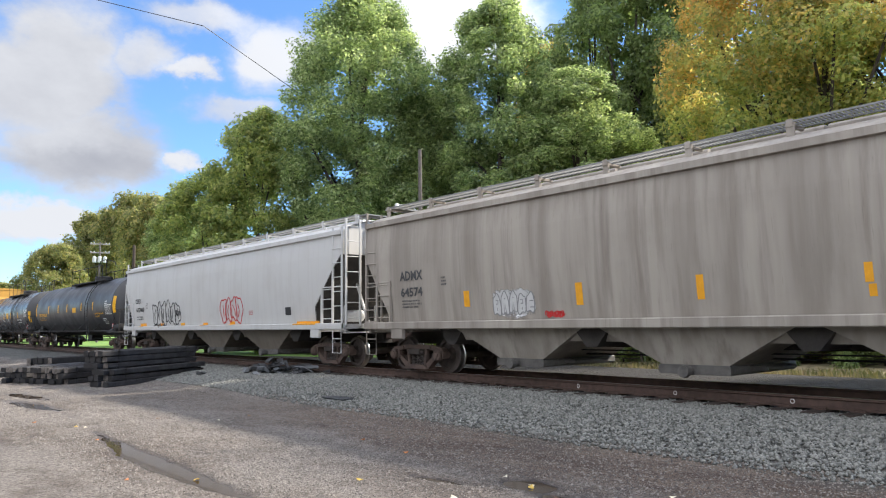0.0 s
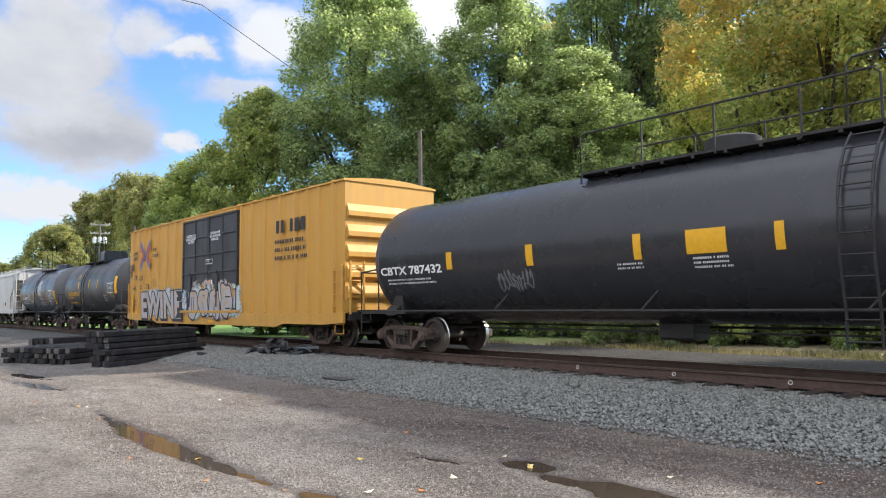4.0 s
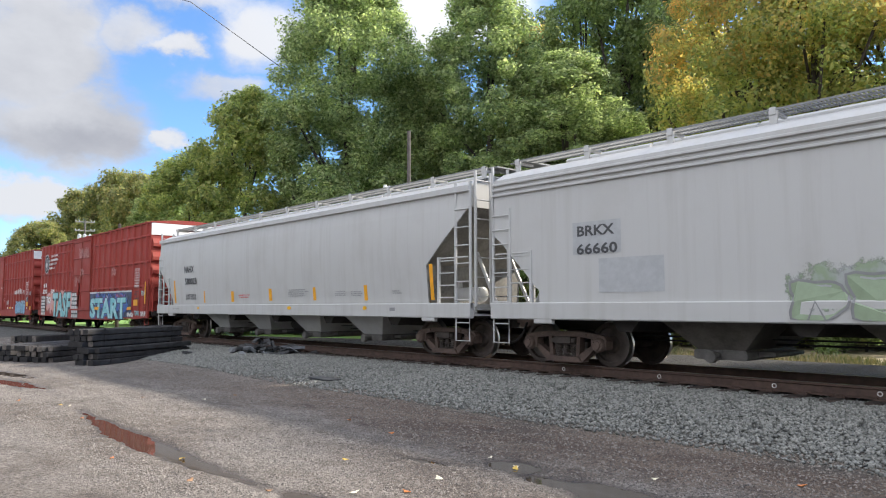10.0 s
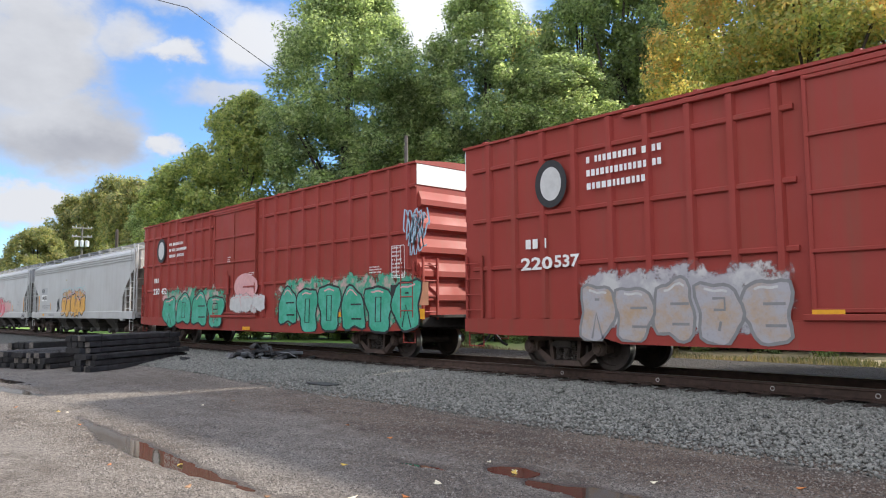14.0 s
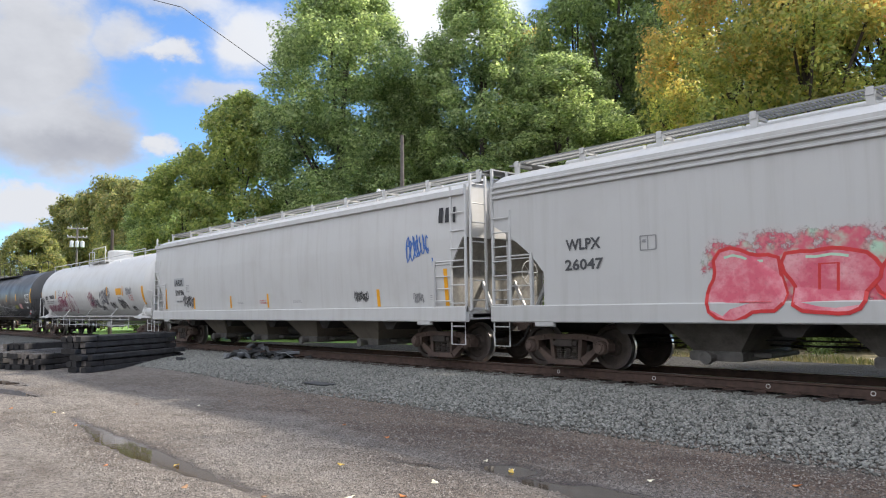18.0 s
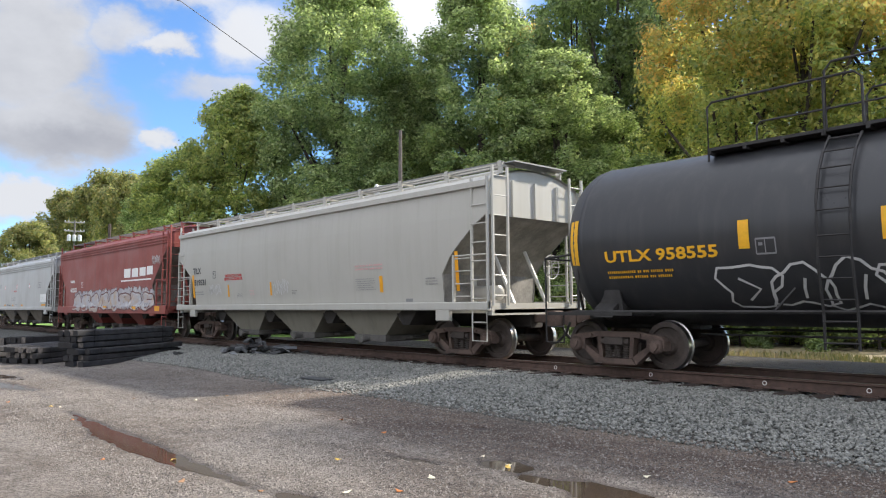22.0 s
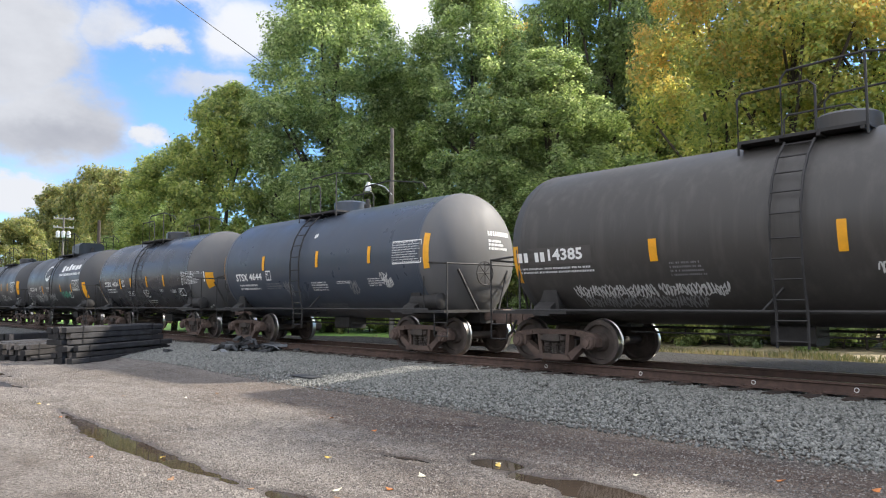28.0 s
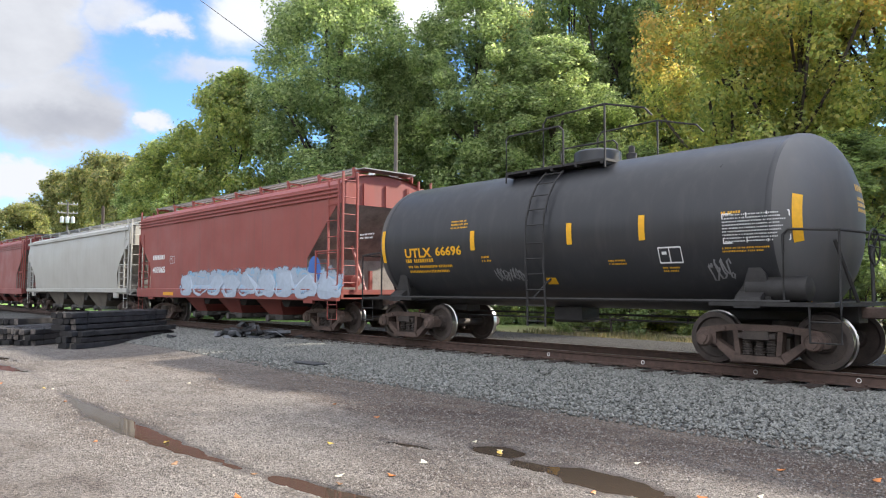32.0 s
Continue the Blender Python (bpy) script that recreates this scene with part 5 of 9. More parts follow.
for x, y, k in SPOTS:
    r = random.uniform(0.028, 0.05)
    pts = [(r * q * math.cos(w), r * q * 0.8 * math.sin(w), 0.008 * math.cos(2 * w)) for w, q in ((0, 1.2), (0.7, 0.7), (1.3, 1.0), (2.0, 0.7), (2.8, 0.9), (3.6, 0.9), (4.3, 0.7), (5.0, 1.0), (5.6, 0.7))]
    s = Shape().add(pts + [(a, b, c - 0.003) for a, b, c in pts] + [(0, 0, 0.006)], [(i, (i + 1) % 9, 18) for i in range(9)] + [(i, i + 9, (i + 1) % 9 + 9, (i + 1) % 9) for i in range(9)])
    lf = new("fallen_leaf", made("fallen_leaf", s, FALLEN[k]))
    lf.matrix_basis = pose(x, y, max(-0.018, ground_height(x, y)) + 0.012, random.uniform(-15, 15), random.uniform(-15, 15), random.uniform(0, 360))
    tagged(lf, "small fallen autumn leaf on the gravel", "leaf", "fallen leaves")

# ---- trees ----
BARK = plain("bark", (0.060, 0.048, 0.040), 0.9, 0.0, 0.4, 5, 0.6)
LEAF_GREEN = leafy("leaves_green", [(0.15, 0.212, 0.108), (0.262, 0.335, 0.172), (0.38, 0.45, 0.24), (0.53, 0.59, 0.37)], 0.66)
LEAF_DARK = leafy("leaves_dark", [(0.12, 0.17, 0.085), (0.22, 0.285, 0.135), (0.34, 0.41, 0.20)], 0.66)
LEAF_YELLOW = leafy("leaves_yellow_green", [(0.19, 0.25, 0.105), (0.30, 0.36, 0.15), (0.42, 0.46, 0.19), (0.52, 0.51, 0.23)], 0.66)
LEAF_FAR = leafy("leaves_olive", [(0.16, 0.19, 0.09), (0.25, 0.27, 0.125), (0.34, 0.34, 0.155), (0.44, 0.37, 0.185)], 0.64)
LEAF_AUTUMN = leafy("leaves_autumn", [(0.20, 0.27, 0.12), (0.32, 0.39, 0.16), (0.46, 0.49, 0.20), (0.58, 0.54, 0.22), (0.38, 0.45, 0.19)], 0.7,
                    [(0.35, 0.38, 0.16), (0.48, 0.42, 0.17), (0.66, 0.41, 0.16), (0.72, 0.36, 0.14), (0.43, 0.41, 0.17)], (8.0, 19.0))


def quads_mesh(name, centre, normal, size, mat, rng):
    """Small leaf sprays: one bent quad each, as two triangles folded along the rib."""
    n = len(centre)
    up = rng.normal(0, 1, (n, 3))
    a = np.cross(normal, up)
    a /= np.linalg.norm(a, axis=1, keepdims=True) + 1e-9
    b = np.cross(normal, a)
    s = size[:, None]
    v = np.stack([centre - b * s, centre + a * s * 0.62 + normal * s * 0.18, centre + b * s, centre - a * s * 0.62 + normal * s * 0.18], 1)
    f = (np.array([(0, 1, 2), (0, 2, 3)])[None] + 4 * np.arange(n)[:, None, None]).reshape(-1, 3)
    me = bpy.data.meshes.new(name)
    me.vertices.add(n * 4)
    me.vertices.foreach_set("co", v.ravel())
    me.loops.add(len(f) * 3)
    me.loops.foreach_set("vertex_index", f.ravel())
    me.polygons.add(len(f))
    me.polygons.foreach_set("loop_start", np.arange(len(f)) * 3)
    me.materials.append(mat)
    me.update()
    return me


def tree(height, spread, low, seed, leaf, leaves=16000, size=0.20, clumps=70, tip=0.55, limbs=26):
    """Trunk, limbs and a crown of many leaf sprays in uneven clumps; returns the meshes."""
    rng = np.random.default_rng(seed)
    cz, hz = low + (height - low) * 0.5, (height - low) * 0.5
    lobes = rng.uniform(0.86, 1.10, 9)
    cen = []
    while len(cen) < clumps:
        p = rng.uniform(-1, 1, 3)
        r = math.hypot(p[0], p[1])
        if r > 1 or (r < 0.5 and p[2] < 0.7 and rng.random() < 0.5):
            continue
        top = max(0, p[2])
        wid = (1 - top ** 2.2 * tip) * (1 - 0.12 * max(0, -p[2])) * math.sqrt(max(0.05, 1 - 0.75 * top ** 4))
        wid *= lobes[int((math.atan2(p[1], p[0]) + math.pi) / 2.1) * 3 + int((p[2] + 1) * 1.49)]
        cen.append((p[0] * spread * wid, p[1] * spread * wid, cz + p[2] * hz))
    cen = np.array(cen)
    rad = rng.uniform(0.10, 0.22, clumps) * min(spread, hz)
    k = rng.choice(clumps, leaves, p=rad ** 2 / (rad ** 2).sum())
    d = rng.normal(0, 1, (leaves, 3))
    d /= np.linalg.norm(d, axis=1, keepdims=True)
    rr = rad[k] * rng.uniform(0.35, 1.1, leaves) ** 0.7
    rr *= np.where(rng.random(leaves) < 0.07, rng.uniform(1.1, 1.5, leaves), 1.0)
    c = cen[k] + d * rr[:, None] 
    loose = rng.random(leaves) < 0.16
    mate = cen[rng.choice(clumps, leaves)]
    near = rng.random((leaves, 1)) * 0.10
    c = np.where(loose[:, None], cen[k] * (1 - near) + mate * near + rng.normal(0, 0.075 * spread, (leaves, 3)), c)
    nrm = d + rng.normal(0, 0.50, (leaves, 3)) + np.array([0, 0, 0.40])
    nrm /= np.linalg.norm(nrm, axis=1, keepdims=True)
    crown = quads_mesh("crown", c, nrm, rng.uniform(0.55, 1.35, leaves) * size, leaf, rng)
    tr = Shape()
    pts = [(0.18 * math.sin(z * 0.5 + seed), 0.18 * math.cos(z * 0.4 + seed), z) for z in np.linspace(-0.4, height * 0.85, 9)]
    r0 = height * 0.0145
    for i in range(8):
        n = 8
        ra, rb = r0 * (1 - 0.85 * i / 8), r0 * (1 - 0.85 * (i + 1) / 8)
        tr.add([(pts[i][0] + ra * math.cos(w), pts[i][1] + ra * math.sin(w), pts[i][2]) for w in [2 * math.pi * j / n for j in range(n)]] + [(pts[i + 1][0] + rb * math.cos(w), pts[i + 1][1] + rb * math.sin(w), pts[i + 1][2]) for w in [2 * math.pi * j / n for j in range(n)]],
               [(j, (j + 1) % n, n + (j + 1) % n, n + j) for j in range(n)])
    for q in cen[rng.choice(clumps, min(limbs, clumps), replace=False)]:
        z0 = max(low * 0.6, q[2] * 0.62)
        base = (0.18 * math.sin(z0 * 0.5 + seed), 0.18 * math.cos(z0 * 0.4 + seed), z0)
        mid = (base[0] * 0.45 + q[0] * 0.55, base[1] * 0.45 + q[1] * 0.55, base[2] * 0.55 + q[2] * 0.45)
        tr.tube([base, mid, tuple(q)], r0 * 0.24, 5)
    return made("trunk", tr, BARK, 40), crown


def plant(name, meshes, x, y, z, turn, scale, label, category="tree", group="trees behind the track"):
    e = thing(name, (x, y, z), label, category, group)
    e.rotation_euler = (0, 0, turn)
    e.scale = scale if isinstance(scale, tuple) else (scale,) * 3
    part("trunk", meshes[0], None, e)
    part("crown", meshes[1], None, e)
    return e


def at_az(deg, dist):
    return -math.sin(radians(deg)) * dist, math.cos(radians(deg)) * dist


GREEN_A = tree(24.0, 4.7, 1.5, 11, LEAF_GREEN, 150000, 0.098, 560, 0.55, 10)
GREEN_B = tree(23.0, 4.1, 1.2, 12, LEAF_GREEN, 125000, 0.098, 470, 0.55, 10)
DARK_A = tree(24.0, 4.6, 2.5, 13, LEAF_DARK, 45000, 0.14, 300)
YELL_A = tree(16.0, 3.7, 1.0, 14, LEAF_YELLOW, 60000, 0.118, 340, 0.55, 8)
YELL_B = tree(14.0, 4.6, 0.8, 19, LEAF_FAR, 46000, 0.15, 280, 0.5, 6)
AUT_A = tree(22.0, 5.4, 3.2, 15, LEAF_AUTUMN, 58000, 0.115, 260, 0.4, 22)
AUT_B = tree(20.0, 4.9, 2.6, 16, LEAF_AUTUMN, 52000, 0.115, 240, 0.4, 22)
BUSH = tree(3.6, 2.3, 0.1, 17, LEAF_DARK, 9000, 0.07, 44)
BUSH_B = tree(3.0, 2.2, 0.1, 18, LEAF_YELLOW, 8000, 0.07, 40)
TALL, DARKLAB = "tall full-crowned broadleaf tree with green leaves", "tall dark green woodland tree"
TURNING, AUTUMN = "broadleaf tree turning yellow-green in autumn", "autumn tree with orange and yellow leaves"
FOREST = [
    # azimuth, distance, meshes, scale, label
    (55.4, 47, GREEN_A, (1.16, 1.16, 1.0), TALL),
    (44.2, 46, GREEN_B, (1.16, 1.16, 1.0), TALL),
    (49.8, 50, GREEN_B, (0.85, 0.85, 0.72), TALL),
    (38.2, 44, GREEN_B, (1.15, 1.15, 0.74), TALL),
    (63.4, 50, YELL_A, (1.02, 1.02, 1.02), TURNING),
    (67.2, 53, YELL_A, (1.0, 1.0, 0.80), TURNING),
    (70.6, 80, YELL_B, (1.0, 1.0, 1.08), TURNING),
    (72.6, 120, YELL_B, (1.3, 1.3, 1.55), TURNING),
    (74.8, 128, YELL_B, (1.45, 1.45, 1.42), TURNING),
    (77.4, 115, YELL_B, (1.1, 1.1, 0.95), TURNING),
    (80.2, 150, YELL_B, (1.3, 1.3, 0.70), TURNING),
    (69.0, 74, GREEN_B, (1.0, 1.0, 0.62), TALL),
    (36.6, 54, DARK_A, (1.0, 1.0, 1.12), DARKLAB),
    (33.4, 52, DARK_A, (1.0, 1.0, 1.15), DARKLAB),
    (29.6, 52, DARK_A, (1.0, 1.0, 1.12), DARKLAB),
    (40.2, 58, AUT_B, (0.8, 0.8, 1.22), AUTUMN),
    (24.8, 41, AUT_A, (1.0, 1.0, 0.98), AUTUMN),
    (20.2, 39, AUT_B, (1.05, 1.05, 1.05), AUTUMN),
    (15.0, 41, AUT_A, (1.0, 1.0, 0.98), AUTUMN),
    (10.0, 45, AUT_B, (1.0, 1.0, 0.92), AUTUMN),
    (26.4, 54, DARK_A, (1.1, 1.1, 0.80), DARKLAB),
    (20.8, 54, DARK_A, (1.1, 1.1, 0.80), DARKLAB),
    (49.2, 66, DARK_A, (1.4, 1.4, 0.74), DARKLAB),
    (31.2, 37, DARK_A, (0.80, 0.80, 0.37), DARKLAB),
    (26.8, 36, DARK_A, (0.80, 0.80, 0.31), DARKLAB),
    (21.6, 35, DARK_A, (0.80, 0.80, 0.33), DARKLAB),
    (16.8, 36, DARK_A, (0.80, 0.80, 0.36), DARKLAB),
    # the wood goes on beside the track and shades its near end
    (-9.5, 36.5, AUT_B, (1.05, 1.05, 1.10), AUTUMN),
    (-19.5, 39, DARK_A, (1.1, 1.1, 0.94), DARKLAB),
    (-29.0, 42, AUT_A, (1.05, 1.05, 1.03), AUTUMN),
    (-38.0, 47, DARK_A, (1.1, 1.1, 0.95), DARKLAB),
]
# low unseen tree belt added behind the camera, closing the place and cutting skylight
for i in range(15):
    FOREST.append((100 + i * 11.5, 46 + 5 * math.sin(i * 2.3), (DARK_A, YELL_B)[i % 2], (1.35, 1.35, 0.36) if i % 2 == 0 else (1.4, 1.4, 0.62), DARKLAB if i % 2 == 0 else TURNING))
for i, (az, dist, ms, sc, lab) in enumerate(FOREST):
    x, y = at_az(az, dist)
    plant("tree", ms, x, y, -0.25, i * 1.7, sc, lab)
for i in range(34):
    az = 15 + i * 1.45
    dist = (33 if az < 36 else 39 + (az - 36) * 0.35) + random.uniform(-1, 2.5)
    x, y = at_az(az, dist)
    plant("bush", BUSH if i % 3 else BUSH_B, x, y, -0.25, i * 2.1, random.uniform(0.8, 1.25), "dense leafy bush at the wood's edge", "bush", "bushes at the wood's edge")

# ---- poles ----
POLEWOOD = plain("pole_wood", (0.12, 0.105, 0.093), 0.85, 0.0, 0.35, 5, 0.4)
GREYMETAL = plain("grey_metal", (0.55, 0.56, 0.56), 0.45, 0.3, 0.15, 8, 0.0)


ARMWOOD = plain("grey_arm_wood", (0.34, 0.31, 0.28), 0.8, 0.0, 0.3, 5, 0.2)


def utility_pole(az, dist, high):
    x, y = at_az(az, dist)
    e = thing("utility_pole", (x, y, -0.25), "wooden utility pole with crossarms and grey transformers", "utility pole")
    e.rotation_euler = (0, 0, radians(az))
    part("post", Shape().lathe([(0, 0.17), (high, 0.11)], "z", (0, 0, 0), 12), POLEWOOD, e, smooth=40)
    for z in (high - 0.25, high - 1.4):
        part("crossarm", Shape().box(-1.2, 1.2, -0.08, 0.08, z - 0.08, z + 0.08), ARMWOOD, e)
        for q in (-1.1, -0.7, 0.7, 1.1):
            part("insulator", Shape().lathe([(0, 0.03), (0.06, 0.06), (0.14, 0.05), (0.18, 0.02)], "z", (q, 0, z + 0.06), 8), GREYMETAL, e)
    for q in (-0.62, 0.0, 0.62):
        t = Shape().lathe([(0, 0.2), (0.05, 0.25), (0.75, 0.25), (0.82, 0.16), (0.9, 0.04)], "z", (q, -0.3, high - 2.75), 12)
        part("transformer", t, GREYMETAL, e, smooth=40)
    return e


utility_pole(74.65, 105, 13.2)


def lamp_pole(az, dist, high):
    x, y = at_az(az, dist)
    e = thing("street_lamp", (x, y, -0.25), "wooden pole with a grey arm and street lamp", "street lamp")
    e.rotation_euler = (0, 0, radians(az))
    part("post", Shape().lathe([(0, 0.14), (high, 0.085)], "z", (0, 0, 0), 12), POLEWOOD, e, smooth=40)
    zl = 1.85 + 0.1662 * dist
    part("arm", Shape().tube([(0, -0.1, zl - 0.55), (-0.35, -0.1, zl - 0.15), (-0.8, -0.1, zl), (-1.15, -0.1, zl)], 0.035), GREYMETAL, e)
    part("lamp_head", Shape().lathe([(-0.42, 0.05), (-0.40, 0.16), (-0.15, 0.17), (-0.02, 0.10), (0.08, 0.08), (0.1, 0.02)], "z", (-1.2, -0.1, zl), 14), GREYMETAL, e, smooth=40)


lamp_pole(50.75, 36, 10.7)
wa, wb = at_az(67.88, 40), at_az(60.5, 46)
wire = Shape().tube([(wa[0] - 12, wa[1] - 9, 23.0), (wa[0], wa[1], 1.59 + 0.4101 * 40), (wb[0], wb[1], 1.59 + 0.325 * 46)], 0.022, 5)
solid("overhead_wire", wire, BLACKINK, "black overhead utility wire", "wire")


# ---- far post and hill ----
px0, py0 = at_az(72.38, 60)
post = thing("bare_post", (px0, py0, -0.25), "dark weathered wooden post beside the lawn", "post")
part("shaft", Shape().lathe([(0, 0.14), (8.1, 0.11), (8.2, 0.05)], "z", (0, 0, 0), 10), plain("dark_post_wood", (0.07, 0.055, 0.045), 0.9, 0.0, 0.3, 5, 0.3), post)
HILL = plain("wooded_hill", (0.075, 0.095, 0.085), 1.0, 0.0, 0.35, 0.05, 0.0)
hs = Shape()
hs.sheet([[(-1500 + 30 * math.sin(i * 0.4), 60 + 46 * i, -1 + (0 if j == 0 else 62 + 12 * math.sin(i * 0.9) + 7 * math.sin(i * 2.3))) if j < 2 else (-1700, 60 + 46 * i, 80 + 10 * math.sin(i * 0.7)) for i in range(24)] for j in range(3)])
solid("backdrop_hill", hs, HILL, "low distant wooded hill on the horizon", kind="structure", smooth=True)

for x in (-7.05, -5.02, -3.53, -9.2, -1.66, -0.35):
    ring = Shape().tube([(0.032 * math.cos(w), 0, 0.032 * math.sin(w)) for w in (2 * math.pi * i / 14 for i in range(15))], 0.006, 5)
    ob = new("paint_ring", made("paint_ring", ring, WHITE))
    ob.matrix_basis = pose(x, TY - 0.755 - 0.016, RT - 0.10)
    tagged(ob, "small white ring mark on the rail's web", "rail mark", "ring marks on the rail")

# ---- the train ----
BEIGE_DIRTY = paint("dirty_beige", (0.37, 0.335, 0.290), 0.6, (0.12, 0.098, 0.080), 0.75, 0.5, 0.1, 0.75)
WHITEGREY = paint("white_grey", (0.53, 0.527, 0.515), 0.42, (0.30, 0.27, 0.235), 0.26, 0.42)
LIGHTGREY = paint("light_grey", (0.47, 0.47, 0.46), 0.42, (0.26, 0.235, 0.20), 0.28, 0.42)
CREAMGREY = paint("cream_grey", (0.43, 0.42, 0.38), 0.42, (0.28, 0.25, 0.20), 0.25, 0.25)
# bay colours: grime, darkened further for the shade under the cars
CREAM_UNDER = paint("shaded_cream_grime", (0.22, 0.205, 0.165), 0.6, (0.11, 0.095, 0.075), 0.5, 0.5)
TAN_UNDER = paint("shaded_tan_grime", (0.175, 0.15, 0.12), 0.65, (0.08, 0.068, 0.056), 0.6, 0.5)
TANKBLACK = paint("tank_black", (0.032, 0.033, 0.036), 0.34, (0.085, 0.080, 0.076), 0.35, 0.4)
TANKGLOSS = paint("tank_gloss_black", (0.032, 0.033, 0.038), 0.22, (0.06, 0.057, 0.055), 0.25, 0.3)
TANKBLUE = paint("tank_blue_black", (0.052, 0.064, 0.086), 0.30, (0.085, 0.082, 0.080), 0.3, 0.4)
TANKGREY = paint("tank_grey", (0.20, 0.215, 0.25), 0.42, (0.12, 0.11, 0.10), 0.4, 0.35)
TANKBROWN = paint("tank_brown_black", (0.050, 0.046, 0.042), 0.45, (0.11, 0.10, 0.09), 0.5, 0.5)
HEADDUST = paint("dusty_head", (0.105, 0.104, 0.104), 0.62, (0.13, 0.12, 0.115), 0.6, 0.6)
HEADDARK = paint("dusty_dark_head", (0.060, 0.060, 0.062), 0.58, (0.07, 0.068, 0.066), 0.6, 0.6)
TANKWHITE = paint("tank_white", (0.58, 0.575, 0.56), 0.38, (0.33, 0.28, 0.23), 0.25, 0.3)
CARRED = paint("boxcar_red", (0.29, 0.034, 0.024), 0.62, (0.20, 0.060, 0.035), 0.6, 0.6, 0.5)
HOPRED = paint("hopper_red", (0.27, 0.068, 0.054), 0.5, (0.13, 0.07, 0.06), 0.4, 0.4, 0.2)
BOXYELLOW = paint("boxcar_yellow", (0.56, 0.30, 0.055), 0.5, (0.30, 0.18, 0.08), 0.35, 0.35, 0.2)
DOORBLACK = paint("door_black", (0.034, 0.035, 0.039), 0.5, (0.10, 0.09, 0.085), 0.4, 0.4, 0.3)


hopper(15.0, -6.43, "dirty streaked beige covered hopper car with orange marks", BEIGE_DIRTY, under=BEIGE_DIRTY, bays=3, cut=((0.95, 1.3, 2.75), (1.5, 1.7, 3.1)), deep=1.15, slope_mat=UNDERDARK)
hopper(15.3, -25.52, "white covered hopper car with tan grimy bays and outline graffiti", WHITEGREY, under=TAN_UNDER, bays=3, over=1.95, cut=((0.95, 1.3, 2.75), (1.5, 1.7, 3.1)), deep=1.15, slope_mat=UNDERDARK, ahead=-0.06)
tank(15.1, -44.97, "long dull black tank car with yellow lettering", TANKBLACK, rails="long", ladder_x=3.8, deck=(-2.0, 4.7), rail_to=6.3, dome_at=-2.8, head=HEADDARK, ahead=0.17)
tank(14.5, -63.66, "long glossy black tank car with white lettering", TANKGLOSS, rails="long", ladder_x=3.29, deck=(-1.9, 3.8), rail_to=5.9, dome_at=-2.5, head=HEADDARK, ahead=0.30)
boxcar(13.7, -81.67, "yellow boxcar with black doors and silver graffiti", BOXYELLOW, DOORBLACK, BOXYELLOW, top=4.60, posts=[q * s for s in (-1, 1) for q in (8.35, 7.6, 6.95, 6.25, 5.3, 4.3, 3.35, 2.62)], rows=(), doors=(-2.4, 2.4), split=((-2.4, -0.02), (0.02, 2.4)), white_band=False, over=2.8, body_over=2.05)
tank(8.25, -97.72, "short black tank car with yellow lettering", TANKBLACK, over=1.87, ladder_x=-0.77, deck=(-2.8, 0.8), rail_to=2.4, dome_at=-0.35, box_dome=True, head=HEADDARK, ahead=0.22)
tank(8.6, -109.76, "short blue-black tank car with white tags", TANKBLUE, ladder_x=0.22, deck=(-1.4, 1.4), rail_to=2.1, head=HEADDUST, ahead=0.27)
hopper(12.96, -123.91, "light grey covered hopper car with angled open ends", LIGHTGREY, curved=False, bays=4, over=1.9)
hopper(15.5, -142.18, "grey covered hopper car with ribbed top and buffed patches", LIGHTGREY, curved=False, ribs=True, bays=4, over=1.9)
hopper(14.9, -160.84, "glossy light grey covered hopper car with yellow stripes", LIGHTGREY, curved=True, bays=4, over=1.75, under=LIGHTGREY, ahead=0.20)
CPROWS = [(z, a, b) for z in (4.10, 3.02, 2.02) for a, b in ((-8.75, -2.1), (1.2, 8.75))]
CPPOSTS = [-8.28, -7.59, -6.84, -6.08, -5.29, -4.54, -3.76, -3.05, -2.35, 1.45, 2.20, 2.97, 3.77, 4.54, 5.31, 6.1, 6.94, 7.75, 8.45]
boxcar(12.7, -179.65, "red boxcar with big turquoise graffiti", CARRED, CARRED, CARRED, posts=CPPOSTS, rows=CPROWS, doors=(-1.96, 1.05), over=3.2, body_over=2.5)
boxcar(13.6, -199.47, "red boxcar with white and blue tags", CARRED, CARRED, CARRED, posts=CPPOSTS, rows=CPROWS, doors=(-1.96, 1.05), over=2.95)
boxcar(13.0, -218.89, "red boxcar with green graffiti", CARRED, CARRED, CARRED, posts=CPPOSTS, rows=CPROWS, doors=(-1.96, 1.05), over=3.1, body_over=2.25)
hopper(14.2, -237.14, "light grey covered hopper car with orange and teal graffiti", LIGHTGREY, curved=False, ribs=True, bays=4, over=1.9, oval=True, ahead=0.10)
hopper(14.36, -255.38, "light grey covered hopper car with pink and red graffiti", LIGHTGREY, curved=False, ribs=True, bays=4, over=1.85, oval=True, ahead=0.25)
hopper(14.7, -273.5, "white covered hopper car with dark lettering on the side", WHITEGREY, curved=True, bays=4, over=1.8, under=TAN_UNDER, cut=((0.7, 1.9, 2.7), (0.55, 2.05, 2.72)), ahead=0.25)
tank(14.5, -291.6, "long white tank car covered in dark tags", TANKWHITE, rails="long", gear=TANKWHITE, ladder_x=-0.9, deck=(-1.45, 1.03), rail_to=1.2, dome_at=1.25, fence=True, side_ladder=False, rail_h=0.6, ext=1.33, ahead=0.10)
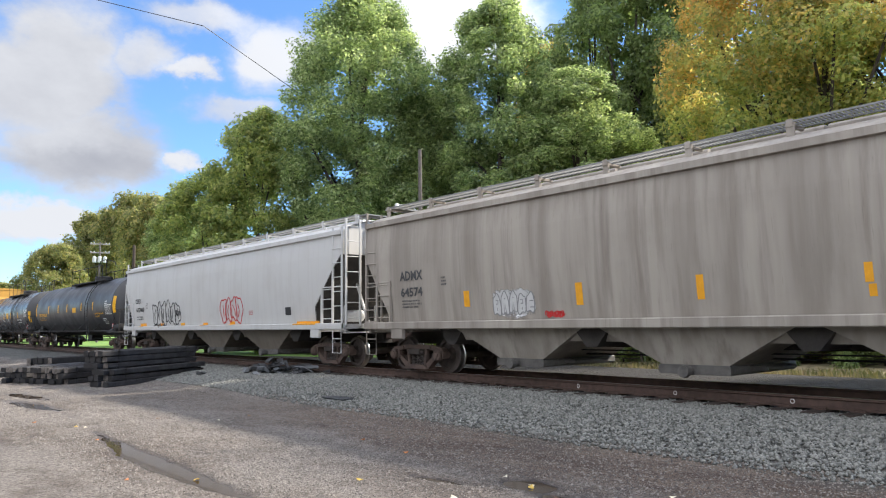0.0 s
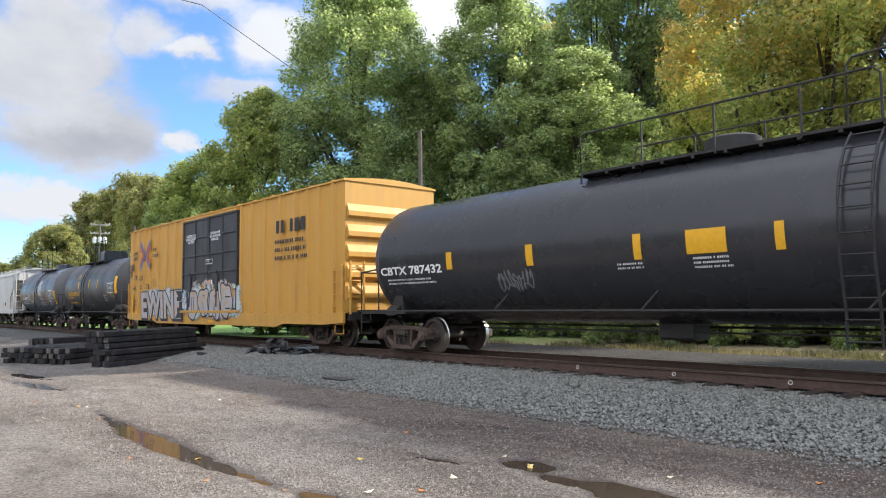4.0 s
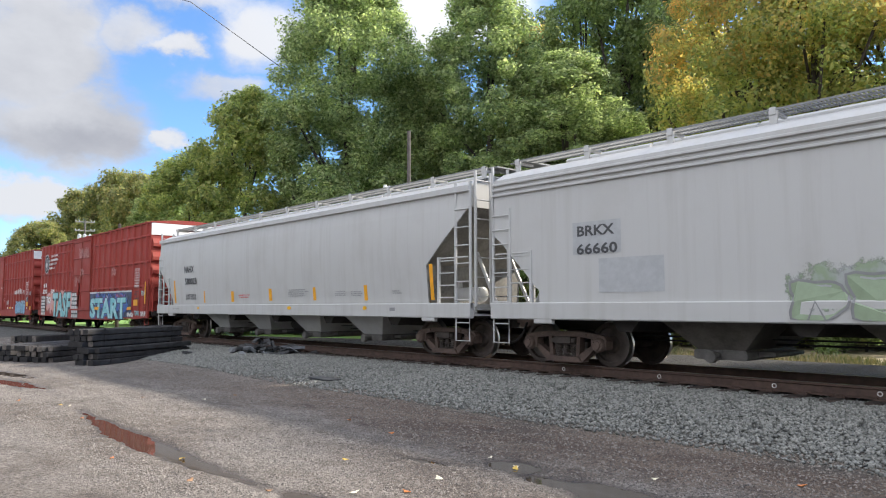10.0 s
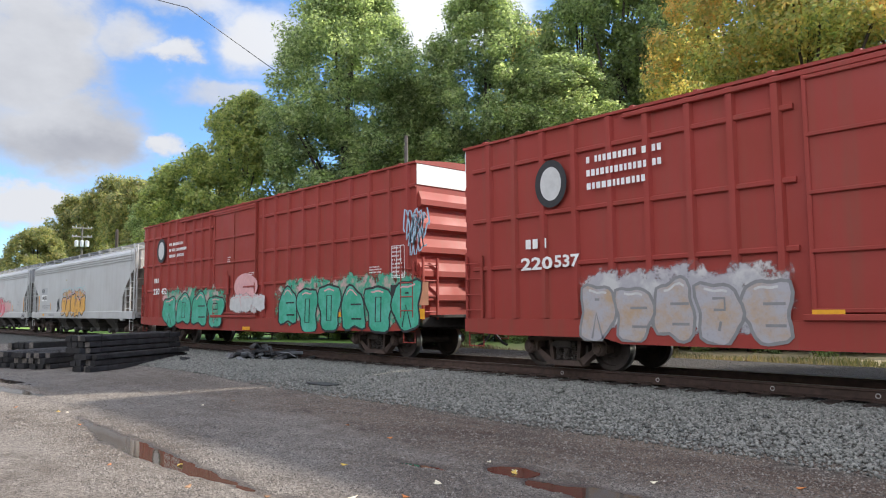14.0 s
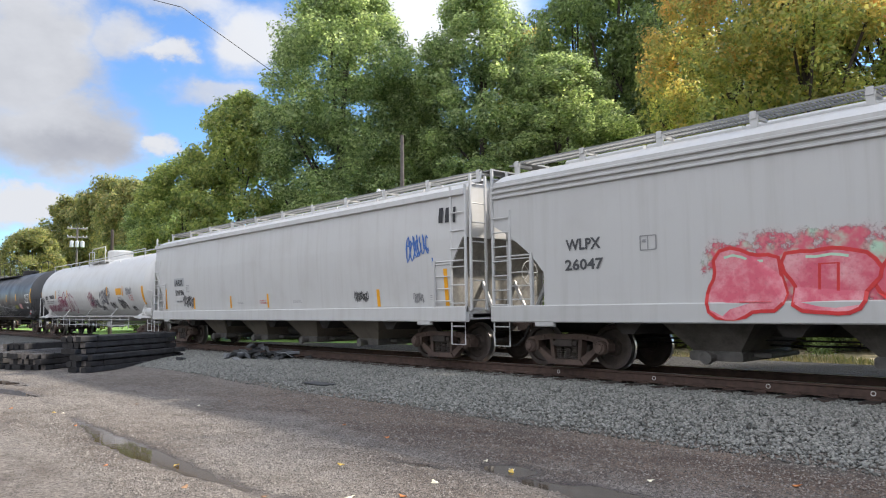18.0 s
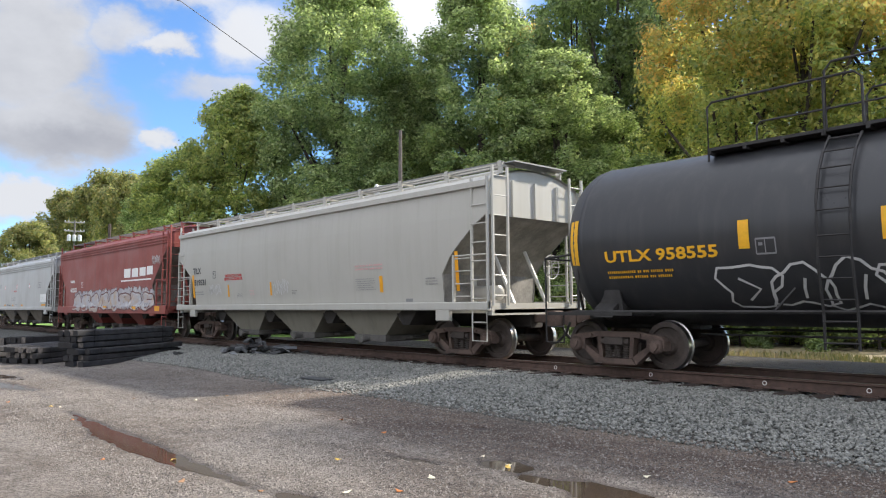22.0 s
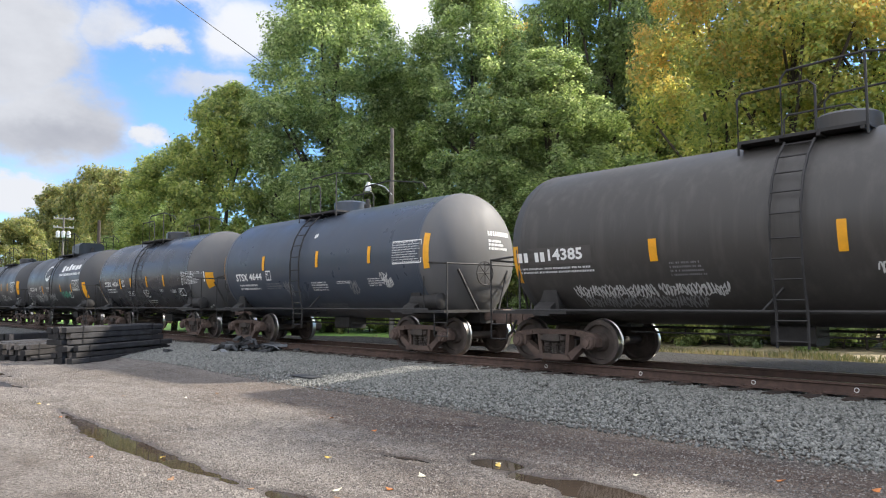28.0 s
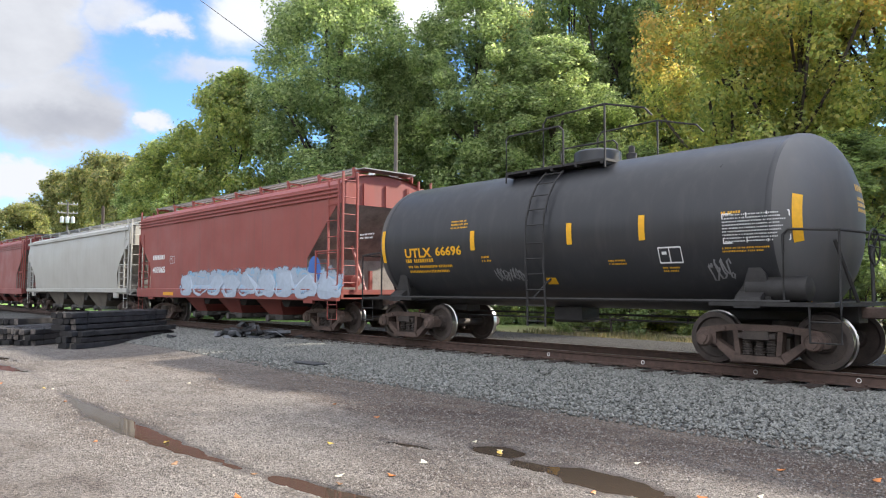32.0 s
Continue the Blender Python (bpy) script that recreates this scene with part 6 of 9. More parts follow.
tank(15.05, -310.24, "long dull black tank car with white outline graffiti", TANKBLACK, rails="long", ladder_x=-3.87, deck=(-6.0, 1.4), rail_to=2.7, dome_at=4.9, head=HEADDARK, ext=1.18, ahead=0.30)
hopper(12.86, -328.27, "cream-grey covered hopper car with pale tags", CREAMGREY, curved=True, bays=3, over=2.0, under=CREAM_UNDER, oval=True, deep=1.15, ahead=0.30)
hopper(11.42, -344.30, "red covered hopper car with silver graffiti and white emblem", HOPRED, curved=False, ribs=True, bays=3, over=1.9, under=HOPRED, z_eave=3.95, cut=((1.2, 2.0, 3.1), (1.5, 2.05, 3.45)))
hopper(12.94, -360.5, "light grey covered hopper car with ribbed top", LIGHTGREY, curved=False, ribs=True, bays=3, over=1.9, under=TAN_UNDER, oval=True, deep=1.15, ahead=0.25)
tank(8.26, -375.14, "short blue-black tank car with white lettering", TANKBLUE, ladder_x=0.0, head=HEADDARK, ahead=0.25)
tank(8.5, -387.22, "short grey tank car with rusty streaks", TANKGREY, ladder_x=0.46, head=HEADDUST, ahead=0.25)
tank(8.4, -399.37, "short brownish black tank car with chalk scrawls", TANKBROWN, ladder_x=0.26, deck=(-0.7, 1.2), rail_to=2.4, head=HEADDARK, ext=1.16, ahead=0.20)
tank(8.4, -411.72, "short blue-black tank car with white lettering", TANKBLUE, ladder_x=-0.72, deck=(-1.6, 0.3), rail_to=1.9, head=HEADDUST, ext=1.21, ahead=0.30)
tank(8.18, -423.82, "short glossy black tank car with white lettering", TANKGLOSS, ladder_x=-0.70, deck=(-1.7, 0.45), rail_to=1.65, head=HEADDUST, ahead=0.42)
tank(8.31, -435.85, "short black tank car with white round emblem and green tag", TANKBLACK, ladder_x=0.08, box_dome=True, head=HEADDARK, ahead=0.25)
tank(8.33, -448.06, "short black tank car with white lettering", TANKBLACK, ladder_x=0.38, deck=(-0.9, 1.2), rail_to=2.4, head=HEADDARK, ahead=0.30)
tank(8.43, -460.26, "short weathered black tank car with yellow lettering", TANKBLACK, R=1.46, ladder_x=-0.12, deck=(-1.4, 1.1), rail_to=2.1, head=HEADDUST, ahead=0.27)
hopper(10.95, -473.47, "faded red covered hopper car with blue-grey graffiti", HOPRED, curved=False, ribs=True, bays=3, over=1.9, under=HOPRED, z_eave=3.95, cut=((1.2, 2.0, 3.1), (1.5, 2.05, 3.45)))
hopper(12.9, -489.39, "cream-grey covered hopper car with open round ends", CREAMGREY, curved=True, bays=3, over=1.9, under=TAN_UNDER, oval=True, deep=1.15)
hopper(11.4, -505.53, "faded red covered hopper car behind a grey one", HOPRED, curved=False, ribs=True, bays=3, over=1.9, under=HOPRED, z_eave=3.95, cut=((1.2, 2.0, 3.1), (1.5, 2.05, 3.45)))



# ---- lettering, stripes, labels and graffiti on the cars ----
SPRAYTONE = {"white_paint": (0.80, 0.80, 0.78), "black_paint": (0.025, 0.025, 0.028), "red_paint": (0.55, 0.03, 0.03), "reflective_yellow": (0.80, 0.42, 0.015)}


def ink(name, col, rough=0.55):
    SPRAYTONE[name] = col
    return plain(name, col, rough, 0.0, 0.12, 7, 0.0)


def fade(name, col, other, rough=0.55):
    """Spray paint that fades in patches from one colour to another."""
    SPRAYTONE[name] = col
    m, nt, b = shader(name)
    v = coords(nt)
    c = mixc(nt, ramp(nt, noise_fac(nt, v, 2.4, 5, 0.65), 0.42, 0.66, (0, 0, 0), (0.9, 0.9, 0.9)), col, other)
    c = mixc(nt, ramp(nt, noise_fac(nt, v, 22, 4, 0.6), 0.55, 0.75, (0, 0, 0), (0.35, 0.35, 0.35)), c, tuple(0.5 * q for q in col))
    nt.links.new(c, b.inputs["Base Color"])
    b.inputs["Roughness"].default_value = rough
    return m


FADEDRED = ink("faded_red_paint", (0.42, 0.09, 0.075))
ORANGE = ink("orange_reflector", (0.78, 0.36, 0.012))
DARKINK = ink("dark_ink", (0.06, 0.062, 0.066))
GREYINK = ink("grey_ink", (0.23, 0.23, 0.235))
INKGREY = ink("faded_ink", (0.13, 0.13, 0.15))
PALEINK = ink("pale_ink", (0.56, 0.56, 0.55))
SILVER = fade("silver_spray", (0.40, 0.39, 0.42), (0.44, 0.30, 0.17), 0.5)
LILAC = ink("lilac_spray", (0.42, 0.42, 0.62))
MINT = ink("mint_spray", (0.34, 0.52, 0.46))
MINTPALE = ink("pale_mint_spray", (0.42, 0.60, 0.46))
MINTGREEN = fade("green_spray", (0.04, 0.34, 0.21), (0.12, 0.46, 0.36))
TURQ = fade("turquoise_spray", (0.16, 0.46, 0.50), (0.46, 0.66, 0.68))
SKYBLUE = ink("sky_blue_spray", (0.22, 0.42, 0.60))
LIGHTBLUE = ink("light_blue_spray", (0.36, 0.50, 0.62))
BLUEINK = ink("blue_spray", (0.05, 0.14, 0.42))
NAVY = fade("navy_spray", (0.028, 0.034, 0.065), (0.045, 0.085, 0.19))
PLUM = ink("plum_spray", (0.30, 0.06, 0.12))
PINKPALE = ink("pale_pink_spray", (0.66, 0.36, 0.36))
PINKRED = fade("pink_red_spray", (0.58, 0.10, 0.15), (0.70, 0.36, 0.38))
PURPLEPALE = ink("pale_purple_spray", (0.55, 0.36, 0.52))
GOLD = ink("gold_spray", (0.66, 0.35, 0.06))
ORANGEPALE = ink("pale_orange_spray", (0.60, 0.27, 0.15))
GREENINK = ink("green_label", (0.35, 0.50, 0.12))
CHALK = ink("faint_chalk", (0.46, 0.22, 0.20))
GREENTAG = ink("green_tag", (0.10, 0.36, 0.24))
OLIVE = ink("olive_label", (0.26, 0.26, 0.06))
DARKRED = ink("dark_red_ink", (0.12, 0.03, 0.03))
PATCHGREY = ink("grey_patch", (0.40, 0.41, 0.42))
PATCHTAN = ink("tan_patch", (0.42, 0.38, 0.24))
PATCHBLUE = ink("blue_grey_patch", (0.36, 0.42, 0.50))
PATCHGREEN = ink("green_grey_patch", (0.26, 0.33, 0.22))
PATCHDARK = ink("dark_patch", (0.075, 0.068, 0.062))


def on_side(c, x, u, lift):
    """A place on the camera side of a car: u is a height, or an angle on a tank."""
    kind = c["skin"]
    x += c.get("ahead", 0.0)
    if kind == "tank":
        r, past = c["shell_radius"], (abs(x) - c["half_length"] + 0.72) / 0.72
        r = (r * math.sqrt(max(0.05, 1 - past * past)) if past > 0 else r) + lift
        return (x, -r * math.cos(u), 2.30 + r * math.sin(u))
    if kind == "box":
        u = max(u, 0.60)
        d0, d1 = c["door_from"], c["door_to"]
        return (x, -(1.692 if d0 < x < d1 else 1.657) - lift, u)
    zs = c["sill_z"]
    u = max(u, zs - 0.20)
    if u < zs + 0.085:
        return (x, -1.672 - lift, u)
    if kind == "flat":
        return (x, -1.612 - lift, u)
    q = (u - zs) / (c["eave_z"] - zs)
    return (x, -(1.512 + 0.12 * math.sin(min(1, q * 1.15) * math.pi * 0.62) - 0.05 * max(0, q - 0.8) / 0.2) - lift, u)


def curl(c):
    return 1.53 if c["skin"] == "tank" else 1.0


def quads(c, polys, lift):
    """A thin skin of polygons in x, u."""
    s = Shape()
    for p in polys:
        s.add([on_side(c, x, u, lift) for x, u in p], [tuple(range(len(p)))])
    return s


GLYPHS = {}


def glyphs(text, weight):
    """Outline of a word in the built-in font, one unit wide and high."""
    key = (text, weight)
    if key not in GLYPHS:
        cu = bpy.data.curves.new("glyphs", "FONT")
        cu.body, cu.resolution_u, cu.offset = text, 2, weight
        ob = bpy.data.objects.new("glyphs", cu)
        me = bpy.data.meshes.new_from_object(ob)
        pts = [tuple(v.co) for v in me.vertices]
        fs = [tuple(p.vertices) for p in me.polygons]
        bpy.data.objects.remove(ob)
        bpy.data.meshes.remove(me)
        bpy.data.curves.remove(cu)
        x0, x1 = min(p[0] for p in pts), max(p[0] for p in pts)
        y0, y1 = min(p[1] for p in pts), max(p[1] for p in pts)
        GLYPHS[key] = ([((p[0] - x0) / (x1 - x0) - 0.5, (p[1] - y0) / (y1 - y0) - 0.5) for p in pts], fs)
    return GLYPHS[key]


def letters(c, text, x, u, w, h, mat, lean=0.0, weight=0.028, lift=0.012, name="lettering"):
    pts, fs = glyphs(text, weight)
    k = curl(c)
    s = Shape().add([on_side(c, x + a * w + lean * b * h, u + b * h / k, lift) for a, b in pts], fs)
    return part(name, s, mat, c)


def patch(c, x, u, w, h, mat, name="stripe", lift=0.005):
    k = curl(c)
    n = 9
    lift += 0.007 if c["skin"] == "tank" else 0
    s = Shape().sheet([[on_side(c, x - w / 2, u + (j / n - 0.5) * h / k, lift), on_side(c, x + w / 2, u + (j / n - 0.5) * h / k, lift)] for j in range(n + 1)])
    return part(name, s, mat, c)


def bars(c, x, u, w, h, n, mat):
    """Lines of small writing, as bars."""
    rng = random.Random(int(x * 100) + int(w * 1000))
    k, n = curl(c), int(n)
    polys = []
    for i in range(n):
        uc = u + (0.5 - (i + 0.5) / n) * h / k
        t = h / n * (0.40 if n == 1 else 0.24 if n < 6 else 0.20) / k
        a = x - w / 2
        end = x + w / 2 * (1 if n == 1 else rng.uniform(0.55, 1.0))
        while a < end - 0.02:
            b = min(end, a + max(0.012, rng.uniform(0.8, 1.5) * t * k))
            polys.append([(a, uc - t), (b, uc - t), (b, uc + t), (a, uc + t)])
            a = b + 0.45 * t * k + 0.006 + (1.4 * t * k if rng.random() < 0.16 else 0)
    if n > 6:
        f = 0.008
        for a, b, e, g in ((x - w / 2, x + w / 2, 0.5, f), (x - w / 2, x + w / 2, -0.5, f)):
            polys.append([(a, u + e * h / k - g), (b, u + e * h / k - g), (b, u + e * h / k + g), (a, u + e * h / k + g)])
        for e in (-0.5, -0.12, 0.2, 0.5):
            polys.append([(x + e * w - f, u - h / 2 / k), (x + e * w + f, u - h / 2 / k), (x + e * w + f, u + h / 2 / k), (x + e * w - f, u + h / 2 / k)])
    ob = part("stencil", quads(c, polys, 0.009), mat, c)
    ob["kind"] = "stuff"
    return ob


def label_box(c, x, u, w, h, mat):
    k, f = curl(c), 0.009
    p = []
    for e in (-0.5, 0.5):
        p.append([(x - w / 2, u + e * h / k - f), (x + w / 2, u + e * h / k - f), (x + w / 2, u + e * h / k + f), (x - w / 2, u + e * h / k + f)])
        p.append([(x + e * w - f, u - h / 2 / k), (x + e * w + f, u - h / 2 / k), (x + e * w + f, u + h / 2 / k), (x + e * w - f, u + h / 2 / k)])
    p.append([(x - w * 0.05, u - h * 0.5 / k), (x + w * 0.0, u - h * 0.5 / k), (x + w * 0.0, u + h * 0.5 / k), (x - w * 0.05, u + h * 0.5 / k)])
    p.append([(x - w * 0.36, u + h * 0.05 / k), (x - w * 0.14, u + h * 0.05 / k), (x - w * 0.14, u + h * 0.25 / k), (x - w * 0.36, u + h * 0.25 / k)])
    return part("label", quads(c, p, 0.010), mat, c)


LAYER = [0]


def disc(c, x, u, w, h, mat, lift=0.004):
    k = curl(c)
    LAYER[0] = (LAYER[0] + 1) % 3
    p = [[(x + w / 2 * math.cos(a), u + h / 2 / k * math.sin(a)) for a in [2 * math.pi * i / 24 for i in range(24)]]]
    return part("emblem", quads(c, p, lift + 0.004 * (0.6 / (w + h + 0.2))), mat, c)


def placard(c, x, u, w, h, mat):
    """A diamond hazard placard hung upright before the shell, with its number."""
    px, py, pz = on_side(c, x, u, 0.05)

    def diamond(r, lift):
        y0 = py - lift
        return Shape().prism([(px - r, pz), (px, pz - r), (px + r, pz), (px, pz + r)], y0 - 0.006, y0)

    p = part("placard", diamond(0.20, 0.0), WHITE, c, "red and white diamond hazard placard")
    part("placard_face", diamond(0.18, 0.004), mat, p)
    part("placard_mark", Shape().box(px - 0.10, px + 0.10, py - 0.014, py - 0.009, pz - 0.055, pz + 0.055), WHITE, p)
    pts, fs = glyphs("1075", 0.028)
    part("placard_number", Shape().add([(px + a * 0.17, py - 0.018, pz + b * 0.075) for a, b in pts], fs), BLACKINK, p)
    part("placard_holder", Shape().box(px - 0.02, px + 0.02, py - 0.001, py + 0.10, pz - 0.30, pz + 0.05), BLACKGEAR, c)


def ribbon(pts, t, k):
    """Quads along a polyline, t wide, sharing their corners at the bends."""
    n = len(pts)
    closed = n > 3 and math.hypot(pts[0][0] - pts[-1][0], (pts[0][1] - pts[-1][1]) * k) < 1e-4
    sides = []
    for i, (x, u) in enumerate(pts):
        a = pts[i - 1] if i else (pts[-2] if closed else pts[0])
        b = pts[i + 1] if i < n - 1 else (pts[1] if closed else pts[-1])
        dx, du = b[0] - a[0], (b[1] - a[1]) * k
        d = math.hypot(dx, du) or 1
        sides.append((-du / d * t / 2, dx / d * t / 2 / k))
    return [[(x0 - a0, u0 - b0), (x1 - a1, u1 - b1), (x1 + a1, u1 + b1), (x0 + a0, u0 + b0)] for (x0, u0), (x1, u1), (a0, b0), (a1, b1) in zip(pts, pts[1:], sides, sides[1:])]


def loop(rng, x, u, w, h, k, n=18, lump=0.16):
    ph = rng.uniform(0, 6)
    out = []
    for i in range(n + 1):
        a = 2 * math.pi * i / n
        r = 1 + lump * math.sin(3 * a + ph) + lump * 0.7 * math.sin(5 * a + 2 * ph)
        q = max(abs(math.cos(a)), abs(math.sin(a))) ** -0.55
        out.append((x + w / 2 * r * q * math.cos(a), u + h / 2 / k * r * q * math.sin(a)))
    return out


def scribble(c, x, u, w, h, seed, mat):
    """A quick one-line tag."""
    rng, k = random.Random(int(seed)), curl(c)
    n = max(8, int(9 * w / h))
    pts = []
    for i in range(n * 5):
        q = i / (n * 5 - 1)
        a = q * n * 1.35
        pts.append((x - w / 2 + w * q + 0.13 * h * math.sin(a * 2.2 + seed) + rng.uniform(-0.012, 0.012), u + h / k * (0.34 * math.sin(a * 1.9) + 0.20 * math.sin(a * 4.3 + seed) + rng.uniform(-0.03, 0.03))))
    return part("graffiti", quads(c, ribbon(pts, max(0.022, min(0.05, h * 0.07)), k), 0.010), mat, c)


def outline_piece(c, x, u, w, h, seed, n, mat):
    """Bubble shapes in outline."""
    rng, k, n = random.Random(int(seed)), curl(c), int(n)
    polys = []
    t = max(0.022, min(0.06, h * 0.05))
    for i in range(n):
        xc = x - w / 2 + (i + 0.5) * w / n
        hh = h * rng.uniform(0.75, 1.0)
        polys += ribbon(loop(rng, xc, u + rng.uniform(-0.06, 0.06) * h / k, w / n * 1.15, hh, k), t, k)
        polys += ribbon([(xc + rng.uniform(-0.2, 0.2) * w / n, u + hh * 0.25 / k), (xc + rng.uniform(-0.2, 0.2) * w / n, u), (xc + rng.uniform(-0.25, 0.25) * w / n, u - hh * 0.28 / k)], t, k)
    return part("graffiti", quads(c, polys, 0.010), mat, c)


STROKES = [((-0.32, -0.5), (-0.28, 0.5)), ((0.30, -0.5), (0.34, 0.5)), ((-0.45, 0.40), (0.45, 0.46)), ((-0.45, -0.42), (0.48, -0.38)), ((-0.4, 0.02), (0.42, 0.06)), ((-0.42, 0.44), (0.40, -0.46)), ((-0.40, -0.46), (0.42, 0.44)), ((0.0, -0.5), (0.05, 0.48))]


def piece(c, x, u, w, h, seed, n, fill, edge, extra):
    """A row of filled bubble letters with dark rims, inner lines and a spray cloud behind."""
    rng, k, n = random.Random(int(seed)), curl(c), int(n)
    lw = w / n
    mist(c, x, u + 0.05 * h / k, w * 1.12, h * 1.45, n, (extra, fill, extra), int(seed), 0.003)
    t = max(0.025, min(0.055, h * 0.05))
    for i in range(n):
        xc, uc = x - w / 2 + (i + 0.5) * lw, u + rng.uniform(-0.06, 0.06) * h / k
        lh = h * rng.uniform(0.80, 1.0)
        tilt = rng.uniform(-0.15, 0.15)
        rim = loop(rng, 0, 0, lw * 0.94, lh * 0.9, k, 26, 0.11)
        rim = [(xc + a + tilt * b * k, uc + b) for a, b in rim]
        lift = 0.008 + 0.004 * (i % 2)
        g = part("graffiti", quads(c, [rim[:-1]], lift), fill, c, "bold spray-painted bubble letter")
        lines = ribbon(rim, t, k)
        style = rng.randrange(4)
        top, low, mid = uc + 0.22 * lh / k, uc - 0.26 * lh / k, uc
        if style == 0:
            lines += ribbon([(xc - 0.12 * lw, top), (xc + 0.14 * lw, top), (xc + 0.14 * lw, mid + 0.05 * lh / k), (xc - 0.10 * lw, mid + 0.05 * lh / k)], t * 0.8, k) + ribbon([(xc, low), (xc + 0.05 * lw, mid - 0.12 * lh / k)], t * 0.8, k)
        elif style == 1:
            lines += ribbon([(xc - 0.15 * lw, low - 0.15 * lh / k), (xc - 0.02 * lw, mid), (xc + 0.15 * lw, low - 0.15 * lh / k)], t * 0.8, k) + ribbon([(xc - 0.05 * lw, top), (xc + 0.08 * lw, top)], t * 0.8, k)
        elif style == 2:
            lines += ribbon([(xc + 0.35 * lw, mid + 0.1 * lh / k), (xc - 0.08 * lw, mid + 0.1 * lh / k)], t * 0.8, k) + ribbon([(xc + 0.35 * lw, low + 0.05 * lh / k), (xc - 0.05 * lw, low + 0.05 * lh / k)], t * 0.8, k)
        else:
            lines += ribbon([(xc - 0.10 * lw, top), (xc - 0.12 * lw, low), (xc + 0.08 * lw, low), (xc + 0.10 * lw, top), (xc - 0.10 * lw, top)], t * 0.8, k)
        part("graffiti_line", quads(c, lines, lift + 0.003), edge, c)
        part("graffiti_light", quads(c, ribbon([(a * 0.80 + xc * 0.20, b * 0.80 + uc * 0.20) for a, b in rim[4:10]], t * 0.7, k), lift + 0.003), extra, c)


def burner(c, text, x, u, w, h, fill, edge, shade=None, lean=0.0):
    """Fat sprayed letters with an outline and a drop shadow."""
    if shade:
        letters(c, text, x + 0.07 * h, u - 0.06 * h, w * 1.03, h * 1.04, shade, lean, 0.075, 0.010, "graffiti_shadow")
    letters(c, text, x, u, w * 1.03, h * 1.05, edge, lean, 0.085, 0.013, "graffiti_outline")
    return letters(c, text, x, u, w, h * 0.97, fill, lean, 0.045, 0.016, "graffiti")


SPRAYS = {}


def spray_material(cols, seed):
    """A ragged coat of several sprayed colours that thins out towards the sheet's border."""
    key = (tuple(m.name for m in cols), seed % 3)
    if key in SPRAYS:
        return SPRAYS[key]
    m, nt, b = shader("overspray")
    v = coords(nt)
    hue = nt.nodes.new("ShaderNodeValToRGB")
    hue.color_ramp.interpolation = "EASE"
    els = hue.color_ramp.elements
    tones = [SPRAYTONE[q.name] for q in cols]
    while len(els) < len(tones):
        els.new(0.5)
    for i, (e, t) in enumerate(zip(els, tones)):
        e.position, e.color = 0.32 + 0.36 * i / max(1, len(tones) - 1), (*t, 1)
    nt.links.new(noise_fac(nt, v, 1.6 + 0.2 * (seed % 3), 4, 0.6), hue.inputs["Fac"])
    nt.links.new(hue.outputs["Color"], b.inputs["Base Color"])
    b.inputs["Roughness"].default_value = 0.6
    tc = nt.nodes.new("ShaderNodeTexCoord")
    sep = nt.nodes.new("ShaderNodeSeparateXYZ")
    nt.links.new(tc.outputs["Generated"], sep.inputs[0])

    def calc(op, a, c=None):
        n = nt.nodes.new("ShaderNodeMath")
        n.operation = op
        for i, q in enumerate((a, c)):
            if isinstance(q, (int, float)):
                n.inputs[i].default_value = q
            elif q is not None:
                nt.links.new(q, n.inputs[i])
        return n.outputs[0]

    ex = calc("MULTIPLY", calc("ABSOLUTE", calc("SUBTRACT", sep.outputs["X"], 0.5)), 2.0)
    ez = calc("MULTIPLY", calc("ABSOLUTE", calc("SUBTRACT", sep.outputs["Z"], 0.5)), 2.0)
    edge = calc("ADD", calc("POWER", ex, 8.0), calc("POWER", ez, 3.0))
    cover = calc("SUBTRACT", calc("MULTIPLY", noise_fac(nt, v, 3.2, 8, 0.68), 1.5), calc("MULTIPLY", edge, 0.75))
    mr = node(nt, "ShaderNodeMapRange", From_Min=0.38, From_Max=0.62, To_Min=0.0, To_Max=0.95)
    mr.interpolation_type = "SMOOTHSTEP"
    nt.links.new(cover, mr.inputs["Value"])
    clear = nt.nodes.new("ShaderNodeBsdfTransparent")
    mx = nt.nodes.new("ShaderNodeMixShader")
    nt.links.new(mr.outputs[0], mx.inputs[0])
    nt.links.new(clear.outputs[0], mx.inputs[1])
    nt.links.new(b.outputs[0], mx.inputs[2])
    nt.links.new(mx.outputs[0], nt.nodes["Material Output"].inputs["Surface"])
    SPRAYS[key] = m
    return m


def mist(c, x, u, w, h, n, cols, seed, lift=0.004):
    """A ragged coat of sprayed colour on the car's side."""
    k = curl(c)
    nx, nu = max(4, int(w / 0.5)), 6
    s = Shape().sheet([[on_side(c, x + w * (i / nx - 0.5), u + (j / nu - 0.5) * h / k, lift) for i in range(nx + 1)] for j in range(nu + 1)])
    return part("overspray", s, spray_material(cols, seed), c, "ragged overspray of paint")


def crossed_arrows(c, x, u, w, h):
    """Emblem of blue and red bent bars crossing in an X."""
    i = 0
    for side in (-1, 1):
        for scale, mat in ((1.0, BLUEINK), (0.60, FADEDRED)):
            for up in (-1, 1):
                a, b = (x + side * w * 0.5, u + up * h * 0.5 * scale), (x + side * w * 0.06 * (1 if scale == 1 else 2.2), u + up * h * 0.03)
                t = 0.085 * h
                i += 1
                part("emblem_bar", quads(c, [[(a[0], a[1] - t), (b[0], b[1] - t), (b[0], b[1] + t), (a[0], a[1] + t)][::-side]], 0.006 + 0.0015 * i), mat, c)


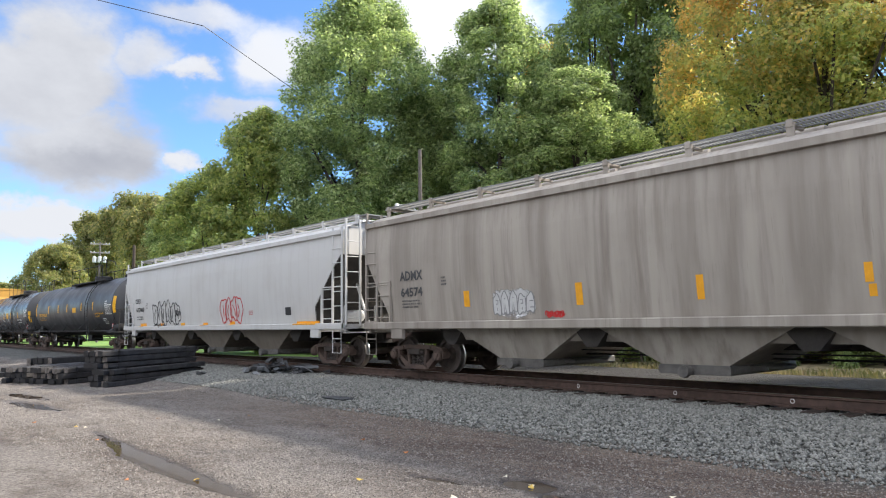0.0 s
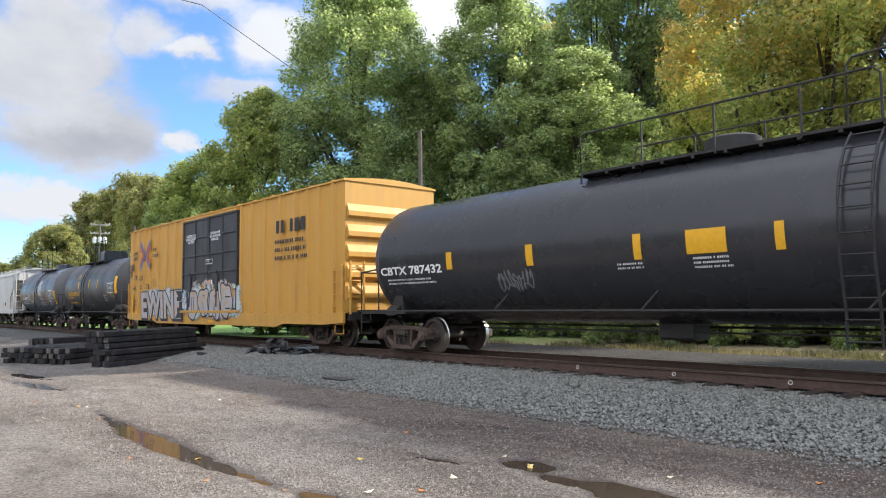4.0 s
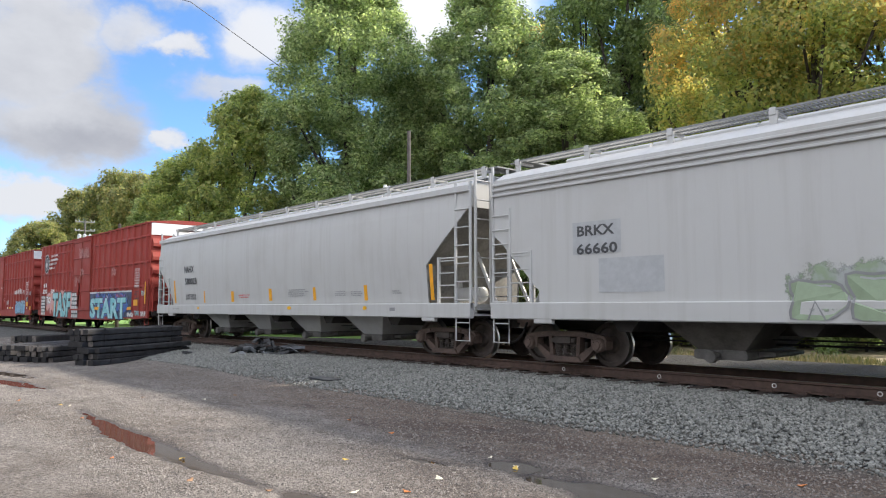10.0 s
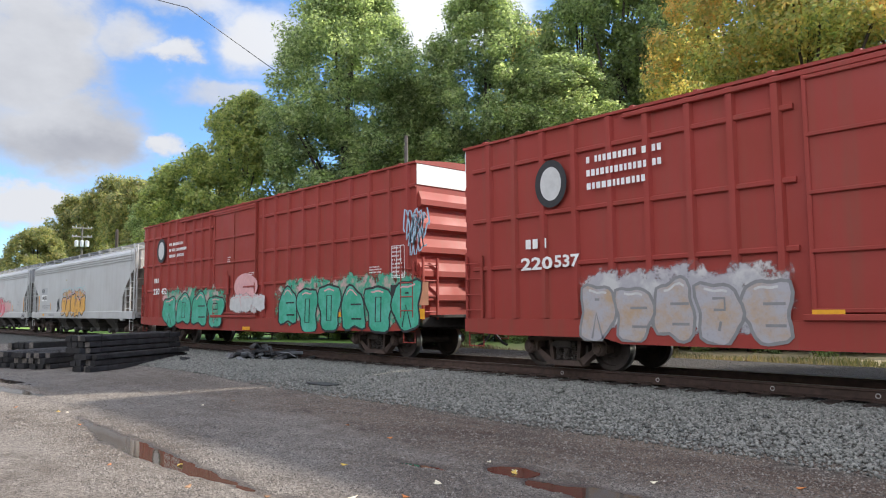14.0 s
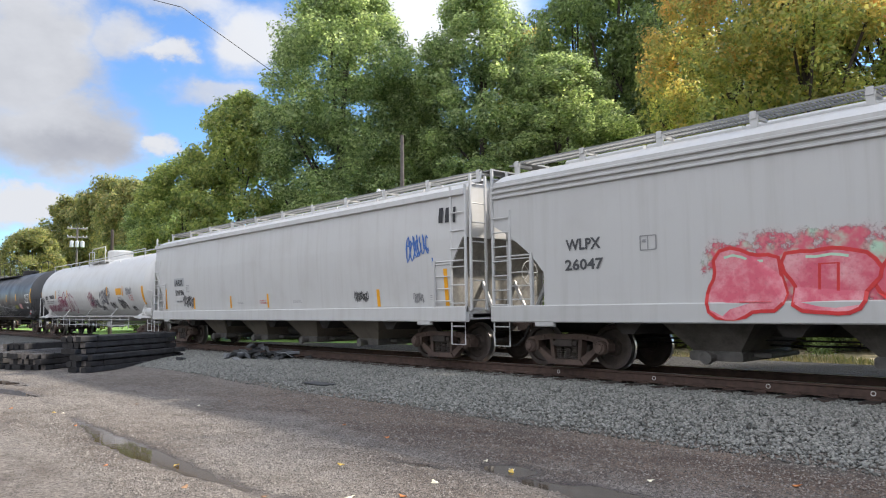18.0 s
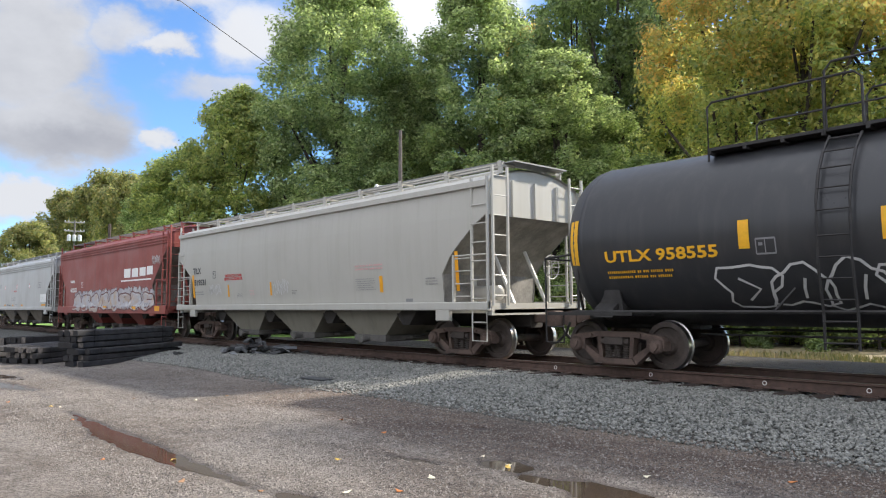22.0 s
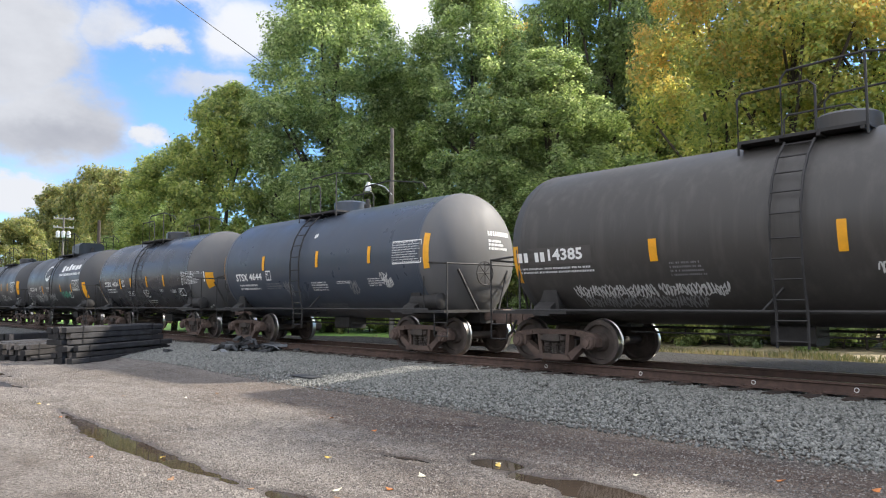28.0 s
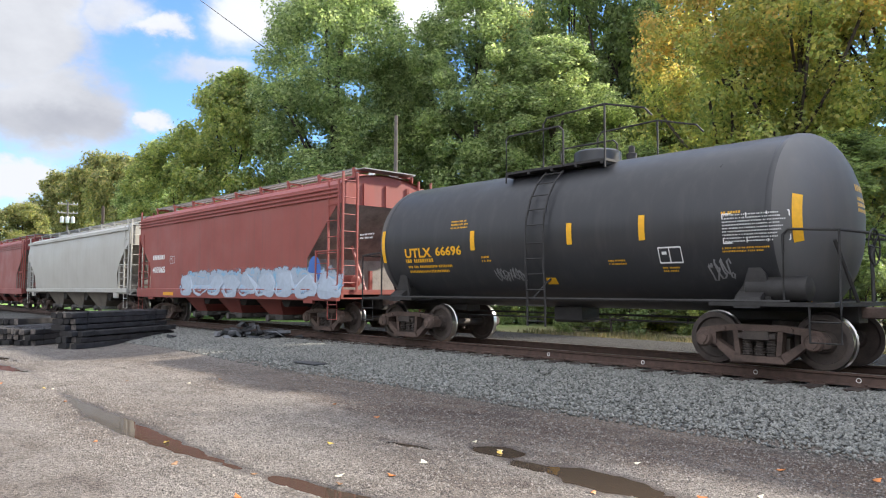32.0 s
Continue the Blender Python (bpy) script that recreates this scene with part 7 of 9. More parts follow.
def bricks_tag(c, x, u, w, h):
    """Sprayed rows of white bricks on black."""
    patch(c, x, u, w, h, BLACKINK, "sprayed_panel", 0.006)
    polys = []
    rows = 6
    for i in range(rows):
        z = u - h / 2 + (i + 0.12) * h / rows
        a = x - w / 2 + 0.02 - (0.12 if i % 2 else 0)
        while a < x + w / 2 - 0.08:
            b = min(a + 0.26, x + w / 2 - 0.02)
            polys.append([(max(a, x - w / 2 + 0.02), z), (b, z), (b, z + 0.72 * h / rows), (max(a, x - w / 2 + 0.02), z + 0.72 * h / rows)])
            a = b + 0.04
    return part("sprayed_bricks", quads(c, polys, 0.010), PALEINK, c)


def head_marks(c, mat):
    """Small stencilled lines on the leading tank head, as bars."""
    half, r = c["half_length"], c["shell_radius"]
    rng = random.Random(int(half * 100))
    for row, (z, h) in enumerate(((0.52, 0.055), (0.34, 0.03), (0.25, 0.03), (0.16, 0.03))):
        y, s = 0.05, Shape()
        end = 0.05 + (0.85 if row == 0 else rng.uniform(0.45, 0.8))
        while y < end:
            w = rng.uniform(0.9, 1.4) * h

            def on(a, b):
                q = min(0.98, math.hypot(a, b) / r)
                return (half - 0.72 + 0.72 * math.sqrt(1 - q * q) + 0.006, a, 2.30 + b)
            s.add([on(y, z - h), on(y + w, z - h), on(y + w, z + h), on(y, z + h)], [(0, 1, 2, 3)])
            y += w + 0.6 * h
        part("head_stencil", s, mat, c)["kind"] = "stuff"


for n in (3, 4, 6, 7, 18, 22, 23, 24, 25, 26, 27, 28, 29):
    head_marks(CARS[n - 1][0], YELLOW if n in (3, 6, 18, 29) else WHITE)
c = CARS[0][0]
letters(c, 'ADMX', -7.03, 2.328, 0.87, 0.23, DARKINK)
letters(c, '64574', -7.04, 1.936, 0.83, 0.22, DARKINK)
bars(c, -7.04, 1.653, 0.78, 0.22, 3, DARKINK)
bars(c, -5.84, 2.142, 0.20, 0.23, 3, DARKINK)
patch(c, -5.13, 1.708, 0.18, 0.35, ORANGE)
patch(c, -2.04, 1.695, 0.16, 0.42, ORANGE)
patch(c, 0.41, 1.705, 0.13, 0.40, ORANGE)
patch(c, 2.89, 1.794, 0.11, 0.27, ORANGE)
patch(c, 2.92, 1.549, 0.10, 0.17, ORANGE)
piece(c, -3.74, 1.556, 1.17, 0.51, 3, 5, PALEINK, GREYINK, PALEINK)
scribble(c, -2.66, 1.329, 0.45, 0.13, 4, REDINK)
c = CARS[1][0]
letters(c, 'CEFX', -7.26, 2.323, 0.71, 0.20, DARKINK)
letters(c, '637007', -7.04, 1.941, 1.01, 0.20, DARKINK)
bars(c, -7.09, 1.589, 0.87, 0.20, 2, DARKINK)
label_box(c, -6.21, 2.098, 0.22, 0.22, GREYINK)
outline_piece(c, -3.98, 1.723, 2.93, 0.95, 9, 6, BLACKINK)
scribble(c, -2.74, 1.725, 0.50, 0.27, 8, BLACKINK)
outline_piece(c, 2.13, 1.723, 1.66, 0.92, 11, 4, REDINK)
patch(c, -6.74, 1.288, 0.75, 0.13, ORANGE)
patch(c, -4.46, 1.281, 0.41, 0.10, ORANGE)
patch(c, -2.29, 1.286, 0.41, 0.10, ORANGE)
patch(c, -0.11, 1.273, 0.42, 0.10, ORANGE)
patch(c, 2.15, 1.288, 0.40, 0.11, ORANGE)
bars(c, 3.64, 1.609, 0.35, 0.18, 3, REDINK)
patch(c, 6.07, 1.610, 0.35, 0.24, BLACKINK)
patch(c, 7.18, 1.244, 1.28, 0.10, ORANGE)
c = CARS[2][0]
letters(c, 'UTLX 956619', -6.21, -0.188, 1.96, 0.21, YELLOW)
bars(c, -6.38, -0.353, 1.70, 0.18, 2, YELLOW)
patch(c, -4.80, 0.021, 0.20, 0.48, YELLOW)
patch(c, -2.44, 0.018, 0.17, 0.48, YELLOW)
patch(c, -0.47, 0.018, 0.17, 0.44, YELLOW)
patch(c, 2.46, 0.019, 0.14, 0.45, YELLOW)
patch(c, 4.62, 0.020, 0.13, 0.44, YELLOW)
patch(c, 7.99, 0.018, 0.15, 0.85, YELLOW)
patch(c, -8.03, 0.049, 0.19, 0.83, YELLOW)
patch(c, 1.06, -0.073, 0.72, 0.27, YELLOW)
letters(c, 'LIQUEFIED PETROLEUM GAS', 5.64, -0.254, 1.46, 0.10, YELLOW)
letters(c, 'NON-ODORIZED', 5.28, -0.343, 0.77, 0.09, YELLOW)
bars(c, 7.21, -0.133, 1.02, 0.45, 9, WHITE)
label_box(c, 6.32, -0.524, 0.47, 0.27, WHITE)
bars(c, 6.85, 0.129, 0.40, 0.09, 1, WHITE)
bars(c, 6.84, 0.061, 0.40, 0.07, 1, WHITE)
placard(c, 7.12, -0.686, 0.38, 0.44, REDINK)
patch(c, 7.13, -1.171, 0.66, 0.16, WHITE)
c = CARS[3][0]
letters(c, 'CBTX 787432', -6.69, -0.184, 2.36, 0.21, WHITE)
bars(c, -6.71, -0.362, 1.86, 0.18, 2, WHITE)
patch(c, -5.23, -0.087, 0.19, 0.39, YELLOW)
patch(c, -2.79, -0.097, 0.19, 0.43, YELLOW)
patch(c, -0.26, -0.100, 0.16, 0.45, YELLOW)
patch(c, 2.22, -0.097, 0.15, 0.43, YELLOW)
patch(c, 4.63, -0.085, 0.13, 0.43, YELLOW)
patch(c, 7.66, -0.210, 0.13, 0.82, YELLOW)
patch(c, -8.36, -0.148, 0.18, 0.80, YELLOW)
patch(c, 1.03, -0.093, 0.70, 0.40, YELLOW)
letters(c, 'LIQUEFIED PETROLEUM GAS', 4.98, -0.319, 1.74, 0.11, WHITE)
letters(c, 'NON- ODORIZED', 4.97, -0.426, 1.00, 0.10, WHITE)
bars(c, 6.93, -0.021, 1.01, 0.47, 9, WHITE)
bars(c, 1.12, -0.321, 0.69, 0.23, 3, WHITE)
bars(c, -0.41, -0.315, 0.62, 0.15, 2, WHITE)
placard(c, 6.82, -0.603, 0.32, 0.44, REDINK)
bars(c, 7.30, -1.081, 0.64, 0.12, 1, WHITE)
scribble(c, -3.31, -0.434, 0.96, 0.47, 13, GREYINK)
scribble(c, 5.94, -0.491, 0.44, 0.28, 14, GREYINK)
c = CARS[4][0]
mist(c, -4.5, 1.25, 5.9, 1.9, 22, (LILAC, PALEINK, SKYBLUE, PINKPALE), 7, 0.004)
burner(c, 'EWINE', -4.75, 1.30, 4.6, 1.15, SILVER, BLACKINK, BLACKINK, -0.1)
mist(c, 0.6, 1.3, 4.9, 1.8, 22, (LILAC, PALEINK, MINT, PINKPALE), 8, 0.004)
piece(c, 0.2, 1.35, 3.9, 1.3, 18, 4, SILVER, BLACKINK, GOLD)
letters(c, 'next', -7.90, 3.62, 0.56, 0.18, BLACKINK, 0.25)
letters(c, 'load', -7.90, 3.40, 0.54, 0.20, BLACKINK, 0.25)
letters(c, 'any', -5.50, 3.62, 0.46, 0.18, BLACKINK, 0.25)
letters(c, 'road', -5.45, 3.42, 0.56, 0.18, BLACKINK, 0.25)
crossed_arrows(c, -6.68, 3.47, 1.22, 1.15)
letters(c, 'TB', -7.84, 2.519, 0.42, 0.22, BLACKINK, 0.2)
letters(c, 'OX', -7.13, 2.482, 0.47, 0.22, BLACKINK, 0.2)
letters(c, '66', -7.96, 2.065, 0.35, 0.21, BLACKINK, 0.2)
letters(c, '11', -7.12, 2.086, 0.22, 0.20, BLACKINK, 0.2)
letters(c, '73', -6.31, 2.104, 0.37, 0.20, BLACKINK, 0.2)
label_box(c, -5.53, 2.256, 0.21, 0.23, BLACKINK)
bars(c, -7.86, 1.398, 0.42, 0.30, 4, BLACKINK)
scribble(c, -8.49, 2.960, 0.78, 0.45, 15, BLACKINK)
scribble(c, -8.53, 2.660, 0.45, 0.34, 16, BLACKINK)
patch(c, -8.21, 1.250, 0.12, 1.03, YELLOW)
patch(c, -5.86, 0.790, 0.63, 0.11, ORANGE)
patch(c, -3.09, 0.893, 0.35, 0.10, ORANGE)
patch(c, 0.39, 0.680, 0.44, 0.09, ORANGE)
patch(c, -7.73, 0.993, 0.34, 0.18, ORANGE)
letters(c, 'CLOSE THIS DOOR', -1.49, 3.879, 0.93, 0.10, WHITE)
letters(c, 'BEFORE CLOSING', -1.50, 3.760, 0.91, 0.10, WHITE)
letters(c, 'MAIN DOOR', -1.50, 3.642, 0.56, 0.10, WHITE)
letters(c, 'CLOSE AND LOCK', 0.68, 3.847, 0.84, 0.09, WHITE)
letters(c, 'BOTH DOORS BEFORE', 0.68, 3.729, 0.88, 0.09, WHITE)
letters(c, 'MOVING CAR', 0.67, 3.612, 0.60, 0.09, WHITE)
label_box(c, 0.18, 2.831, 0.56, 0.16, WHITE)
disc(c, 0.43, 2.086, 0.13, 0.16, WHITE)
bars(c, 6.08, 3.623, 1.86, 0.49, 1, BLACKINK)
bars(c, 6.12, 2.912, 2.08, 0.75, 3, BLACKINK)
c = CARS[5][0]
letters(c, 'UTLX 600765', -2.92, -0.190, 2.01, 0.21, YELLOW)
label_box(c, -1.54, -0.178, 0.26, 0.24, YELLOW)
bars(c, -3.33, -0.334, 1.45, 0.19, 2, YELLOW)
bars(c, -3.34, -0.519, 1.34, 0.14, 1, YELLOW)
bars(c, -2.09, 0.436, 0.62, 0.32, 3, YELLOW)
patch(c, -1.88, 0.105, 0.17, 0.41, YELLOW)
patch(c, 0.10, 0.125, 0.14, 0.44, YELLOW)
patch(c, 1.62, 0.109, 0.14, 0.43, YELLOW)
patch(c, 4.47, 0.023, 0.15, 0.87, YELLOW)
patch(c, -4.90, -0.002, 0.15, 0.69, YELLOW)
bars(c, 3.76, -0.074, 1.03, 0.49, 8, WHITE)
label_box(c, 2.76, -0.384, 0.47, 0.27, WHITE)
bars(c, 3.94, -0.321, 0.58, 0.18, 3, YELLOW)
patch(c, -0.06, -0.652, 0.24, 0.17, GREENINK)
patch(c, 3.44, -1.111, 0.54, 0.14, YELLOW)
bars(c, -1.65, -0.459, 0.33, 0.25, 3, YELLOW)
c = CARS[6][0]
bars(c, -3.71, -0.244, 0.89, 0.20, 1, WHITE)
letters(c, '73419', -2.95, -0.245, 0.79, 0.21, WHITE)
label_box(c, -2.16, -0.212, 0.25, 0.25, WHITE)
bars(c, -3.30, -0.428, 1.71, 0.21, 2, WHITE)
bars(c, -1.62, -0.405, 1.32, 0.22, 3, WHITE)
patch(c, -2.40, -0.178, 0.15, 0.43, YELLOW)
patch(c, -0.97, -0.178, 0.13, 0.43, YELLOW)
patch(c, 1.11, -0.168, 0.12, 0.41, YELLOW)
patch(c, 2.67, -0.167, 0.11, 0.44, YELLOW)
patch(c, 4.54, -0.275, 0.13, 0.82, YELLOW)
patch(c, -4.87, -0.285, 0.15, 0.78, YELLOW)
scribble(c, 0.79, 0.348, 0.78, 0.48, 21, WHITE)
scribble(c, 0.76, 0.126, 0.79, 0.41, 22, WHITE)
scribble(c, 0.76, -0.087, 0.47, 0.39, 23, WHITE)
scribble(c, -0.52, -0.464, 0.77, 0.58, 24, GREYINK)
scribble(c, 1.34, -0.510, 1.11, 0.33, 25, PALEINK)
bars(c, 2.44, -0.394, 0.75, 0.32, 2, ORANGE)
bars(c, 3.61, -0.144, 1.05, 0.52, 8, WHITE)
label_box(c, 3.28, -0.460, 0.45, 0.27, WHITE)
disc(c, 3.33, -0.647, 0.16, 0.11, REDINK)
bars(c, 1.42, -0.306, 0.81, 0.09, 2, WHITE)
bars(c, 3.36, -0.779, 0.70, 0.20, 2, GREYINK)
c = CARS[7][0]
letters(c, 'ADMX', -5.62, 2.407, 0.88, 0.20, DARKINK)
letters(c, '50019', -5.60, 1.989, 0.91, 0.20, DARKINK)
label_box(c, -4.51, 2.123, 0.31, 0.24, GREYINK)
bars(c, -5.49, 1.539, 1.18, 0.21, 2, GREYINK)
patch(c, -4.13, 1.553, 0.18, 0.35, ORANGE)
patch(c, -1.26, 1.561, 0.16, 0.38, ORANGE)
patch(c, 0.98, 1.568, 0.14, 0.41, ORANGE)
patch(c, 3.99, 1.553, 0.12, 0.41, ORANGE)
patch(c, 6.36, 1.744, 0.10, 0.82, ORANGE)
patch(c, -6.57, 1.771, 0.21, 0.70, ORANGE)
bars(c, -3.03, 1.512, 0.83, 0.17, 2, REDINK)
bars(c, -0.61, 1.580, 0.67, 0.20, 3, GREYINK)
bars(c, 1.61, 1.548, 0.59, 0.18, 3, GREYINK)
patch(c, 4.72, 1.601, 0.44, 0.26, BLACKINK)
bars(c, 5.44, 1.831, 0.74, 0.20, 3, GREYINK)
bars(c, 2.87, 1.115, 0.98, 0.12, 2, DARKINK)
bars(c, -3.67, 1.101, 1.06, 0.17, 2, REDINK)
c = CARS[8][0]
patch(c, -6.56, 2.399, 1.05, 0.59, PATCHGREY)
letters(c, 'BRKX', -6.57, 2.528, 0.81, 0.19, DARKINK)
letters(c, '66660', -6.55, 2.196, 0.89, 0.20, DARKINK)
patch(c, -5.86, 1.704, 1.31, 0.61, PATCHGREY)
patch(c, 6.77, 2.184, 1.39, 0.66, PATCHTAN)
patch(c, 6.76, 1.579, 1.39, 0.47, PATCHBLUE)
patch(c, 7.14, 1.611, 0.38, 0.27, DARKINK)
label_box(c, 7.14, 1.611, 0.33, 0.23, WHITE)
patch(c, 5.38, 1.580, 0.23, 0.46, PATCHGREY)
bars(c, 2.60, 1.477, 0.77, 0.23, 3, GREYINK)
bars(c, 3.69, 1.459, 1.13, 0.22, 3, GREYINK)
scribble(c, 7.83, 1.552, 0.38, 0.40, 27, GREYINK)
piece(c, -1.63, 1.252, 3.16, 0.80, 28, 4, PATCHGREEN, GREYINK, PATCHGREY)
piece(c, 1.69, 1.343, 0.92, 0.86, 29, 2, PATCHGREY, PATCHGREY, GREYINK)
piece(c, 3.41, 1.076, 3.01, 0.42, 30, 6, PATCHGREY, PATCHGREY, PATCHBLUE)
patch(c, 7.86, 1.045, 1.18, 0.26, PATCHBLUE)
scribble(c, 8.96, 1.032, 0.62, 0.18, 31, GREYINK)
bars(c, 8.36, 3.245, 1.24, 0.12, 1, GREYINK)
c = CARS[9][0]
letters(c, 'NAHX', -6.15, 2.524, 0.84, 0.24, DARKINK)
letters(c, '580023', -6.03, 2.085, 1.02, 0.25, DARKINK)
letters(c, 'LD LMT 222500 LB', -6.08, 1.571, 0.89, 0.09, DARKINK)
letters(c, 'LT WT   63500 LB', -6.09, 1.463, 0.89, 0.09, DARKINK)
patch(c, -7.55, 1.725, 0.13, 0.84, ORANGE)
patch(c, -4.93, 1.499, 0.09, 0.41, ORANGE)
disc(c, -5.16, 1.112, 0.13, 0.10, YELLOW)
bars(c, -7.14, 1.085, 0.57, 0.05, 1, GREYINK)
patch(c, -2.73, 1.493, 0.20, 0.35, ORANGE)
patch(c, -0.17, 1.520, 0.18, 0.37, ORANGE)
patch(c, 2.33, 1.511, 0.14, 0.37, ORANGE)
patch(c, 4.76, 1.504, 0.14, 0.39, ORANGE)
patch(c, 7.33, 1.709, 0.12, 0.82, ORANGE)
bars(c, -1.85, 1.494, 0.85, 0.14, 2, REDINK)
bars(c, 1.49, 1.551, 1.15, 0.24, 4, GREYINK)
bars(c, 3.64, 1.507, 0.56, 0.15, 3, GREYINK)
bars(c, 4.39, 1.491, 0.52, 0.15, 3, GREYINK)
bars(c, 6.05, 1.504, 0.36, 0.11, 2, GREYINK)
disc(c, 1.17, 1.117, 0.22, 0.10, YELLOW)
disc(c, 4.89, 1.118, 0.17, 0.10, YELLOW)
patch(c, 6.01, 1.090, 0.21, 0.08, GREYINK)
c = CARS[10][0]
patch(c, 4.03, 1.26, 5.85, 1.10, NAVY, 'sprayed_panel', 0.004)
patch(c, 4.03, 1.83, 5.85, 0.07, PALEINK, 'sprayed_edge', 0.006)
mist(c, 4.05, 1.35, 5.7, 1.2, 16, (PLUM, BLUEINK, NAVY, LILAC), 5, 0.008)
burner(c, 'START', 3.75, 1.10, 5.05, 0.98, TURQ, NAVY, BLUEINK)
mist(c, -4.4, 1.45, 6.2, 1.6, 16, (ORANGEPALE, PINKPALE, ORANGEPALE), 6, 0.004)
burner(c, 'TASF', -3.95, 1.28, 3.5, 1.35, TURQ, BLACKINK, BLACKINK, 0.12)
burner(c, 'TKO', -6.55, 1.55, 0.95, 0.42, WHITE, BLACKINK)
bricks_tag(c, -7.7, 1.25, 0.9, 1.1)
bricks_tag(c, -1.3, 1.25, 1.1, 1.3)
bars(c, -6.02, 3.56, 1.55, 0.66, 3, WHITE)
disc(c, -7.20, 3.611, 1.04, 1.10, PALEINK)
disc(c, -7.20, 3.611, 0.96, 1.02, BLACKINK, 0.010)
disc(c, -7.20, 3.611, 0.66, 0.74, PALEINK, 0.014)
disc(c, -7.20, 3.611, 0.60, 0.68, INKGREY, 0.018)
disc(c, -7.20, 3.55, 0.34, 0.30, PALEINK, 0.022)
bars(c, -5.52, 3.794, 1.48, 0.66, 3, WHITE)
bars(c, -7.39, 2.388, 0.68, 0.28, 1, WHITE)
letters(c, '220', -7.42, 2.046, 0.97, 0.24, WHITE)
letters(c, '108', -5.72, 2.035, 0.70, 0.23, WHITE)
scribble(c, 0.03, 3.842, 1.69, 0.55, 36, CHALK)
scribble(c, -0.19, 2.896, 0.61, 0.42, 37, CHALK)
scribble(c, 4.54, 2.751, 0.58, 0.40, 38, CHALK)
scribble(c, -1.03, 2.423, 0.77, 0.50, 39, CHALK)
bars(c, 7.57, 2.374, 0.56, 0.76, 7, WHITE)
label_box(c, 7.57, 1.651, 0.50, 0.30, BLACKINK)
patch(c, 7.55, 1.332, 0.50, 0.25, ORANGE, 'reflector', 0.045)
patch(c, 8.65, 1.737, 0.11, 0.91, ORANGE, 'reflector', 0.045)
scribble(c, 8.35, 1.726, 0.46, 0.22, 40, TURQ)
scribble(c, 7.65, 0.889, 0.52, 0.23, 41, TURQ)
scribble(c, 8.36, 0.863, 0.57, 0.22, 42, WHITE)
scribble(c, 6.85, 0.824, 0.73, 0.19, 43, WHITE)
patch(c, 6.78, 1.094, 0.47, 0.13, ORANGE, 'reflector', 0.045)
patch(c, 2.33, 1.088, 0.60, 0.14, ORANGE, 'reflector', 0.045)
c = CARS[11][0]
disc(c, -6.60, 3.559, 0.77, 0.92, BLACKINK)
disc(c, -6.60, 3.559, 0.51, 0.65, PALEINK)
bars(c, -4.98, 3.632, 1.55, 0.73, 3, WHITE)
bars(c, -6.99, 2.434, 0.52, 0.23, 1, WHITE)
letters(c, '220', -6.98, 2.051, 0.79, 0.25, WHITE)
letters(c, '537', -6.25, 2.065, 0.58, 0.24, WHITE)
piece(c, -4.09, 1.108, 3.78, 1.21, 44, 5, SILVER, GREYINK, PALEINK)
scribble(c, 4.96, 2.115, 0.60, 0.27, 45, WHITE)
scribble(c, 5.46, 2.125, 0.67, 0.31, 46, WHITE)
scribble(c, 6.12, 2.135, 0.69, 0.35, 47, WHITE)
scribble(c, 6.51, 2.159, 0.46, 0.34, 48, WHITE)
piece(c, 6.33, 1.078, 2.72, 0.84, 49, 5, SKYBLUE, BLACKINK, PALEINK)
bars(c, 8.10, 2.294, 0.54, 0.81, 8, WHITE)
bars(c, 7.32, 2.089, 0.56, 0.33, 4, WHITE)
patch(c, 8.12, 1.649, 0.51, 0.29, BLACKINK)
label_box(c, 8.12, 1.649, 0.46, 0.25, WHITE)
patch(c, 8.12, 1.340, 0.48, 0.25, ORANGE)
patch(c, 8.90, 1.110, 0.39, 0.22, ORANGE)
patch(c, 8.90, 2.018, 0.35, 0.26, PATCHGREY)
patch(c, 3.51, 1.112, 0.44, 0.12, ORANGE)
patch(c, -1.73, 1.069, 0.43, 0.13, ORANGE)
patch(c, 6.51, 1.100, 0.45, 0.11, ORANGE)
patch(c, 0.53, 0.641, 0.41, 0.10, ORANGE)
patch(c, 2.72, 1.115, 0.19, 0.11, WHITE)
patch(c, 4.25, 1.109, 0.19, 0.10, WHITE)
patch(c, 8.11, 1.103, 0.16, 0.10, WHITE)
bars(c, -0.68, 2.815, 0.26, 0.22, 3, WHITE)
bars(c, -0.67, 1.652, 0.28, 0.37, 4, WHITE)
bars(c, 0.98, 2.469, 0.45, 0.10, 2, WHITE)
bars(c, 1.59, 1.669, 0.24, 0.23, 3, WHITE)
scribble(c, 2.72, 1.464, 0.65, 0.30, 50, PALEINK)
c = CARS[12][0]
disc(c, -6.71, 3.567, 0.86, 0.95, BLACKINK)
disc(c, -6.71, 3.567, 0.58, 0.69, PALEINK)
bars(c, -5.09, 3.522, 1.61, 0.66, 3, WHITE)
bars(c, -7.10, 2.405, 0.48, 0.22, 1, WHITE)
letters(c, '220', -7.09, 1.984, 0.63, 0.24, WHITE)
letters(c, '452', -6.32, 1.979, 0.53, 0.23, WHITE)
piece(c, -3.72, 1.218, 5.40, 1.36, 51, 4, MINTGREEN, BLACKINK, PINKPALE)
piece(c, 5.75, 1.224, 6.52, 1.39, 52, 6, MINTGREEN, BLACKINK, PINKPALE)
disc(c, 0.44, 1.967, 1.51, 0.83, PINKPALE)
piece(c, 0.55, 1.412, 2.27, 0.55, 53, 3, PALEINK, PALEINK, PINKPALE)
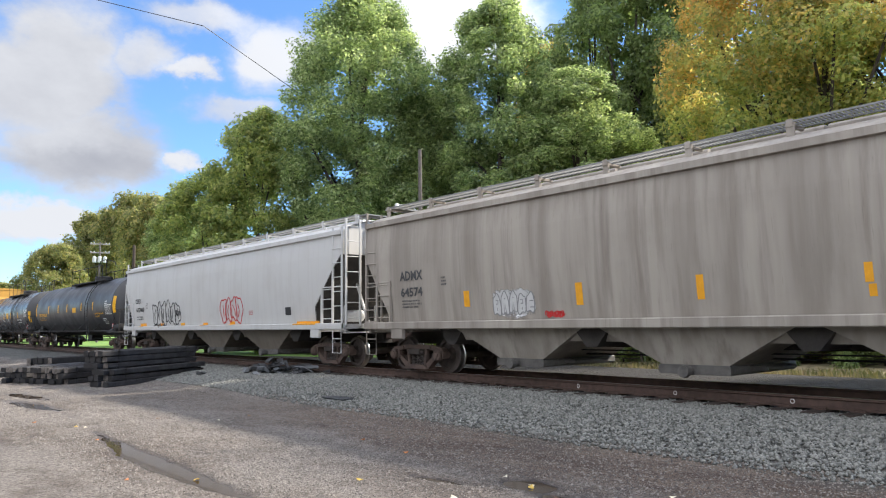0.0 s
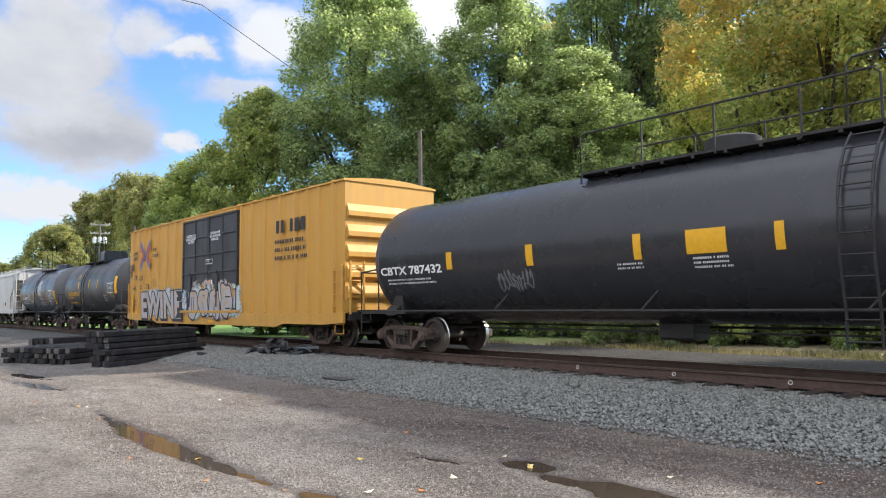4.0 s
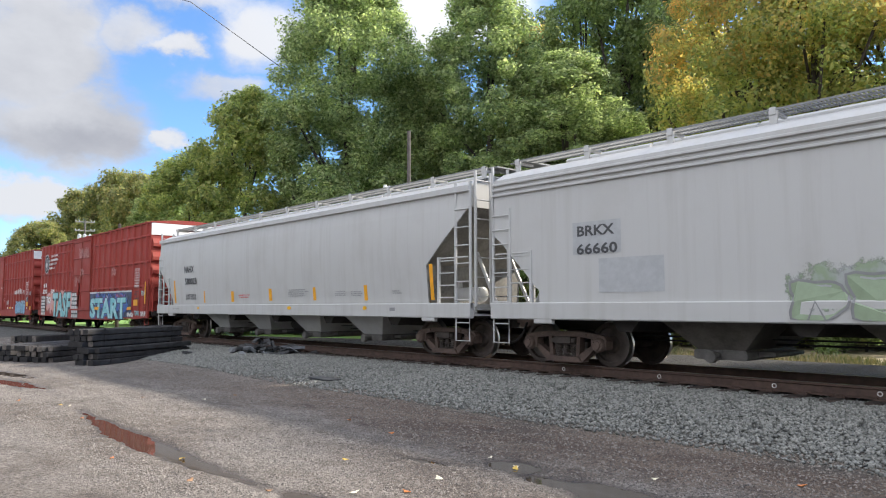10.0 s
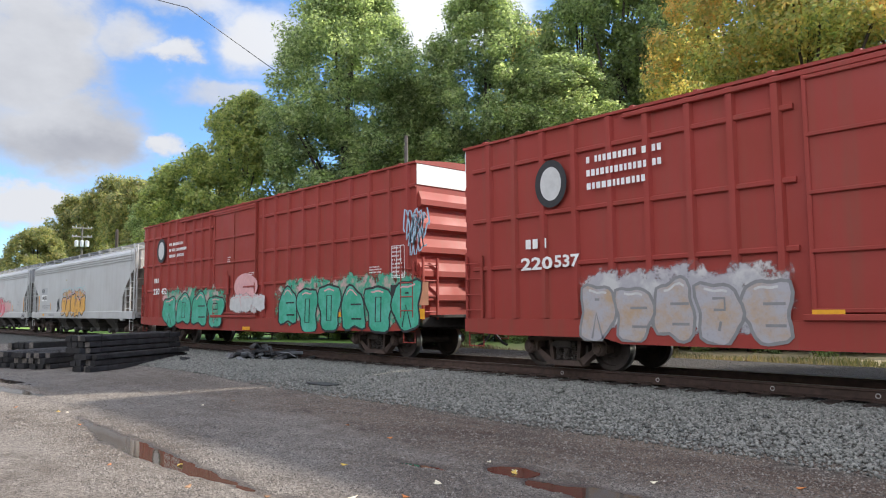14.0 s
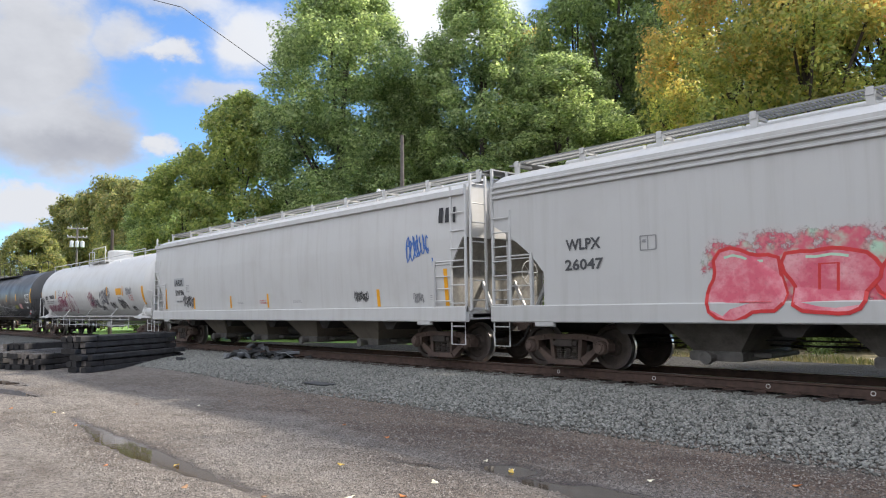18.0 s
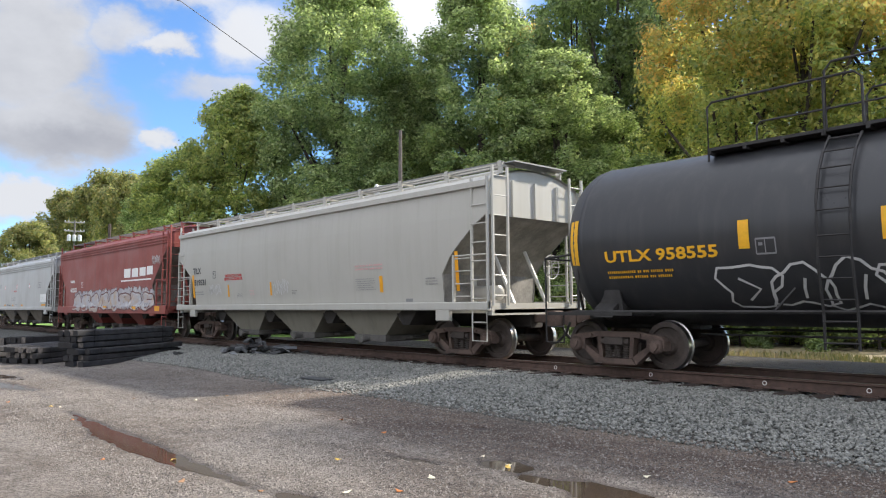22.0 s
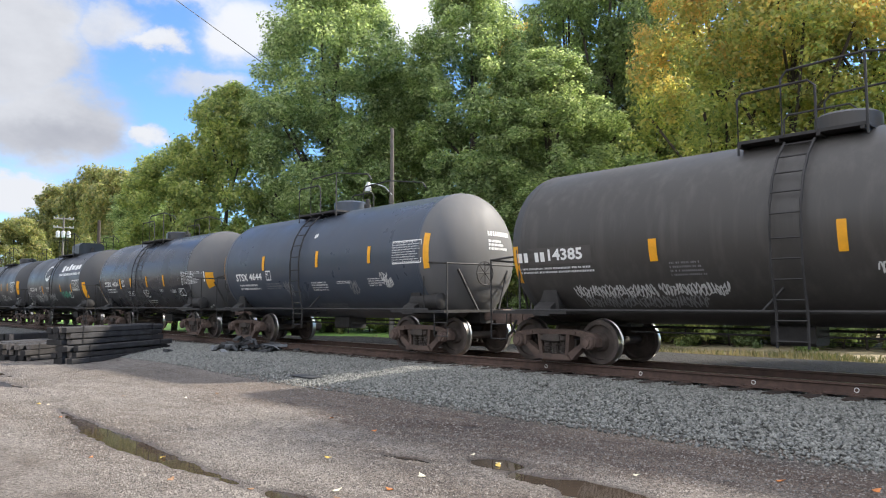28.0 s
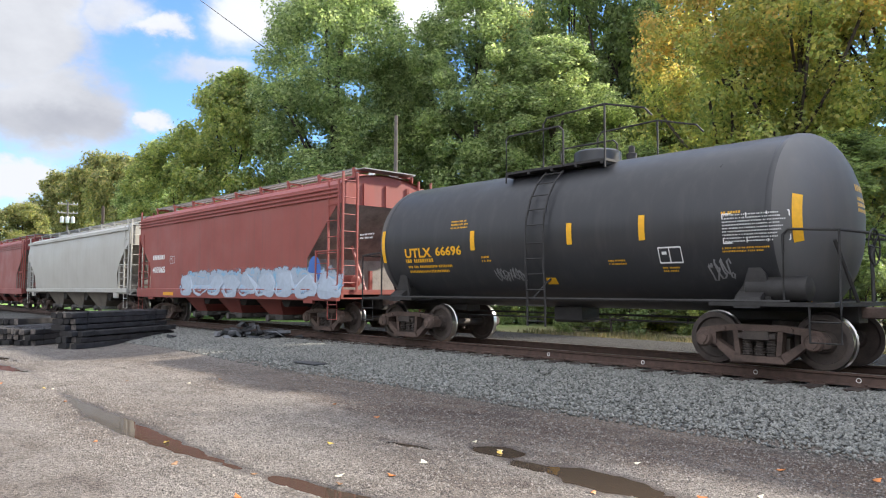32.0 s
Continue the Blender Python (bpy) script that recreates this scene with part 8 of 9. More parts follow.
scribble(c, 8.68, 3.115, 0.45, 0.83, 54, LIGHTBLUE)
scribble(c, 9.02, 3.161, 0.44, 0.72, 55, LIGHTBLUE)
scribble(c, 8.86, 2.726, 0.58, 0.54, 56, LIGHTBLUE)
bars(c, 8.15, 2.329, 0.48, 0.76, 8, WHITE)
bars(c, 7.28, 2.179, 0.54, 0.20, 3, WHITE)
patch(c, 8.09, 1.652, 0.46, 0.26, BLACKINK)
patch(c, 8.91, 1.088, 0.40, 0.23, ORANGE)
patch(c, 8.96, 1.549, 0.57, 0.53, ORANGEPALE)
patch(c, 0.55, 0.631, 0.50, 0.14, ORANGE)
patch(c, 2.71, 1.079, 0.37, 0.12, ORANGE)
patch(c, 5.75, 1.075, 0.41, 0.12, ORANGE)
bars(c, -0.69, 2.887, 0.25, 0.21, 3, WHITE)
bars(c, 0.89, 2.359, 0.40, 0.10, 2, WHITE)
c = CARS[13][0]
patch(c, -6.11, 2.416, 1.23, 0.36, PATCHGREY)
letters(c, 'WLPX', -6.34, 2.433, 0.61, 0.23, DARKINK)
patch(c, -6.10, 2.025, 1.22, 0.33, WHITE)
letters(c, '108296', -6.07, 2.024, 0.92, 0.22, BLACKINK)
bars(c, -5.64, 1.530, 1.73, 0.23, 2, GREYINK)
patch(c, -7.25, 1.748, 0.17, 0.82, ORANGE)
patch(c, -4.74, 1.550, 0.11, 0.37, ORANGE)
scribble(c, -3.16, 1.583, 0.48, 0.70, 57, BLACKINK)
piece(c, -0.42, 1.532, 4.18, 1.27, 58, 5, GOLD, BLACKINK, PURPLEPALE)
outline_piece(c, -0.39, 2.210, 4.09, 0.51, 59, 7, TURQ)
scribble(c, -1.77, 2.889, 0.21, 0.09, 60, PATCHTAN)
patch(c, -5.97, 1.086, 0.36, 0.12, YELLOW)
bars(c, -4.27, 1.067, 1.14, 0.10, 1, GREYINK)
c = CARS[14][0]
letters(c, 'WLPX', -6.56, 2.329, 0.78, 0.21, DARKINK)
letters(c, '26047', -6.55, 1.959, 0.85, 0.21, DARKINK)
label_box(c, -5.22, 2.253, 0.30, 0.24, GREYINK)
piece(c, -1.18, 1.483, 6.08, 1.24, 61, 5, PINKRED, REDINK, MINTPALE)
piece(c, 2.54, 1.593, 2.18, 0.69, 62, 4, PINKPALE, PINKPALE, MINTPALE)
patch(c, 7.04, 1.757, 0.10, 0.84, ORANGE)
patch(c, 4.13, 1.548, 0.14, 0.41, ORANGE)
bars(c, 5.61, 1.896, 0.58, 0.17, 3, GREYINK)
bars(c, 5.60, 1.717, 0.50, 0.11, 2, GREYINK)
scribble(c, 7.11, 1.029, 0.38, 0.27, 63, BLACKINK)
scribble(c, 7.48, 1.019, 0.43, 0.26, 64, BLACKINK)
bars(c, 4.51, 1.392, 0.60, 0.09, 1, GREYINK)
c = CARS[15][0]
patch(c, -6.67, 2.268, 0.88, 0.31, PATCHGREY)
letters(c, 'IARX', -6.69, 2.256, 0.73, 0.23, BLACKINK)
letters(c, '59196', -6.64, 1.886, 0.76, 0.21, BLACKINK)
label_box(c, -5.92, 2.019, 0.23, 0.22, GREYINK)
bars(c, -6.66, 1.571, 0.57, 0.08, 1, GREYINK)
scribble(c, -6.03, 1.569, 0.65, 0.42, 65, BLACKINK)
scribble(c, -5.68, 1.537, 0.45, 0.43, 66, BLACKINK)
patch(c, -7.97, 1.680, 0.19, 0.75, ORANGE)
patch(c, -5.44, 1.484, 0.14, 0.40, ORANGE)
patch(c, -2.59, 1.482, 0.11, 0.39, ORANGE)
patch(c, -0.14, 1.490, 0.10, 0.41, ORANGE)
bars(c, -1.88, 1.446, 0.42, 0.08, 2, GREYINK)
bars(c, -0.42, 1.461, 0.46, 0.14, 2, REDINK)
bars(c, 1.58, 1.445, 0.51, 0.09, 3, GREYINK)
patch(c, 5.34, 1.467, 0.12, 0.42, ORANGE)
patch(c, 7.82, 1.656, 0.12, 0.82, ORANGE)
scribble(c, 4.64, 1.516, 0.55, 0.26, 67, BLACKINK)
scribble(c, 6.87, 1.441, 0.34, 0.23, 68, GREYINK)
scribble(c, 6.75, 2.583, 0.46, 0.59, 69, BLUEINK)
scribble(c, 7.09, 2.630, 0.44, 0.48, 70, BLUEINK)
patch(c, 7.42, 2.001, 0.04, 0.66, BLUEINK)
patch(c, 7.73, 3.253, 0.14, 0.34, BLACKINK)
patch(c, 7.94, 3.242, 0.13, 0.33, BLACKINK)
patch(c, 8.16, 3.230, 0.08, 0.35, BLACKINK)
bars(c, 7.40, 1.438, 0.25, 0.13, 3, GREYINK)
c = CARS[16][0]
letters(c, 'IARX', -6.95, -0.169, 0.53, 0.21, BLACKINK)
letters(c, '58653', -5.94, -0.141, 0.88, 0.20, BLACKINK)
bars(c, -6.35, -0.333, 1.57, 0.23, 2, GREYINK)
patch(c, -5.17, -0.081, 0.09, 0.43, ORANGE)
patch(c, -3.04, -0.079, 0.09, 0.41, ORANGE)
patch(c, -8.02, -0.150, 0.11, 0.67, ORANGE)
label_box(c, -4.52, -0.023, 0.23, 0.25, GREYINK)
scribble(c, -7.83, -0.266, 0.61, 0.38, 71, BLACKINK)
outline_piece(c, -3.37, -0.408, 2.69, 1.02, 72, 4, PLUM)
scribble(c, -4.14, -0.383, 1.25, 0.56, 73, PLUM)
scribble(c, -5.94, -0.574, 2.25, 0.47, 74, PLUM)
scribble(c, 1.26, -0.430, 1.03, 0.58, 75, INKGREY)
scribble(c, 2.60, -0.271, 1.00, 0.71, 76, INKGREY)
scribble(c, 3.22, -0.153, 0.62, 0.57, 77, INKGREY)
scribble(c, 2.15, -0.618, 0.70, 0.32, 78, BLACKINK)
scribble(c, 3.70, -0.527, 0.62, 0.31, 79, BLACKINK)
scribble(c, 4.97, -0.504, 0.82, 0.48, 80, BLACKINK)
scribble(c, 6.11, -0.654, 0.42, 0.29, 81, BLACKINK)
scribble(c, 5.99, -0.130, 0.64, 0.31, 82, INKGREY)
patch(c, 4.75, -0.124, 0.71, 0.29, ORANGE)
bars(c, 6.20, -0.325, 0.48, 0.27, 3, REDINK)
patch(c, 3.21, -0.091, 0.10, 0.41, ORANGE)
patch(c, 5.27, -0.116, 0.09, 0.41, ORANGE)
bars(c, 4.81, -0.360, 0.67, 0.27, 4, GREYINK)
scribble(c, 0.77, -0.343, 0.82, 0.81, 83, PLUM)
patch(c, 7.61, -0.275, 0.21, 0.78, ORANGE)
c = CARS[17][0]
letters(c, 'UTLX 958555', -6.66, -0.202, 2.10, 0.21, YELLOW)
label_box(c, -4.86, -0.185, 0.29, 0.23, GREYINK)
bars(c, -6.91, -0.416, 1.60, 0.19, 2, YELLOW)
outline_piece(c, -2.17, -0.642, 6.87, 0.86, 84, 9, PALEINK)
outline_piece(c, 2.58, -0.501, 1.96, 0.42, 85, 7, PALEINK)
patch(c, 3.99, -0.452, 0.73, 0.25, OLIVE)
patch(c, 5.11, -0.429, 0.57, 0.35, PINKPALE)
bars(c, 5.11, -0.429, 0.52, 0.28, 4, REDINK)
patch(c, 6.59, -0.495, 0.46, 0.13, PALEINK)
patch(c, -5.18, -0.056, 0.17, 0.44, YELLOW)
patch(c, -3.23, -0.047, 0.14, 0.44, YELLOW)
patch(c, -0.88, -0.041, 0.17, 0.43, YELLOW)
patch(c, 1.53, -0.051, 0.16, 0.44, YELLOW)
patch(c, 4.14, -0.039, 0.14, 0.43, YELLOW)
patch(c, 7.73, -0.014, 0.12, 0.85, YELLOW)
patch(c, -8.38, -0.007, 0.20, 0.84, YELLOW)
bars(c, 6.91, -0.132, 1.05, 0.49, 9, WHITE)
scribble(c, 7.53, -0.090, 0.31, 0.38, 86, GREYINK)
placard(c, 6.87, -0.672, 0.36, 0.43, REDINK)
bars(c, 7.52, -0.995, 0.53, 0.09, 1, YELLOW)
c = CARS[18][0]
letters(c, 'TILX', -6.54, 2.409, 0.64, 0.21, DARKINK)
letters(c, '519531', -6.33, 2.003, 0.91, 0.21, DARKINK)
bars(c, -6.38, 1.636, 0.73, 0.16, 2, GREYINK)
label_box(c, -5.21, 2.235, 0.20, 0.22, DARKINK)
patch(c, -6.89, 1.874, 0.15, 0.80, ORANGE)
patch(c, -4.22, 1.681, 0.11, 0.39, ORANGE)
patch(c, -1.47, 1.688, 0.10, 0.40, ORANGE)
letters(c, 'OPEN HATCH COVERS', -3.84, 2.163, 1.18, 0.09, REDINK)
letters(c, 'BEFORE UNLOADING CAR', -3.83, 2.062, 1.25, 0.09, REDINK)
scribble(c, -5.43, 1.742, 0.43, 0.33, 87, PALEINK)
scribble(c, -4.97, 1.748, 0.41, 0.36, 88, PALEINK)
scribble(c, -1.07, 1.698, 0.51, 0.42, 89, PALEINK)
scribble(c, -0.65, 1.738, 0.40, 0.41, 90, PALEINK)
bars(c, -3.42, 1.518, 0.41, 0.14, 3, GREYINK)
bars(c, -2.61, 1.592, 0.35, 0.19, 4, PINKPALE)
bars(c, -0.14, 1.565, 0.28, 0.14, 3, DARKINK)
patch(c, 3.89, 1.686, 0.13, 0.40, ORANGE)
patch(c, 6.58, 1.899, 0.10, 0.86, ORANGE)
bars(c, 3.46, 2.120, 1.23, 0.17, 2, PINKPALE)
bars(c, 3.27, 1.696, 0.84, 0.32, 6, GREYINK)
bars(c, 5.75, 1.708, 0.42, 0.19, 3, GREYINK)
patch(c, 4.91, 1.287, 0.25, 0.07, GREYINK)
c = CARS[19][0]
patch(c, 2.84, 2.593, 0.76, 0.38, WHITE)
patch(c, 3.74, 2.589, 0.71, 0.36, WHITE)
patch(c, 4.58, 2.600, 0.66, 0.35, WHITE)
patch(c, 5.35, 2.626, 0.62, 0.34, WHITE)
patch(c, 3.82, 2.282, 3.42, 0.06, WHITE)
scribble(c, 5.98, 3.005, 0.78, 0.36, 91, PALEINK)
bars(c, -4.79, 2.450, 0.72, 0.16, 1, WHITE)
letters(c, '402021', -4.63, 2.025, 1.04, 0.22, WHITE)
label_box(c, -3.28, 2.257, 0.22, 0.23, WHITE)
piece(c, 0.67, 1.395, 10.46, 0.97, 92, 8, SILVER, DARKRED, PALEINK)
scribble(c, 4.36, 1.594, 1.03, 0.59, 93, PALEINK)
label_box(c, 4.92, 1.511, 0.40, 0.29, WHITE)
bars(c, 4.10, 1.703, 0.42, 0.15, 2, WHITE)
patch(c, 3.84, 1.139, 0.43, 0.13, ORANGE)
patch(c, 6.32, 1.109, 0.48, 0.19, ORANGE)
patch(c, 0.27, 1.161, 0.49, 0.14, ORANGE)
c = CARS[20][0]
letters(c, 'GACX', -5.83, 2.643, 0.71, 0.22, BLACKINK)
patch(c, -5.80, 2.293, 0.91, 0.24, WHITE)
letters(c, '75603', -5.80, 2.293, 0.81, 0.20, BLACKINK)
label_box(c, -4.76, 2.574, 0.21, 0.21, DARKINK)
bars(c, -5.77, 1.731, 0.74, 0.26, 2, GREYINK)
disc(c, -3.55, 2.471, 0.30, 0.27, REDINK)
disc(c, -3.55, 2.471, 0.23, 0.20, WHITE)
patch(c, -3.55, 2.471, 0.04, 0.17, BLACKINK)
disc(c, -0.41, 2.474, 0.28, 0.28, REDINK)
disc(c, -0.41, 2.474, 0.22, 0.22, WHITE)
patch(c, -0.41, 2.474, 0.04, 0.18, BLACKINK)
bars(c, -1.56, 2.225, 0.39, 0.17, 2, PINKPALE)
letters(c, 'HAMMER ON CAR', -0.73, 2.194, 0.83, 0.11, REDINK)
bars(c, -1.05, 1.709, 1.29, 0.24, 4, GREYINK)
letters(c, 'ARI THROUGH SILL', -2.40, 1.355, 1.11, 0.09, DARKINK)
patch(c, -6.26, 1.358, 0.81, 0.12, ORANGE)
patch(c, -3.43, 1.351, 0.42, 0.09, ORANGE)
patch(c, -1.35, 1.337, 0.40, 0.09, ORANGE)
patch(c, 0.93, 1.332, 0.43, 0.10, ORANGE)
bars(c, -0.44, 1.367, 0.37, 0.08, 1, GREYINK)
patch(c, 5.67, 1.709, 1.24, 0.45, WHITE)
bars(c, 5.42, 1.688, 0.51, 0.14, 2, GREYINK)
bars(c, 4.89, 2.444, 0.81, 0.36, 4, GREYINK)
disc(c, 2.61, 2.448, 0.31, 0.26, REDINK)
disc(c, 2.61, 2.448, 0.24, 0.20, WHITE)
patch(c, 5.75, 1.332, 0.85, 0.10, ORANGE)
c = CARS[21][0]
bars(c, -3.56, -0.294, 0.84, 0.21, 1, WHITE)
letters(c, '4234', -2.70, -0.288, 0.79, 0.20, WHITE)
bars(c, -3.19, -0.475, 1.68, 0.18, 2, GREYINK)
patch(c, -2.39, -0.061, 0.15, 0.42, ORANGE)
patch(c, -0.80, -0.055, 0.16, 0.42, ORANGE)
patch(c, 1.63, -0.044, 0.15, 0.47, ORANGE)
patch(c, 4.76, -0.060, 0.17, 0.85, ORANGE)
patch(c, -4.87, -0.131, 0.14, 0.63, ORANGE)
patch(c, 2.10, -0.309, 0.67, 0.25, OLIVE)
bars(c, 1.13, -0.383, 0.59, 0.36, 4, GREYINK)
bars(c, 4.17, -0.232, 1.01, 0.45, 8, WHITE)
label_box(c, 2.91, -0.418, 0.39, 0.28, WHITE)
scribble(c, -4.53, -0.161, 0.76, 0.63, 94, WHITE)
bars(c, 3.55, -0.486, 0.44, 0.22, 3, GREYINK)
c = CARS[22][0]
bars(c, -2.99, -0.252, 1.75, 0.33, 2, WHITE)
scribble(c, 2.00, -0.324, 1.54, 0.55, 95, WHITE)
patch(c, 2.68, -0.094, 0.19, 0.48, ORANGE)
patch(c, 4.56, -0.009, 0.25, 0.93, ORANGE)
bars(c, 3.72, -0.128, 1.23, 0.39, 4, WHITE)
c = CARS[23][0]
bars(c, -4.58, -0.167, 0.68, 0.23, 1, WHITE)
letters(c, '14385', -3.76, -0.147, 0.79, 0.22, WHITE)
patch(c, -4.06, -0.159, 1.77, 0.32, PATCHDARK)
bars(c, -3.98, -0.338, 1.80, 0.15, 2, WHITE)
patch(c, -1.94, -0.164, 0.15, 0.38, ORANGE)
patch(c, 0.98, -0.136, 0.13, 0.45, ORANGE)
patch(c, 2.44, -0.137, 0.11, 0.44, ORANGE)
patch(c, 4.77, -0.270, 0.14, 0.87, ORANGE)
patch(c, -4.98, -0.259, 0.19, 0.76, ORANGE)
bars(c, 4.17, -0.146, 1.03, 0.44, 8, WHITE)
label_box(c, 3.34, -0.407, 0.46, 0.27, WHITE)
bars(c, -1.34, -0.384, 0.68, 0.28, 4, GREYINK)
scribble(c, -2.88, -0.650, 1.69, 0.28, 96, PALEINK)
scribble(c, -1.36, -0.640, 1.21, 0.26, 97, PALEINK)
scribble(c, 1.77, -0.456, 0.75, 0.20, 98, PALEINK)
scribble(c, 2.63, -0.486, 0.83, 0.19, 99, PALEINK)
scribble(c, 2.09, -0.641, 0.88, 0.19, 100, PALEINK)
scribble(c, 3.04, -0.677, 0.79, 0.22, 101, PALEINK)
disc(c, 4.30, -0.688, 0.16, 0.12, REDINK)
bars(c, 4.18, -1.051, 0.72, 0.11, 1, WHITE)
scribble(c, -2.41, -0.813, 2.43, 0.29, 102, GREYINK)
c = CARS[24][0]
letters(c, 'STSX', -3.96, -0.209, 0.73, 0.23, WHITE)
letters(c, '4644', -3.12, -0.204, 0.76, 0.22, WHITE)
label_box(c, -2.36, -0.198, 0.26, 0.26, WHITE)
bars(c, -3.51, -0.412, 1.36, 0.23, 2, WHITE)
bars(c, -2.11, -0.410, 0.95, 0.22, 3, GREYINK)
patch(c, -2.61, 0.044, 0.14, 0.42, ORANGE)
patch(c, 0.24, 0.042, 0.12, 0.43, ORANGE)
patch(c, 2.54, 0.043, 0.12, 0.42, ORANGE)
patch(c, 4.58, 0.043, 0.12, 0.84, ORANGE)
patch(c, -5.13, 0.034, 0.12, 0.82, ORANGE)
bars(c, 3.95, 0.041, 1.01, 0.52, 9, WHITE)
bars(c, 0.24, -0.446, 0.79, 0.29, 4, WHITE)
bars(c, 1.38, -0.386, 0.65, 0.09, 2, WHITE)
bars(c, 2.70, -0.403, 0.62, 0.23, 4, WHITE)
bars(c, 0.38, -0.867, 1.30, 0.18, 2, GREYINK)
scribble(c, -1.36, -0.485, 0.41, 0.46, 103, GREYINK)
scribble(c, 3.05, -0.331, 0.26, 0.26, 104, PALEINK)
scribble(c, 3.18, -0.428, 0.32, 0.25, 105, PALEINK)
scribble(c, 1.75, -0.491, 0.30, 0.40, 106, GREYINK)
bars(c, 4.21, -0.994, 0.57, 0.10, 1, WHITE)
scribble(c, -0.02, 0.485, 0.13, 0.14, 107, WHITE)
c = CARS[25][0]
letters(c, 'STSX', -3.96, -0.187, 0.73, 0.21, WHITE)
letters(c, '4026', -3.09, -0.183, 0.68, 0.20, WHITE)
label_box(c, -2.20, -0.181, 0.23, 0.22, WHITE)
bars(c, -3.51, -0.373, 1.28, 0.22, 2, WHITE)
bars(c, -1.55, -0.467, 0.68, 0.21, 3, WHITE)
patch(c, -2.52, -0.189, 0.12, 0.40, ORANGE)
patch(c, -1.35, -0.180, 0.13, 0.40, ORANGE)
patch(c, 0.31, -0.176, 0.11, 0.43, ORANGE)
patch(c, 1.95, -0.173, 0.11, 0.42, ORANGE)
patch(c, 4.63, -0.290, 0.10, 0.83, ORANGE)
patch(c, -5.08, -0.299, 0.13, 0.78, ORANGE)
bars(c, 4.05, -0.140, 1.01, 0.47, 9, WHITE)
label_box(c, 3.33, -0.475, 0.51, 0.26, WHITE)
bars(c, 0.06, -0.483, 0.58, 0.32, 5, WHITE)
bars(c, 0.18, -0.736, 0.90, 0.18, 2, WHITE)
bars(c, 1.57, -0.412, 0.45, 0.09, 2, WHITE)
bars(c, 2.63, -0.441, 0.52, 0.14, 3, WHITE)
bars(c, 4.09, -1.042, 0.71, 0.11, 1, WHITE)
c = CARS[26][0]
letters(c, 'CCLX 2118', -3.65, -0.204, 1.34, 0.21, WHITE)
label_box(c, -2.30, -0.205, 0.24, 0.23, WHITE)
bars(c, -3.77, -0.410, 1.50, 0.26, 2, GREYINK)
disc(c, -1.01, 0.330, 0.95, 0.86, WHITE)
patch(c, -1.01, 0.330, 0.07, 0.62, GREYINK)
patch(c, -1.20, 0.320, 0.05, 0.53, GREYINK)
patch(c, -0.82, 0.340, 0.04, 0.53, GREYINK)
patch(c, 1.47, 0.428, 0.37, 0.33, WHITE)
patch(c, 1.99, 0.422, 0.38, 0.23, WHITE)
patch(c, 2.45, 0.463, 0.34, 0.35, WHITE)
patch(c, 2.96, 0.445, 0.48, 0.22, WHITE)
patch(c, 3.51, 0.433, 0.39, 0.24, WHITE)
patch(c, 3.91, 0.446, 0.32, 0.24, WHITE)
bars(c, 2.63, 0.226, 3.23, 0.15, 1, WHITE)
patch(c, -5.19, -0.333, 0.18, 0.85, ORANGE)
patch(c, -1.90, -0.233, 0.14, 0.43, ORANGE)
patch(c, 1.27, -0.205, 0.12, 0.37, ORANGE)
patch(c, 2.99, -0.221, 0.11, 0.41, ORANGE)
patch(c, 4.58, -0.337, 0.13, 0.85, ORANGE)
bars(c, 3.73, -0.140, 1.03, 0.48, 8, WHITE)
bars(c, -0.88, -0.220, 0.56, 0.27, 4, WHITE)
scribble(c, -2.94, -0.530, 1.00, 0.58, 108, PALEINK)
scribble(c, -1.84, -0.501, 0.74, 0.45, 109, PALEINK)
scribble(c, -0.46, -0.530, 1.03, 0.43, 110, PALEINK)
scribble(c, -4.90, -0.472, 0.70, 0.83, 111, PALEINK)
scribble(c, 1.75, -0.433, 0.84, 0.39, 112, GREENTAG)
scribble(c, 2.34, -0.419, 0.64, 0.33, 113, GREENTAG)
label_box(c, 2.72, -0.443, 0.40, 0.28, WHITE)
c = CARS[27][0]
letters(c, 'CITX', -3.68, -0.282, 0.74, 0.25, WHITE)
letters(c, '221205', -2.57, -0.276, 1.01, 0.23, WHITE)
label_box(c, -1.72, -0.284, 0.27, 0.27, WHITE)
bars(c, -3.13, -0.466, 1.75, 0.27, 2, GREYINK)
bars(c, -1.41, -0.478, 0.68, 0.28, 4, GREYINK)
patch(c, -4.88, -0.094, 0.18, 0.81, ORANGE)
patch(c, -2.85, -0.055, 0.15, 0.41, ORANGE)
patch(c, -1.12, -0.054, 0.15, 0.43, ORANGE)
patch(c, 1.14, -0.048, 0.12, 0.43, ORANGE)
patch(c, 2.67, -0.052, 0.13, 0.44, ORANGE)
patch(c, 4.56, -0.104, 0.12, 0.85, ORANGE)
bars(c, 3.85, -0.051, 1.00, 0.51, 9, WHITE)
bars(c, 4.02, 0.133, 0.55, 0.08, 1, WHITE)
bars(c, 1.45, -0.498, 1.09, 0.45, 6, WHITE)
bars(c, 2.59, -0.498, 0.82, 0.24, 4, WHITE)
bars(c, 4.40, -0.576, 0.37, 0.22, 3, WHITE)
bars(c, 3.54, -0.255, 0.39, 0.06, 1, WHITE)
bars(c, 4.38, -1.057, 0.97, 0.12, 1, WHITE)
c = CARS[28][0]
letters(c, 'UTLX', -3.67, -0.178, 0.91, 0.23, YELLOW)
letters(c, '66696', -2.66, -0.169, 0.83, 0.22, YELLOW)
bars(c, -3.64, -0.301, 0.98, 0.11, 1, YELLOW)
